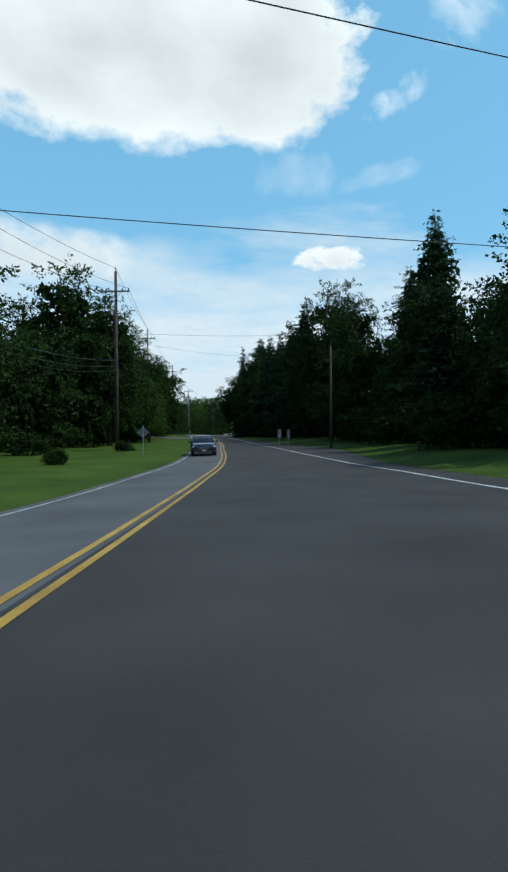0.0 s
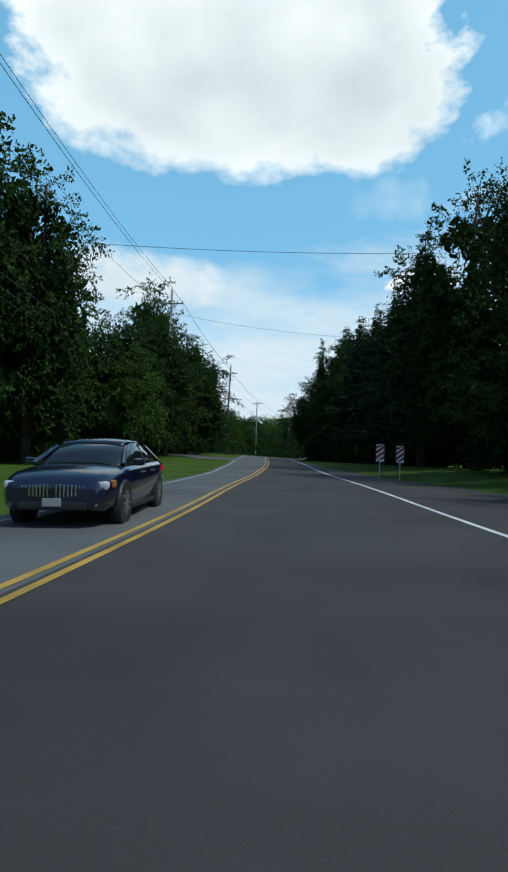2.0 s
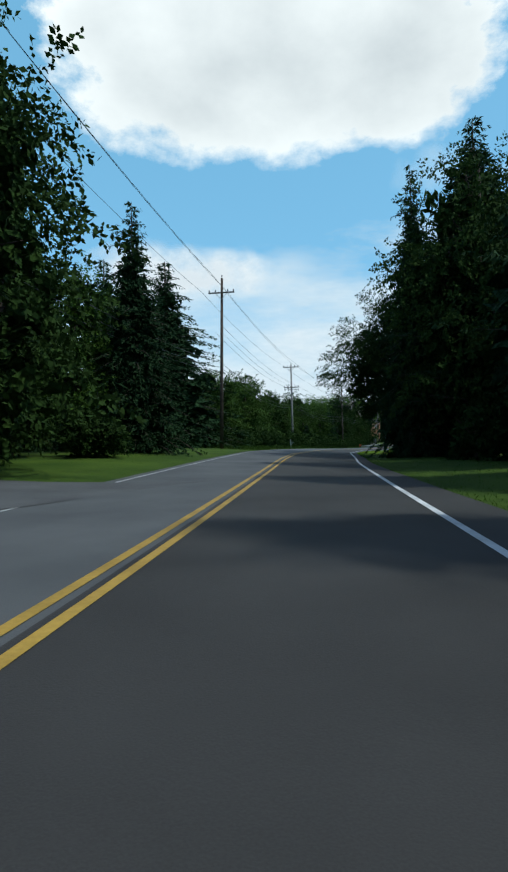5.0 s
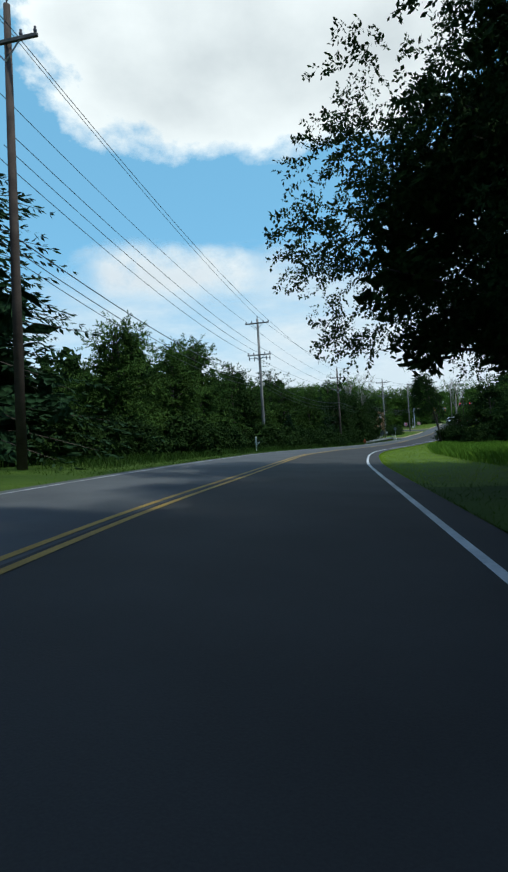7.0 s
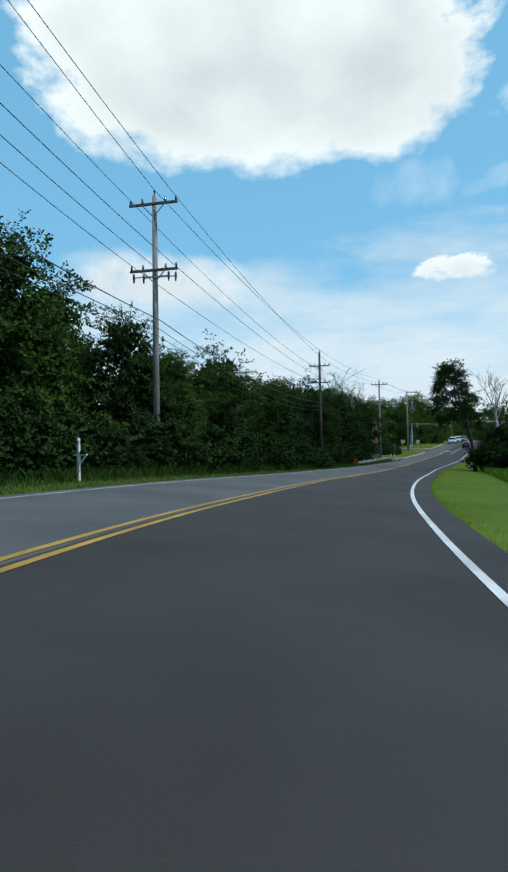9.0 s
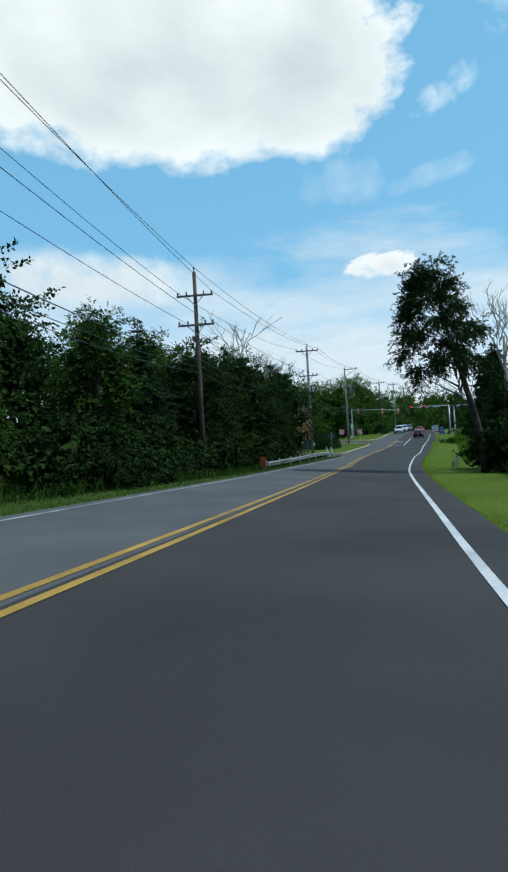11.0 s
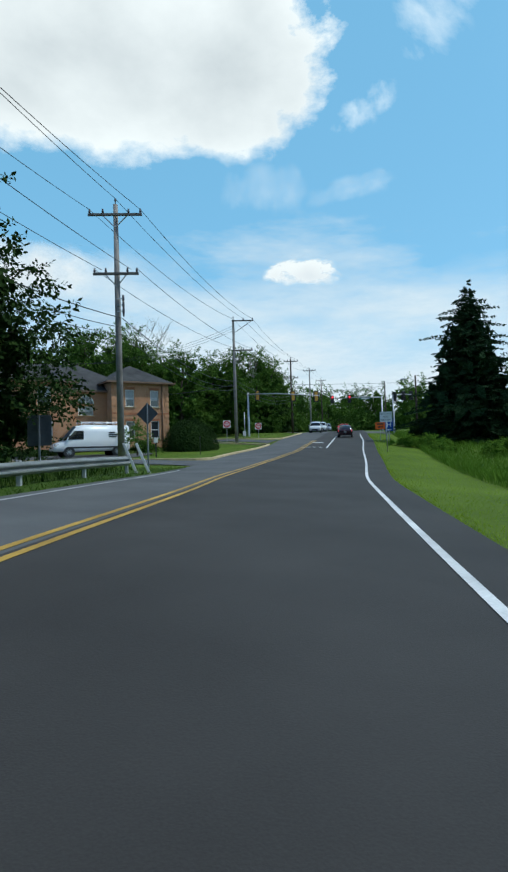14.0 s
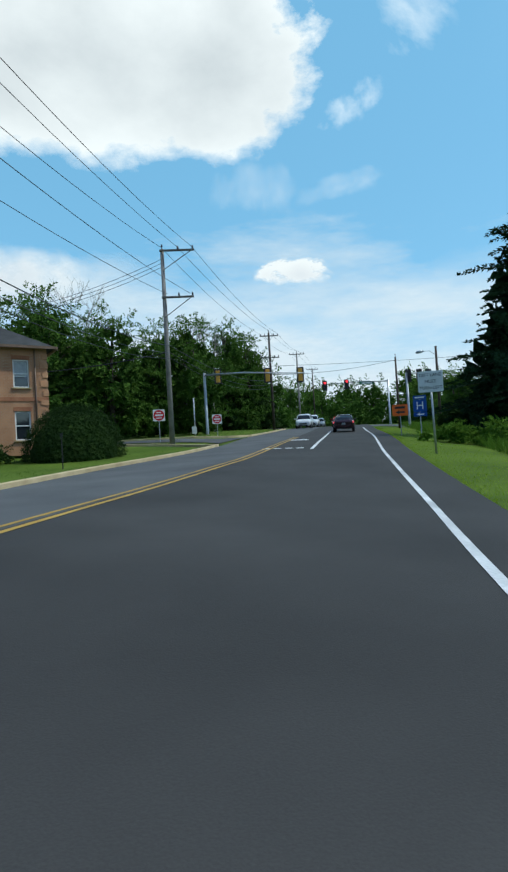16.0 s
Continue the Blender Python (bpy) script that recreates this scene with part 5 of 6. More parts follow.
for off in (-1.0, 0.0, 1.0):  # the lower crossarm is fed from the pole before
    wire((-15.2 + 0.3 * off, 127.4, 11.4 + 0.3 * off), (-15.45 + off, 166.0, 9.95), 0.7)
wire((-12.0, 13.1, 6.82), (15.0, 14.6, 5.25), 0.12, 0.012, "black service cable across the road")
wire((-12.0, 3.6, 6.7), (15.0, 14.6, 9.0), 0.12, 0.012, "black service cable across the road")
wire((-12.35, 83.5, 14.0), (8.5, 88.0, 12.5), 0.5, 0.014, "thin service cable across the road")
wire((-15.0, 58.0, 11.6), (13.2, 63.0, 12.0), 0.5, 0.014, "thin service cable across the road")
for k in range(3):
    wire((2.47, 260.9, 12.9 - 0.25 * k), (-14.0 + 0.6 * k, 262.0, 9.6), 0.9, 0.014)
wire((2.47, 260.9, 7.0), (-14.0, 262.0, 6.6), 0.6, 0.03, "thick black telephone cable")
wire((12.0, 292.0, 9.6), (22.9, 279.0, 8.6), 0.4, 0.02, "black cable across the junction")
wire((12.0, 292.0, 10.6), (60.0, 285.0, 11.0), 0.6, 0.02, "black cable across the junction")

# ---- signs ----


def sign_post(root, z_top, side=0.05):
    return part("post", boxes(((side, side, z_top + 0.3), (0, 0.04, (z_top - 0.3) / 2)), bevel=0.006), GALV, root)


def rect(w, h):
    return [(-w / 2, -h / 2), (w / 2, -h / 2), (w / 2, h / 2), (-w / 2, h / 2)]


def round_rect(w, h, r, n=4):
    out = []
    for cx, cz, a0 in ((w / 2 - r, -h / 2 + r, -90), (w / 2 - r, h / 2 - r, 0), (-w / 2 + r, h / 2 - r, 90), (-w / 2 + r, -h / 2 + r, 180)):
        for k in range(n + 1):
            a = radians(a0 + 90 * k / n)
            out.append((cx + r * math.cos(a), cz + r * math.sin(a)))
    return out


def lift(z, dy=0.0, x=0.0):
    return Matrix.Translation((x, dy, z))


def marker_board(x, y, z, turn):
    """A striped object marker on a post."""
    g = ground_z(x, y)
    root = thing("object_marker", pose(x, y, g, 0, 0, turn), "red and white diagonally striped roadside marker board", "road sign", "striped marker boards")
    h = z - g
    sign_post(root, h + 0.2)
    part("panel", prism(round_rect(0.35, 0.76, 0.03), 0.012, lift(h)), SIGN_WHITE, root)
    for k in range(4):
        zc = -0.38 + 0.23 * k
        quad = [(-0.17, zc), (-0.17, zc - 0.14), (0.17, zc + 0.13), (0.17, zc + 0.27)]
        quad = [(a, min(max(b, -0.375), 0.375)) for a, b in quad]
        part("stripe", prism(quad, 0.004, lift(h, -0.009)), MARKER_RED_SHADED, root)
    return root


marker_board(5.68, 57.0, 0.88, 0)
marker_board(6.63, 57.8, 0.85, 0)


def end_marker(x, y, turn):
    g = ground_z(x, y)
    root = thing("object_marker", pose(x, y, g, 0, 0, turn), "orange and black striped marker board at the guardrail end", "road sign", "striped marker boards")
    sign_post(root, 0.78)
    part("panel", prism(round_rect(0.36, 0.56, 0.02), 0.012, lift(0.52)), SIGN_ORANGE, root)
    for k in range(5):
        zc = -0.34 + 0.15 * k
        quad = [(-0.17, zc - 0.02), (-0.17, zc - 0.11), (0.17, zc + 0.12), (0.17, zc + 0.21)]
        quad = [(a, min(max(b, -0.27), 0.27)) for a, b in quad]
        part("stripe", prism(quad, 0.004, lift(0.52, -0.009)), SIGN_BLACK, root)
    return root


def diamond_back(x, y, z, side, turn):
    """A warning sign seen from behind: bare metal diamond on a post."""
    g = ground_z(x, y)
    root = thing("warning_sign", pose(x, y, g, 0, 0, turn), "grey back of a diamond-shaped warning sign", "road sign", "diamond signs")
    d = side * 0.7071
    part("post", boxes(((0.055, 0.04, z - g + d + 0.2), (0, -0.03, (z - g + d - 0.2) / 2)), bevel=0.006), GALV, root)
    part("panel", prism([(0, -d), (d, 0), (0, d), (-d, 0)], 0.012, lift(z - g)), SIGN_BACK, root, "bare aluminium back")
    return root


diamond_back(-4.9, 40.7, 1.1, 0.62, 8)
diamond_back(-1.75, 227.3, 1.9, 0.6, -12)


def panel_back(x, y, z, w, h, turn):
    g = ground_z(x, y)
    root = thing("traffic_sign", pose(x, y, g, 0, 0, turn), "dark grey back of a rectangular traffic sign", "road sign")
    part("post", boxes(((0.055, 0.04, z - g + h / 2 + 0.2), (0, -0.03, (z - g + h / 2 - 0.2) / 2)), bevel=0.006), GALV, root)
    part("panel", prism(round_rect(w, h, 0.03), 0.012, lift(z - g)), SIGN_BACK, root, "bare aluminium back")
    return root


panel_back(-4.3, 222.6, 1.15, 0.75, 0.9, -10)


def letter(text, size, material, parent, z, dy, x=0.0):
    """Raised lettering from the built-in font, turned into a mesh."""
    cu = bpy.data.curves.new("letter", "FONT")
    cu.body, cu.size, cu.align_x, cu.align_y, cu.extrude = text, size, "CENTER", "CENTER", 0.003
    tmp = bpy.data.objects.new("letter", cu)
    me = bpy.data.meshes.new_from_object(tmp)
    bpy.data.objects.remove(tmp)
    bpy.data.curves.remove(cu)
    me.transform(Matrix.Translation((x, dy, z)) @ Matrix.Rotation(radians(90), 4, "X"))
    return part("letter", me, material, parent)


def arrow(w, left=True):
    s = -1 if left else 1
    pts = [(s * w / 2, 0), (s * w * 0.1, w * 0.22), (s * w * 0.1, w * 0.09), (-s * w / 2, w * 0.09), (-s * w / 2, -w * 0.09), (s * w * 0.1, -w * 0.09), (s * w * 0.1, -w * 0.22)]
    return pts


def no_entry(x, y, z, turn):
    g = ground_z(x, y)
    root = thing("no_entry_sign", pose(x, y, g, 0, 0, turn), "square white sign with a red disc and white bar", "road sign", "no-entry signs")
    h = z - g
    sign_post(root, h + 0.3)
    part("panel", prism(round_rect(0.76, 0.76, 0.05), 0.012, lift(h)), SIGN_WHITE, root)
    disc = [(0.35 * math.cos(2 * math.pi * k / 28), 0.35 * math.sin(2 * math.pi * k / 28)) for k in range(28)]
    part("disc", prism(disc, 0.004, lift(h, -0.009)), SIGN_RED, root)
    part("bar", prism(rect(0.5, 0.11), 0.004, lift(h, -0.014)), SIGN_WHITE, root)
    part("lettering_bar", prism(rect(0.3, 0.06), 0.004, lift(h + 0.18, -0.014)), SIGN_WHITE, root)
    part("lettering_bar", prism(rect(0.34, 0.06), 0.004, lift(h - 0.18, -0.014)), SIGN_WHITE, root)
    return root


no_entry(1.55, 262.6, 3.22, 8)
no_entry(5.3, 271.0, 3.3, 4)


def hospital_sign(x, y, z, turn):
    g = ground_z(x, y)
    root = thing("hospital_sign", pose(x, y, g, 0, 0, turn), "blue hospital sign with a white letter H and an arrow", "road sign")
    h = z - g
    sign_post(root, h + 0.45)
    part("panel", prism(round_rect(0.66, 0.62, 0.04), 0.012, lift(h)), SIGN_BLUE, root)
    letter("H", 0.56, SIGN_WHITE, root, h, -0.009)
    top = part("name_panel", prism(round_rect(0.66, 0.2, 0.03), 0.012, lift(h + 0.43)), SIGN_BLUE, root)
    part("lettering_bar", prism(rect(0.46, 0.07), 0.004, lift(h + 0.43, -0.009)), SIGN_WHITE, root)
    part("arrow_panel", prism(round_rect(0.66, 0.2, 0.03), 0.012, lift(h - 0.43)), SIGN_BLUE, root)
    part("arrow", prism(arrow(0.36), 0.004, lift(h - 0.43, -0.009)), SIGN_WHITE, root)
    return root


hospital_sign(15.62, 253.7, 2.3, -12)


def lane_sign(x, y, z, turn):
    g = ground_z(x, y)
    root = thing("lane_sign", pose(x, y, g, 0, 0, turn), "white rectangular lane-use sign with black words in three rows", "road sign")
    h = z - g
    part("post", tube([(0.05, 0.04, -0.3), (0, 0.04, h + 0.3)], 0.035, 8), GALV, root)
    part("panel", prism(round_rect(0.82, 0.72, 0.04), 0.012, lift(h)), SIGN_WHITE, root)
    for dz, words in ((0.22, "LEFT LANE"), (0.0, "MUST"), (-0.22, "TURN LEFT")):
        letter(words, 0.15, SIGN_BLACK, root, h + dz, -0.009)
    return root


lane_sign(12.62, 244.5, 2.49, -14)


def detour_sign(x, y, z, turn):
    g = ground_z(x, y)
    root = thing("roadwork_sign", pose(x, y, g, 0, 0, turn), "bright orange roadwork sign with a black arrow", "road sign")
    h = z - g
    sign_post(root, h + 0.2)
    part("panel", prism(round_rect(0.92, 0.68, 0.03), 0.012, lift(h)), SIGN_ORANGE, root)
    part("arrow", prism(arrow(0.55), 0.004, lift(h - 0.12, -0.009)), SIGN_BLACK, root)
    part("lettering_bar", prism(rect(0.6, 0.13), 0.004, lift(h + 0.16, -0.009)), SIGN_BLACK, root)
    return root


detour_sign(16.35, 259.0, 2.46, -12)


def guardrail(points, label, sunk=0.0):
    """A corrugated steel beam on posts along points."""
    root = thing("guardrail", None, label, "guardrail", "guardrails")
    prof = [(0, -0.155), (0.03, -0.13), (0.075, -0.09), (0.075, -0.06), (0.0, -0.012), (0.0, 0.012), (0.075, 0.06), (0.075, 0.09), (0.03, 0.13), (0, 0.155)]
    bm = bmesh.new()
    rows = []
    for i, p in enumerate(points):
        a, b = Vector(points[max(i - 1, 0)]), Vector(points[min(i + 1, len(points) - 1)])
        d = (b - a).normalized()
        n = Vector((d.y, -d.x))
        z = ground_z(*p) + 0.45 - sunk * (1 - i / (len(points) - 1))
        rows.append([bm.verts.new((p[0] + n.x * u, p[1] + n.y * u, z + w)) for u, w in prof])
    for ra, rb in zip(rows, rows[1:]):
        for k in range(len(prof) - 1):
            bm.faces.new((ra[k], ra[k + 1], rb[k + 1], rb[k]))
    bmesh.ops.solidify(bm, geom=bm.faces[:], thickness=0.006)
    part("rail", bm, GALV_OLD, root)
    for i, p in enumerate(points):
        if i % 2 == 0:
            part("post", boxes(((0.1, 0.14, 1.0), (p[0] - 0.08, p[1], ground_z(*p) + 0.1)), bevel=0.008), GALV_OLD, root)
    return root


guardrail([(-6.75 + 4.55 * t, 202.3 + 23.2 * t) for t in [k / 14 for k in range(15)]], "weathered grey steel guardrail along the bend", 0.14)
guardrail([(8.0 - 3.0 * t, 216.5 - 12 * t) for t in [k / 8 for k in range(9)]], "weathered grey steel guardrail beside the verge")
end_marker(-6.95, 201.9, 0)
for dx in (0.0, 0.45):
    g = ground_z(-2.0 + dx, 225.9)
    stake = thing("delineator_post", pose(-2.0 + dx, 225.9, g, 0, -22, 0), "leaning white plastic delineator post", "marker post", "delineator posts")
    part("blade", boxes(((0.1, 0.03, 1.25), (0, 0, 0.55)), bevel=0.01), SIGN_WHITE, stake)


def mailbox(x, y, turn):
    """A white mailbox post with a crosspiece, a finial and a small box."""
    root = thing("mailbox_post", pose(x, y, ground_z(x, y), 0, 0, turn), "white-painted wooden mailbox post with a round finial", "mailbox")
    part("post", boxes(((0.08, 0.08, 1.22), (0, 0, 0.5)), bevel=0.01), TRIM, root)
    part("arm", boxes(((0.5, 0.05, 0.05), (0.08, 0, 0.78)), bevel=0.008), TRIM, root)
    part("brace", prism([(0.04, 0.52), (0.09, 0.52), (0.3, 0.75), (0.24, 0.75)], 0.04), TRIM, root)
    part("finial", tube([(0, 0, 1.1), (0, 0, 1.14), (0, 0, 1.19), (0, 0, 1.25), (0, 0, 1.29)], [0.04, 0.025, 0.055, 0.05, 0.01], 10), TRIM, root)
    part("box", boxes(((0.26, 0.1, 0.1), (0.2, 0, 0.86)), bevel=0.02), BLACK_TRIM, root)
    return root


mailbox(-14.05, 156.4, -15)

# ---- signals and street lamp ----


def signal_head(parent, x, y, z, lit=None, facing=1.0, yellow=False):
    """A three-lamp traffic signal with hoods, hung at x, y, z; facing 1 looks back along -y."""
    f = facing
    body = part("signal_head", boxes(((0.36, 0.22, 1.06), (x, y, z)), bevel=0.03), SIGNAL_YELLOW if yellow else SIGNAL_BODY, parent)
    part("backplate", prism(round_rect(0.62, 1.3, 0.05), 0.012, Matrix.Translation((x, y + 0.02 * f, z))), SIGNAL_BODY, body)
    for k, dz in enumerate((0.33, 0.0, -0.33)):
        bm = tube([(x, y - 0.11 * f, z + dz), (x, y - 0.135 * f, z + dz)], 0.145, 14)
        part("lamp", bm, RED_LAMP if lit == k else DARK_LAMP, body)
        part("hood", tube([(x, y - 0.13 * f, z + dz + 0.015), (x, y - 0.34 * f, z + dz + 0.03)], 0.16, 12, False), SIGNAL_YELLOW if yellow else SIGNAL_BODY, body)
    return body


def mast(name, foot, height, tip, heads, label, sign=None):
    """A signal mast: foot (x, y), an arm to tip (x, y, z) and heads hung along it."""
    x, y = foot
    g = ground_z(x, y)
    root = thing(name, None, label, "traffic signal", "signal masts")
    part("pole", tube([(x, y, g - 0.3), (x, y, g + 0.15), (x, y, g + height)], [0.16, 0.14, 0.11], 12), GALV, root)
    a = Vector((x, y, g + height - 0.2))
    b = Vector(tip)
    part("arm", tube([a, a.lerp(b, 0.4) + Vector((0, 0, 0.15)), b], [0.1, 0.075, 0.05], 10), GALV, root)
    for t, lit, facing, yellow in heads:
        p = a.lerp(b, t)
        signal_head(root, p.x, p.y - 0.16 * facing, p.z - 0.12, lit, facing, yellow)
    if sign:
        p = a.lerp(b, sign)
        s = part("name_panel", prism(round_rect(2.0, 0.36, 0.03), 0.02, Matrix.Translation((p.x, p.y - 0.12, p.z - 0.1))), SIGN_GREEN, root, "green street-name panel")
        part("lettering_bar", prism(rect(1.4, 0.14), 0.004, Matrix.Translation((p.x, p.y - 0.134, p.z - 0.1))), SIGN_WHITE, s)
    return root


mast("signal_mast", (4.4, 275.5), 5.5, (12.9, 272.3, 6.85), [(0.955, None, -1.0, True), (0.64, None, -1.0, True), (0.14, None, -1.0, True)], "grey steel signal mast with yellow-fronted heads seen from behind")
mast("signal_mast", (27.8, 297.4), 5.9, (19.5, 299.3, 8.85), [(0.965, 0, 1.0, False), (0.63, 0, 1.0, False)], "grey steel signal mast with two red signals and a green panel", 0.32)
mast("signal_mast", (24.6, 281.0), 5.6, (29.0, 286.0, 8.0), [(0.05, None, 1.0, False), (0.5, None, 1.0, False), (0.95, None, -1.0, False)], "grey steel signal mast with dark heads")


def street_lamp(x, y, top, reach, turn):
    g = ground_z(x, y)
    root = thing("street_lamp", pose(x, y, g, 0, 0, turn), "tall wooden street lamp pole with a cobra-head lamp", "street lamp")
    h = top - g
    part("pole", tube([(0, 0, -0.3), (0, 0, h)], [0.16, 0.11], 10), POLE_DARK, root)
    part("arm", tube([(0, 0, h - 0.9), (-reach * 0.5, 0, h - 0.45), (-reach, 0, h - 0.42)], 0.03, 6), GALV, root)
    part("lamp_head", tube([(-reach + 0.1, 0, h - 0.42), (-reach - 0.2, 0, h - 0.45), (-reach - 0.6, 0, h - 0.5), (-reach - 0.75, 0, h - 0.5)], [0.06, 0.14, 0.15, 0.04], 10), GALV, root)
    return root


street_lamp(28.0, 281.5, 10.2, 1.3, -10)

# ---- brick building ----


def brick_wall(root, w, h, openings, m, name="wall", thick=0.3):
    """A wall of w by h metres whose openings (x0, z0, x1, z1) go through it; its outer face is at y = 0, seen from -y."""
    xs = sorted({0.0, w} | {v for o in openings for v in (o[0], o[2])})
    zs = sorted({0.0, h} | {v for o in openings for v in (o[1], o[3])})
    bm = bmesh.new()
    for a, b in zip(xs, xs[1:]):
        for c, d in zip(zs, zs[1:]):
            cx, cz = (a + b) / 2, (c + d) / 2
            if any(o[0] < cx < o[2] and o[1] < cz < o[3] for o in openings):
                continue
            box(bm, (b - a, thick, d - c), Matrix.Translation((cx, thick / 2, cz)))
    bmesh.ops.remove_doubles(bm, verts=bm.verts, dist=0.001)
    bmesh.ops.transform(bm, verts=bm.verts, matrix=m)
    return part(name, bm, MORTAR, root)


def courses(root, w, h, openings, m):
    """Courses of brick faces, joined in one mesh, proud of the mortar."""
    v = []
    rng = np.random.default_rng(3)
    ch, bl = 0.0785, 0.215
    z, row = 0.004, 0
    while z + 0.06 < h:
        x = -0.5 * bl * (row % 2)
        while x < w:
            a, b = max(x, 0.0) + 0.005, min(x + bl - 0.011, w)
            if b - a > 0.04:
                segs = [(a, b)]
                for o in openings:
                    if z + 0.066 > o[1] and z < o[3]:
                        new_segs = []
                        for s, e in segs:
                            if e <= o[0] or s >= o[2]:
                                new_segs.append((s, e))
                            else:
                                if o[0] - s > 0.03:
                                    new_segs.append((s, o[0]))
                                if e - o[2] > 0.03:
                                    new_segs.append((o[2], e))
                        segs = new_segs
                p = -0.006 - rng.uniform(0, 0.005)
                for s, e in segs:
                    c = [(s, p, z), (e, p, z), (e, p, z + 0.067), (s, p, z + 0.067)]
                    v.append(c)
                    v.append([(s, 0.0, z + 0.067), (s, p, z + 0.067), (e, p, z + 0.067), (e, 0.0, z + 0.067)])
            x += bl
        z += ch
        row += 1
    arr = np.array(v, dtype=np.float64).reshape(-1, 3)
    mm = np.array(m)
    arr = arr @ mm[:3, :3].T + mm[:3, 3]
    ob = part("brickwork", quads_np("brickwork", arr.reshape(-1, 4, 3)), BRICK, root)
    return tagged(ob, "", "", "", "stuff")


def window(root, x0, z0, x1, z1, m, blind=0.6):
    """A sash window set in its opening, with a sill and a brick head above."""
    w, h = x1 - x0, z1 - z0
    cx, cz = (x0 + x1) / 2, (z0 + z1) / 2
    mm = m @ Matrix.Translation((cx, 0.1, cz))

    def at(bm):
        bmesh.ops.transform(bm, verts=bm.verts, matrix=mm)
        return bm

    win = part("window_frame", at(boxes(((0.07, 0.09, h), (-w / 2 + 0.035, 0, 0)), ((0.07, 0.09, h), (w / 2 - 0.035, 0, 0)), ((w, 0.09, 0.07), (0, 0, h / 2 - 0.035)), ((w, 0.09, 0.07), (0, 0, -h / 2 + 0.035)), ((w - 0.1, 0.07, 0.06), (0, 0.0, 0)))), TRIM, root)
    part("pane", at(boxes(((w - 0.12, 0.02, h / 2 - 0.06), (0, 0.02, h / 4)))), GLASS, win)
    part("pane", at(boxes(((w - 0.12, 0.02, h / 2 - 0.06), (0, 0.03, -h / 4)))), GLASS, win)
    if blind:
        part("blind", at(boxes(((w - 0.16, 0.01, h * blind), (0, 0.008, h / 2 - 0.08 - h * blind / 2)))), BLIND, win)
    part("sill", at(boxes(((w + 0.2, 0.16, 0.07), (0, -0.14, -h / 2 - 0.035)), bevel=0.01)), CONCRETE, win)
    for k in range(7):
        a = -w / 2 - 0.06 + (w + 0.12) * (k + 0.5) / 7
        part("head_brick", at(boxes((((w + 0.12) / 7 - 0.012, 0.05, 0.21), (a, -0.105, h / 2 + 0.11)))), BRICK_DARK, win)
    return win


def hip_roof(root, w, d, z, rise, over, m, name="roof"):
    bm = bmesh.new()
    x0, x1, y0, y1 = -over, w + over, -over, d + over
    r = min(w, d) / 2 + over
    if w >= d:
        a, b = (x0 + r, (y0 + y1) / 2), (x1 - r, (y0 + y1) / 2)
    else:
        a, b = ((x0 + x1) / 2, y0 + r), ((x0 + x1) / 2, y1 - r)
    lo = [bm.verts.new((x, y, z)) for x, y in ((x0, y0), (x1, y0), (x1, y1), (x0, y1))]
    ra, rb = bm.verts.new((*a, z + rise)), bm.verts.new((*b, z + rise))
    if w >= d:
        for f in ((lo[0], lo[1], rb, ra), (lo[1], lo[2], rb), (lo[2], lo[3], ra, rb), (lo[3], lo[0], ra)):
            bm.faces.new(f)
    else:
        for f in ((lo[0], lo[1], ra), (lo[1], lo[2], rb, ra), (lo[2], lo[3], rb), (lo[3], lo[0], ra, rb)):
            bm.faces.new(f)
    bm.faces.new(lo[::-1])
    bmesh.ops.recalc_face_normals(bm, faces=bm.faces)
    bmesh.ops.transform(bm, verts=bm.verts, matrix=m)
    ob = part(name, bm, ROOFING, root, "dark grey shingle roof")
    g = boxes(((w + 2 * over + 0.1, 0.12, 0.14), (w / 2, y0 - 0.03, z - 0.03)), ((w + 2 * over + 0.1, 0.12, 0.14), (w / 2, y1 + 0.03, z - 0.03)), ((0.12, d + 2 * over - 0.1, 0.14), (x0 - 0.03, d / 2, z - 0.03)), ((0.12, d + 2 * over - 0.1, 0.14), (x1 + 0.03, d / 2, z - 0.03)))
    bmesh.ops.transform(g, verts=g.verts, matrix=m)
    part("gutter", g, BROWN_TRIM, ob, "brown metal gutter")
    return ob


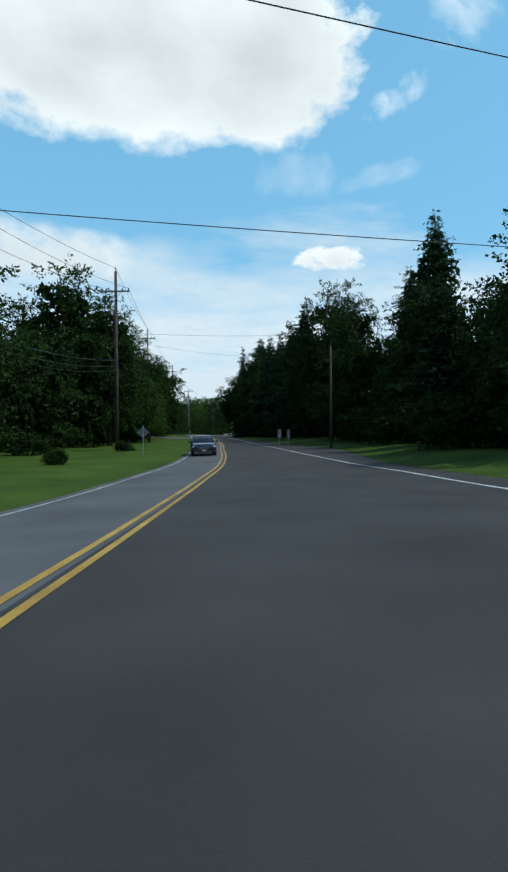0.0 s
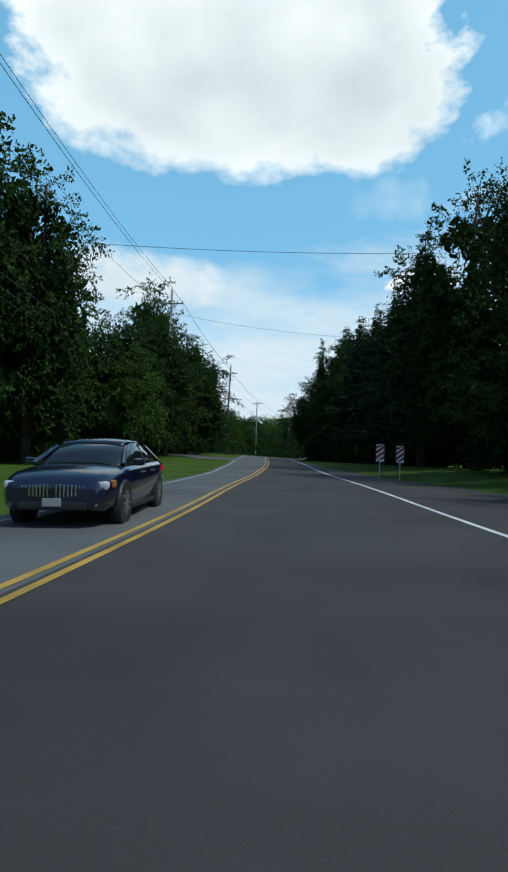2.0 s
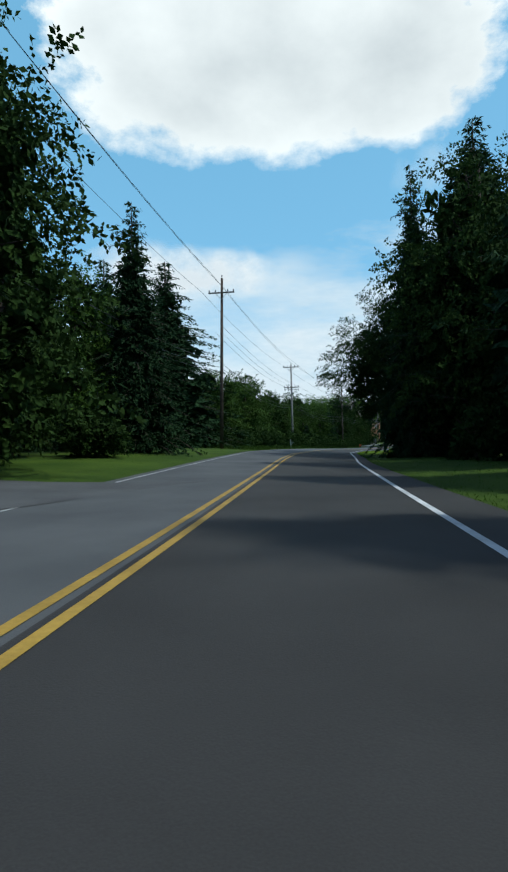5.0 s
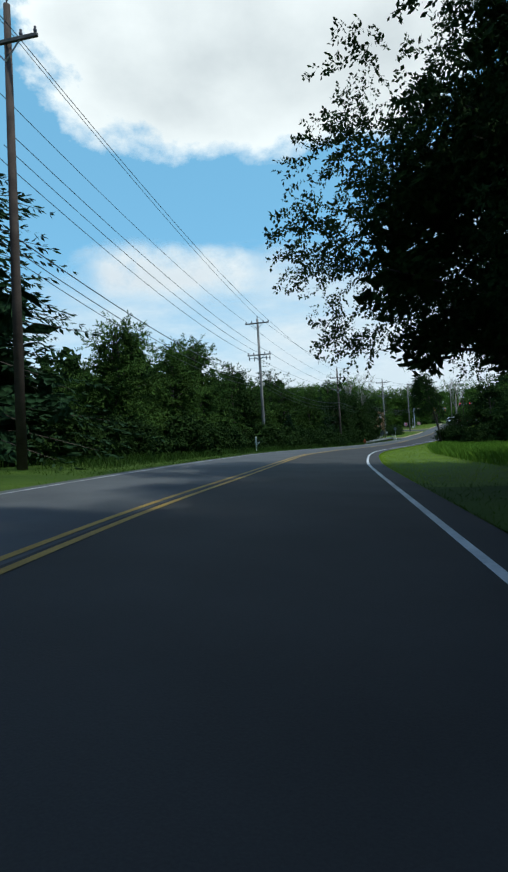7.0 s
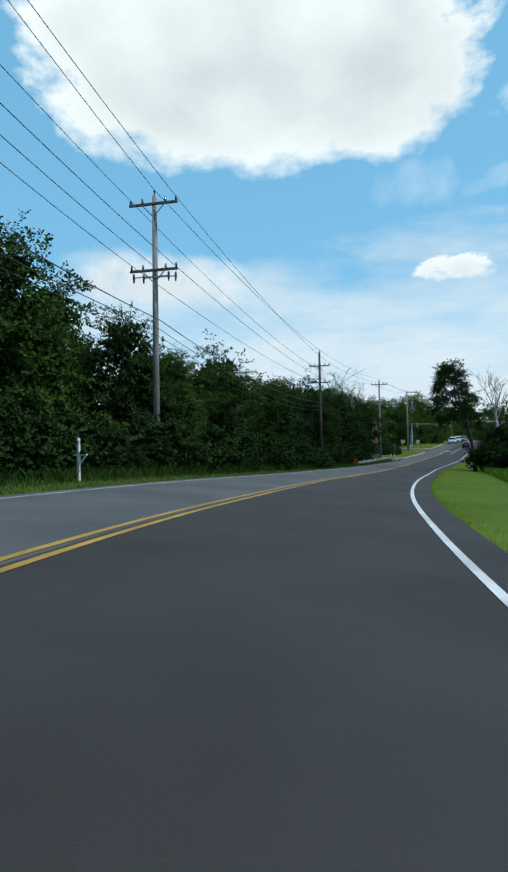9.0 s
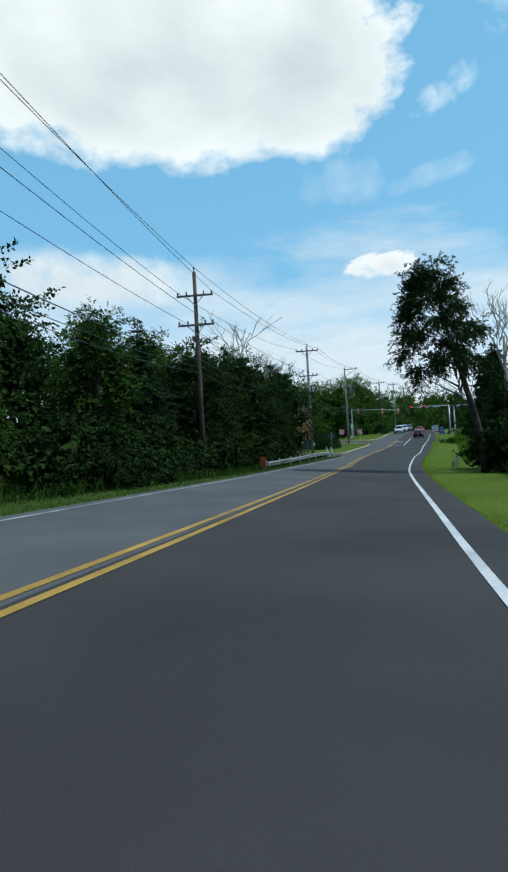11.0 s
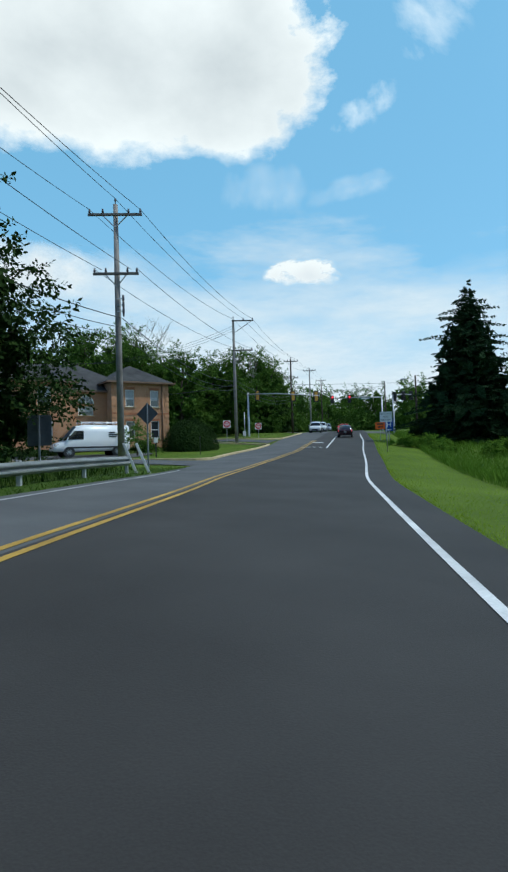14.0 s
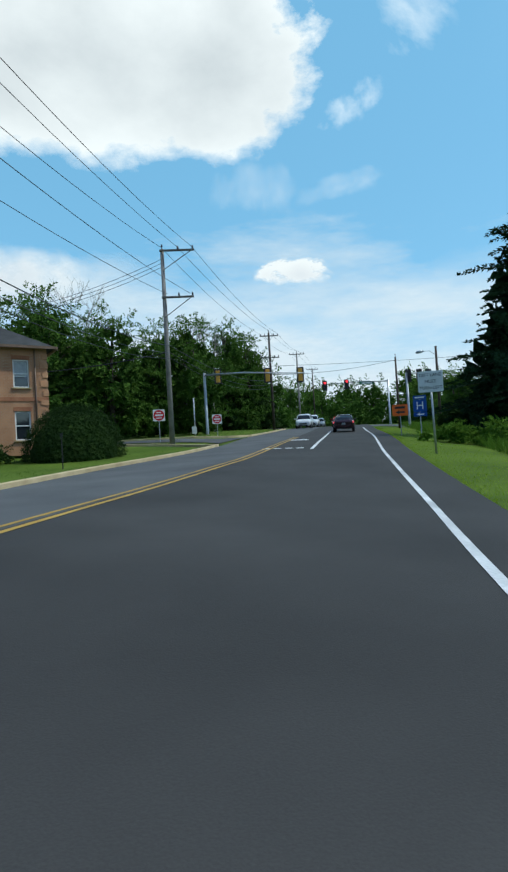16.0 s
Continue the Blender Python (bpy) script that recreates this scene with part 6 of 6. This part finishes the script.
def brick_building():
    """Two-storey brick house: a hipped wing beside the road, a recessed link and a long block."""
    u = Vector((0.87, 0.49, 0)).normalized()  # along the front, towards the road
    corner = Vector((-3.75, 256.9, 0))
    gz = 1.0
    face = Matrix(((u.x, -u.y, 0, corner.x), (u.y, u.x, 0, corner.y), (0, 0, 1, gz), (0, 0, 0, 1)))
    root = thing("brick_building", None, "two-storey tan brick building with a dark hipped roof", "building")

    def at(x, y=0.0, turn=0):
        return face @ pose(x, y, 0, 0, 0, turn)

    W, D, H = 5.3, 9.0, 5.75
    wing = at(-W)
    ops = [(1.25, 0.8, 2.05, 2.35), (3.55, 0.8, 4.35, 2.35), (1.25, 3.6, 2.05, 5.1), (3.55, 3.6, 4.35, 5.1)]
    brick_wall(root, W, H, ops, wing)
    courses(root, W, H, ops, wing)
    for i, o in enumerate(ops):
        window(root, *o, wing, 0.55 if i > 1 else 0.0)
    bm = boxes(((W, 0.04, 0.2), (W / 2, -0.03, 2.98)))
    bmesh.ops.transform(bm, verts=bm.verts, matrix=wing)
    part("brick_band", bm, BRICK_DARK, root)
    for x in (0.16, W - 0.16):
        for k in range(11):
            wq = 0.42 if k % 2 else 0.3
            bm = boxes(((wq, 0.05, 0.3), (wq / 2 - 0.02 if x < 1 else W - wq / 2 + 0.02, -0.03, 0.3 + 0.5 * k)), bevel=0.006)
            bmesh.ops.transform(bm, verts=bm.verts, matrix=wing)
            part("quoin", bm, BRICK, root)
    bm = tube([(W - 0.65, -0.08, 0), (W - 0.65, -0.08, H - 0.1)], 0.045, 8)
    bmesh.ops.transform(bm, verts=bm.verts, matrix=wing)
    part("downpipe", bm, BROWN_TRIM, root, "brown metal downpipe")
    side = at(0.0, 0.0, 90)
    brick_wall(root, D, H, [(2, 3.5, 2.9, 5.1), (5.5, 3.5, 6.4, 5.1)], side, "side_wall")
    brick_wall(root, D, H, [], at(-W, D, -90), "side_wall")
    hip_roof(root, W, D, H, 1.9, 0.45, wing)
    # recessed link with an arched window
    L = 3.6
    link = at(-W - L, 1.3)
    lops = [(1.1, 2.9, 2.4, 3.7)]
    brick_wall(root, L, 5.0, lops, link, "link_wall")
    courses(root, L, 5.0, lops, link)
    window(root, *lops[0], link, 0.5)
    arc = [(0.65 * math.cos(math.pi * k / 12), 0.65 * math.sin(math.pi * k / 12)) for k in range(13)]
    arch = part("arched_window", prism(arc, 0.06, link @ Matrix.Translation((1.75, -0.02, 3.92))), GLASS, root, "dark half-round window with white muntins")
    ring = tube([(0.65 * math.cos(math.pi * k / 12), -0.05, 0.65 * math.sin(math.pi * k / 12)) for k in range(13)], 0.05, 6)
    bmesh.ops.transform(ring, verts=ring.verts, matrix=link @ Matrix.Translation((1.75, -0.02, 3.92)))
    part("window_frame", ring, TRIM, arch)
    for k in (3, 6, 9):
        rib = tube([(0, -0.04, 0), (0.62 * math.cos(math.pi * k / 12), -0.04, 0.62 * math.sin(math.pi * k / 12))], 0.022, 5)
        bmesh.ops.transform(rib, verts=rib.verts, matrix=link @ Matrix.Translation((1.75, -0.02, 3.92)))
        part("muntin", rib, TRIM, arch)
    # long block further from the road, standing forward
    B = 9.0
    block = at(-W - L - B, -1.2)
    bops = [(6.4, 0.8, 7.4, 2.4), (6.3, 3.5, 7.3, 5.0), (3.0, 3.5, 4.0, 5.0), (3.0, 0.8, 4.0, 2.4)]
    brick_wall(root, B, 5.4, bops, block, "block_wall")
    courses(root, B, 5.4, bops, block)
    for o in bops:
        window(root, *o, block, 0.4)
    brick_wall(root, 10.0, 5.4, [], at(-W - L, -1.2, 90), "side_wall")
    hip_roof(root, B + L + 3.6, 9.4, 5.0, 2.9, 0.35, at(-W - L - B, 1.3), "main_roof")
    hip_roof(root, B, 9.0, 5.4, 2.5, 0.35, at(-W - L - B, -1.2), "block_roof")
    vent = boxes(((0.25, 0.25, 0.5), (0, 0, 0.2)))
    bmesh.ops.transform(vent, verts=vent.verts, matrix=at(-W - 3, 3.5) @ Matrix.Translation((0, 0, 8.0)))
    part("roof_vent", vent, TRIM, root)
    return root


brick_building()

# round clipped bush, small ornamental tree and lawn things by the building
put(bush("clipped_bush", 61, 4.5, 2.5, 26000, 0.065, "large rounded clipped dark green bush on the lawn", LEAF, True), -1.65, 253.6, 1.0, first=True)
put(bush("low_shrub", 62, 2.4, 1.0, 1500, 0.1, "low dark shrub against the brick wall"), -5.4, 252.5, 1.0, first=True)
put(broad_tree("ornamental_tree", 63, 2.5, 1.25, 0.7, 1500, 0.13, "small yellow-green ornamental tree", LEAF_LIGHT, "", 14, 0, 0), -5.2, 247.2, 1.0, first=True)


def yard_sign(x, y):
    root = thing("yard_lamp", pose(x, y, ground_z(x, y), 0, 0, 10), "small white box on a dark post on the lawn", "lamp post")
    part("post", boxes(((0.08, 0.08, 1.1), (0, 0, 0.45)), bevel=0.01), BLACK_TRIM, root)
    part("box", boxes(((0.26, 0.2, 0.34), (0, 0, 1.15)), bevel=0.02), TRIM, root)
    return root


yard_sign(-3.4, 243.6)
for px, py in ((-0.6, 247.6),):
    thin = thing("lawn_stake", pose(px, py, ground_z(px, py)), "thin dark stake with a small plate on the lawn", "stake")
    part("stake", tube([(0, 0, -0.2), (0, 0, 1.3)], 0.025, 6), BLACK_TRIM, thin)
    part("plate", boxes(((0.1, 0.02, 0.16), (0, 0, 1.3))), BLACK_TRIM, thin)


def meter_post(x, y, h):
    root = thing("meter_post", pose(x, y, ground_z(x, y)), "slender pale post with a small white meter box", "post")
    part("post", tube([(0, 0, -0.2), (0, 0, h)], 0.05, 8), GALV, root)
    part("meter_box", boxes(((0.34, 0.2, 0.55), (-0.05, -0.14, 0.55)), bevel=0.02), TRIM, root)
    return root


meter_post(3.6, 268.6, 3.0)

# ---- vehicles ----


def loft(rows, close=True):
    """A smooth body from rings of points, one ring at each station."""
    bm = bmesh.new()
    rings = [[bm.verts.new(p) for p in ring] for ring in rows]
    n = len(rings[0])
    for ra, rb in zip(rings, rings[1:]):
        for k in range(n if close else n - 1):
            bm.faces.new((ra[k], ra[(k + 1) % n], rb[(k + 1) % n], rb[k])).smooth = True
    bm.faces.new(rings[0][::-1])
    bm.faces.new(rings[-1])
    bmesh.ops.recalc_face_normals(bm, faces=bm.faces)
    return bm


def body_ring(x, w, lo, belt, crown):
    """A section of a car body: sill, flank, shoulder and the top between."""
    half = [(w * 0.86, lo), (w * 0.97, lo + 0.09), (w, lo + (belt - lo) * 0.5), (w * 0.985, belt - 0.1), (w * 0.93, belt - 0.01), (w * 0.72, belt + crown * 0.6), (w * 0.35, belt + crown)]
    return [(x, -a, b) for a, b in half] + [(x, a, b) for a, b in reversed(half)]


def roof_ring(x, wb, wt, zb, zt):
    half = [(wb, zb), (wb * 0.5 + wt * 0.5, zb + (zt - zb) * 0.55), (wt, zt - 0.06), (wt * 0.82, zt - 0.01), (wt * 0.4, zt + 0.015)]
    return [(x, -a, b) for a, b in half] + [(x, a, b) for a, b in reversed(half)]


def wheel(root, x, y, r, w):
    ty = part("tyre", tube([(x, y - w / 2, r), (x, y - w / 2 + 0.03, r), (x, y + w / 2 - 0.03, r), (x, y + w / 2, r)], [r - 0.03, r, r, r - 0.03], 22), RUBBER, root)
    s = 1 if y > 0 else -1
    rim = part("rim", tube([(x, y + s * (w / 2 - 0.02), r), (x, y + s * (w / 2 + 0.006), r)], r * 0.66, 18), BLACK_TRIM, ty)
    for k in range(10):
        a = 2 * math.pi * k / 10
        bm = boxes(((r * 0.62, 0.02, 0.034), (r * 0.33, 0, 0)))
        bmesh.ops.transform(bm, verts=bm.verts, matrix=Matrix.Translation((x, y + s * (w / 2 + 0.012), r)) @ Matrix.Rotation(a, 4, "Y"))
        part("spoke", bm, ALLOY, ty)
    return ty


def car(name, m, label, paint, style="sedan", lit=False, grille="plain"):
    """A car, its nose along +x, standing on z = 0."""
    root = thing(name, m, label, "car", "cars on the road")
    if style == "suv":
        L, W, belt, top, r = 4.6, 0.93, 1.08, 1.72, 0.36
        stations_ = [(-2.3, 0.8, 0.42, 0.9, 0.0), (-2.22, 0.88, 0.34, 1.04, 0.02), (-1.6, W, 0.3, belt, 0.02), (0.4, W, 0.28, belt, 0.03), (1.2, W, 0.28, 1.06, 0.05), (1.95, 0.9, 0.3, 0.98, 0.05), (2.2, 0.84, 0.34, 0.86, 0.03), (2.3, 0.72, 0.42, 0.7, 0.0)]
        cabin = [(-2.2, 0.8, 0.62, belt - 0.02, belt + 0.12), (-2.0, 0.86, 0.7, belt - 0.02, top - 0.1), (-1.5, 0.87, 0.72, belt - 0.02, top), (0.2, 0.87, 0.72, belt - 0.02, top - 0.02), (0.65, 0.86, 0.7, belt - 0.02, top - 0.16), (1.25, 0.84, 0.7, belt - 0.02, belt + 0.06)]
    elif style == "sport":
        L, W, belt, top, r = 4.5, 0.92, 0.86, 1.26, 0.34
        stations_ = [(-2.25, 0.78, 0.42, 0.82, 0.0), (-2.15, 0.88, 0.3, 0.92, 0.02), (-1.5, W, 0.24, 0.92, 0.03), (0.2, W, 0.2, 0.86, 0.03), (1.0, W, 0.2, 0.84, 0.05), (1.8, 0.88, 0.22, 0.72, 0.06), (2.15, 0.8, 0.26, 0.6, 0.03), (2.25, 0.66, 0.34, 0.5, 0.0)]
        cabin = [(-1.75, 0.78, 0.6, 0.84, 0.93), (-0.9, 0.82, 0.62, 0.84, 1.2), (-0.3, 0.83, 0.62, 0.83, top), (0.25, 0.83, 0.62, 0.82, 1.2), (1.0, 0.8, 0.64, 0.82, 0.9)]
    else:
        L, W, belt, top, r = 4.9, 0.94, 0.98, 1.47, 0.345
        stations_ = [(-2.45, 0.78, 0.46, 0.86, 0.0), (-2.36, 0.87, 0.32, 1.0, 0.03), (-1.6, W, 0.26, 1.02, 0.04), (0.1, W, 0.22, belt, 0.03), (1.0, W, 0.22, 0.96, 0.06), (1.9, 0.91, 0.24, 0.88, 0.07), (2.3, 0.85, 0.28, 0.78, 0.04), (2.45, 0.72, 0.36, 0.64, 0.0)]
        cabin = [(-1.95, 0.78, 0.62, 0.98, 1.06), (-1.2, 0.84, 0.64, 0.98, 1.38), (-0.6, 0.86, 0.66, 0.97, top), (0.2, 0.86, 0.66, 0.96, top - 0.02), (0.55, 0.85, 0.66, 0.95, 1.36), (1.25, 0.82, 0.66, 0.94, 1.02)]
    part("body", loft([body_ring(*s) for s in stations_]), paint, root)
    part("glasshouse", loft([roof_ring(*c) for c in cabin]), CAR_GLASS, root, "dark tinted car windows")
    mids = cabin[1:-1]
    bm = loft([[(x, -wt * 0.99, zt - 0.055), (x, -wt * 0.84, zt + 0.004), (x, -wt * 0.4, zt + 0.028), (x, wt * 0.4, zt + 0.028), (x, wt * 0.84, zt + 0.004), (x, wt * 0.99, zt - 0.055)] for x, wb, wt, zb, zt in mids[:-1] + [mids[-1]]])
    part("roof", bm, paint, root)
    for s in (-1, 1):
        for (xa, wba, wta, zba, zta), (xb, wbb, wtb, zbb, ztb) in ((cabin[-2], cabin[-1]), (cabin[1], cabin[0])):
            part("pillar", tube([(xa, s * (wta + 0.005), zta - 0.04), (xb, s * (wbb * 0.99), zbb + 0.06)], 0.04, 6), paint, root)
        part("pillar", tube([(-0.35, s * 0.665 if style == "sedan" else s * 0.7, top - 0.09), (-0.3, s * 0.85, belt)], 0.035, 6), BLACK_TRIM, root)
        part("mirror", boxes(((0.16, 0.2, 0.13), (cabin[-1][0] - 0.35, s * (W + 0.08), belt + 0.06)), bevel=0.035), paint, root)
        part("headlight", boxes(((0.34, 0.42, 0.15), (L / 2 - 0.26, s * (W - 0.3), stations_[-3][3] - 0.2)), bevel=0.05), LAMP_CLEAR, root)
        part("indicator", boxes(((0.2, 0.1, 0.13), (L / 2 - 0.4, s * (W - 0.09), stations_[-3][3] - 0.18)), bevel=0.03), LAMP_AMBER, root)
        part("tail_light", boxes(((0.2, 0.36, 0.17), (-L / 2 + 0.14, s * (W - 0.24), stations_[1][3] - 0.16)), bevel=0.04), BRAKE_LIT if lit else LAMP_RED, root)
        for x in (-L / 2 + 0.98, L / 2 - 0.95):
            wheel(root, x, s * (W - 0.12), r, 0.23)
            part("wheel_arch", tube([(x, s * (W - 0.2), r), (x, s * (W + 0.004), r)], r + 0.055, 20), BLACK_TRIM, root)
        part("sill", boxes(((2.0, 0.05, 0.1), (0, s * (W - 0.03), 0.24)), bevel=0.02), BLACK_TRIM, root)
        for x in (0.15, -0.8):
            part("door_handle", boxes(((0.17, 0.03, 0.03), (x, s * (W + 0.005), belt - 0.14)), bevel=0.01), CHROME if grille == "split" else paint, root)
    front = L / 2 - 0.06
    if grille == "split":
        for s in (-1, 1):
            for k in range(8):
                part("grille_bar", boxes(((0.07, 0.024, 0.21 - 0.008 * k), (front + 0.06 - 0.006 * k, s * (0.07 + 0.06 * k), 0.6)), bevel=0.006), CHROME, root)
            part("fog_lamp", boxes(((0.1, 0.22, 0.06), (front - 0.02, s * 0.6, 0.38)), bevel=0.02), CHROME, root)
    else:
        part("grille", boxes(((0.08, 0.9, 0.16), (front + 0.05, 0, 0.54)), bevel=0.02), BLACK_TRIM, root)
    part("air_intake", boxes(((0.1, 1.1, 0.14), (front + 0.02, 0, 0.36)), bevel=0.03), BLACK_TRIM, root)
    part("plate", boxes(((0.02, 0.3, 0.13), (front + 0.09, 0, 0.42)), bevel=0.005), PLATE, root)
    part("plate", boxes(((0.02, 0.3, 0.15), (-L / 2 - 0.005, 0, 0.72)), bevel=0.005), PLATE, root)
    part("bumper", boxes(((0.12, 1.5, 0.1), (-L / 2 + 0.1, 0, 0.4)), bevel=0.03), BLACK_TRIM, root)
    return root


def on_road(x, y, heading):
    """A pose on the road at x, y with the nose at this bearing from +y, clockwise."""
    d = Vector((math.sin(radians(heading)), math.cos(radians(heading))))
    z0, z1 = surface_z(x - d.x, y - d.y), surface_z(x + d.x, y + d.y)
    n = Vector((d.y, -d.x))
    za, zb = surface_z(x - n.x, y - n.y), surface_z(x + n.x, y + n.y)
    fwd = Vector((2 * d.x, 2 * d.y, z1 - z0)).normalized()
    right = Vector((2 * n.x, 2 * n.y, zb - za)).normalized()
    up = right.cross(fwd).normalized()
    left = up.cross(fwd)
    return Matrix(((fwd.x, left.x, up.x, x), (fwd.y, left.y, up.y, y), (fwd.z, left.z, up.z, surface_z(x, y)), (0, 0, 0, 1)))


car("sedan_car", on_road(-0.75, 42.0, 173) @ Matrix.Diagonal((0.95, 0.95, 0.95, 1)), "dark navy sedan with a chrome split grille on the worn lane", NAVY, "sedan", False, "split")
car("sedan_car", on_road(15.6, 271.0, 13.6) @ Matrix.Diagonal((0.9, 0.9, 0.92, 1)), "dark maroon sedan waiting with lit brake lights", CAR_MAROON, "sedan", True)
car("sport_car", on_road(19.7, 290.5, 196), "bright red low sports car turning in the junction", CAR_RED, "sport")
car("suv_car", on_road(15.9, 293.5, 193.6), "white car queueing beside the kerb", CAR_WHITE, "suv")
car("suv_car", on_road(18.7, 304, 193.6), "white car queueing beside the kerb", CAR_WHITE, "suv")
car("suv_car", on_road(23.2, 323, 193.6), "silver car queueing beside the kerb", CAR_SILVER, "suv")


def van(m):
    """A long white panel van with a roof rack, its nose along +x."""
    root = thing("panel_van", m, "white panel van with a roof rack parked by the building", "van")
    L, W = 5.9, 0.98

    def ring(x, w, lo, sh, top):
        half = [(w * 0.9, lo), (w, lo + 0.15), (w, sh), (w * 0.96, sh + (top - sh) * 0.5), (w * 0.88, top - 0.08), (w * 0.6, top)]
        return [(x, -a, b) for a, b in half] + [(x, a, b) for a, b in reversed(half)]

    rows = [(-2.95, 0.93, 0.5, 1.3, 2.42), (-2.88, W, 0.42, 1.3, 2.5), (0.6, W, 0.4, 1.3, 2.55), (1.25, W, 0.4, 1.2, 2.42), (1.75, 0.97, 0.4, 1.1, 1.85), (2.2, 0.96, 0.4, 0.9, 1.28), (2.75, 0.9, 0.42, 0.75, 1.05), (2.95, 0.76, 0.5, 0.66, 0.85)]
    part("body", loft([ring(*q) for q in rows]), CAR_WHITE, root)
    part("windscreen", loft([[(1.36, -0.8, 2.42), (1.36, 0.8, 2.42), (1.24, 0.8, 2.3), (1.24, -0.8, 2.3)], [(2.28, -0.9, 1.36), (2.28, 0.9, 1.36), (2.1, 0.9, 1.2), (2.1, -0.9, 1.2)]]), CAR_GLASS, root, "dark windscreen")
    for s in (-1, 1):
        part("side_window", prism([(0.75, 1.35), (1.95, 1.35), (1.45, 2.05), (0.75, 2.05)], 0.03, Matrix.Translation((0, s * 0.975, 0))), CAR_GLASS, root)
        part("headlight", boxes(((0.3, 0.3, 0.26), (2.72, s * 0.72, 0.92)), bevel=0.06), LAMP_CLEAR, root)
        part("mirror", boxes(((0.12, 0.2, 0.32), (1.85, s * 1.12, 1.5)), bevel=0.04), BLACK_TRIM, root)
        part("tail_light", boxes(((0.06, 0.12, 0.5), (-2.93, s * 0.88, 1.2)), bevel=0.02), LAMP_RED, root)
        part("side_strip", boxes(((4.6, 0.03, 0.12), (-0.3, s * 0.99, 0.72)), bevel=0.01), BLACK_TRIM, root)
        for x in (-1.9, 1.85):
            wheel(root, x, s * 0.86, 0.36, 0.24)
            part("wheel_arch", tube([(x, s * 0.8, 0.36), (x, s * 0.988, 0.36)], 0.43, 20), BLACK_TRIM, root)
        part("rack_rail", tube([(-2.4, s * 0.62, 2.75), (0.9, s * 0.62, 2.75)], 0.03, 6), CHROME, root)
    for x in (-2.2, -1.2, -0.2, 0.8):
        part("rack_bar", boxes(((0.05, 1.3, 0.05), (x, 0, 2.72)), ((0.05, 0.05, 0.25), (x, -0.6, 2.6)), ((0.05, 0.05, 0.25), (x, 0.6, 2.6))), CHROME, root)
    part("grille", boxes(((0.08, 1.0, 0.2), (2.87, 0, 0.72)), bevel=0.02), BLACK_TRIM, root)
    for dz, w, x in ((1.9, 0.5, -1.5), (1.72, 0.75, -1.6), (1.55, 0.6, -1.55)):
        for s in (-1, 1):
            part("lettering_bar", boxes(((w, 0.012, 0.09), (x, s * 0.985, dz))), BLACK_TRIM, root)
    return root


vd = Vector((-0.87, -0.49))
vz = ground_z(-8.9, 248.4) + 0.06
van(Matrix(((vd.x, -vd.y, 0, -8.9), (vd.y, vd.x, 0, 248.4), (0, 0, 1, vz), (0, 0, 0, 1))) @ Matrix.Diagonal((0.95, 0.95, 0.92, 1)))
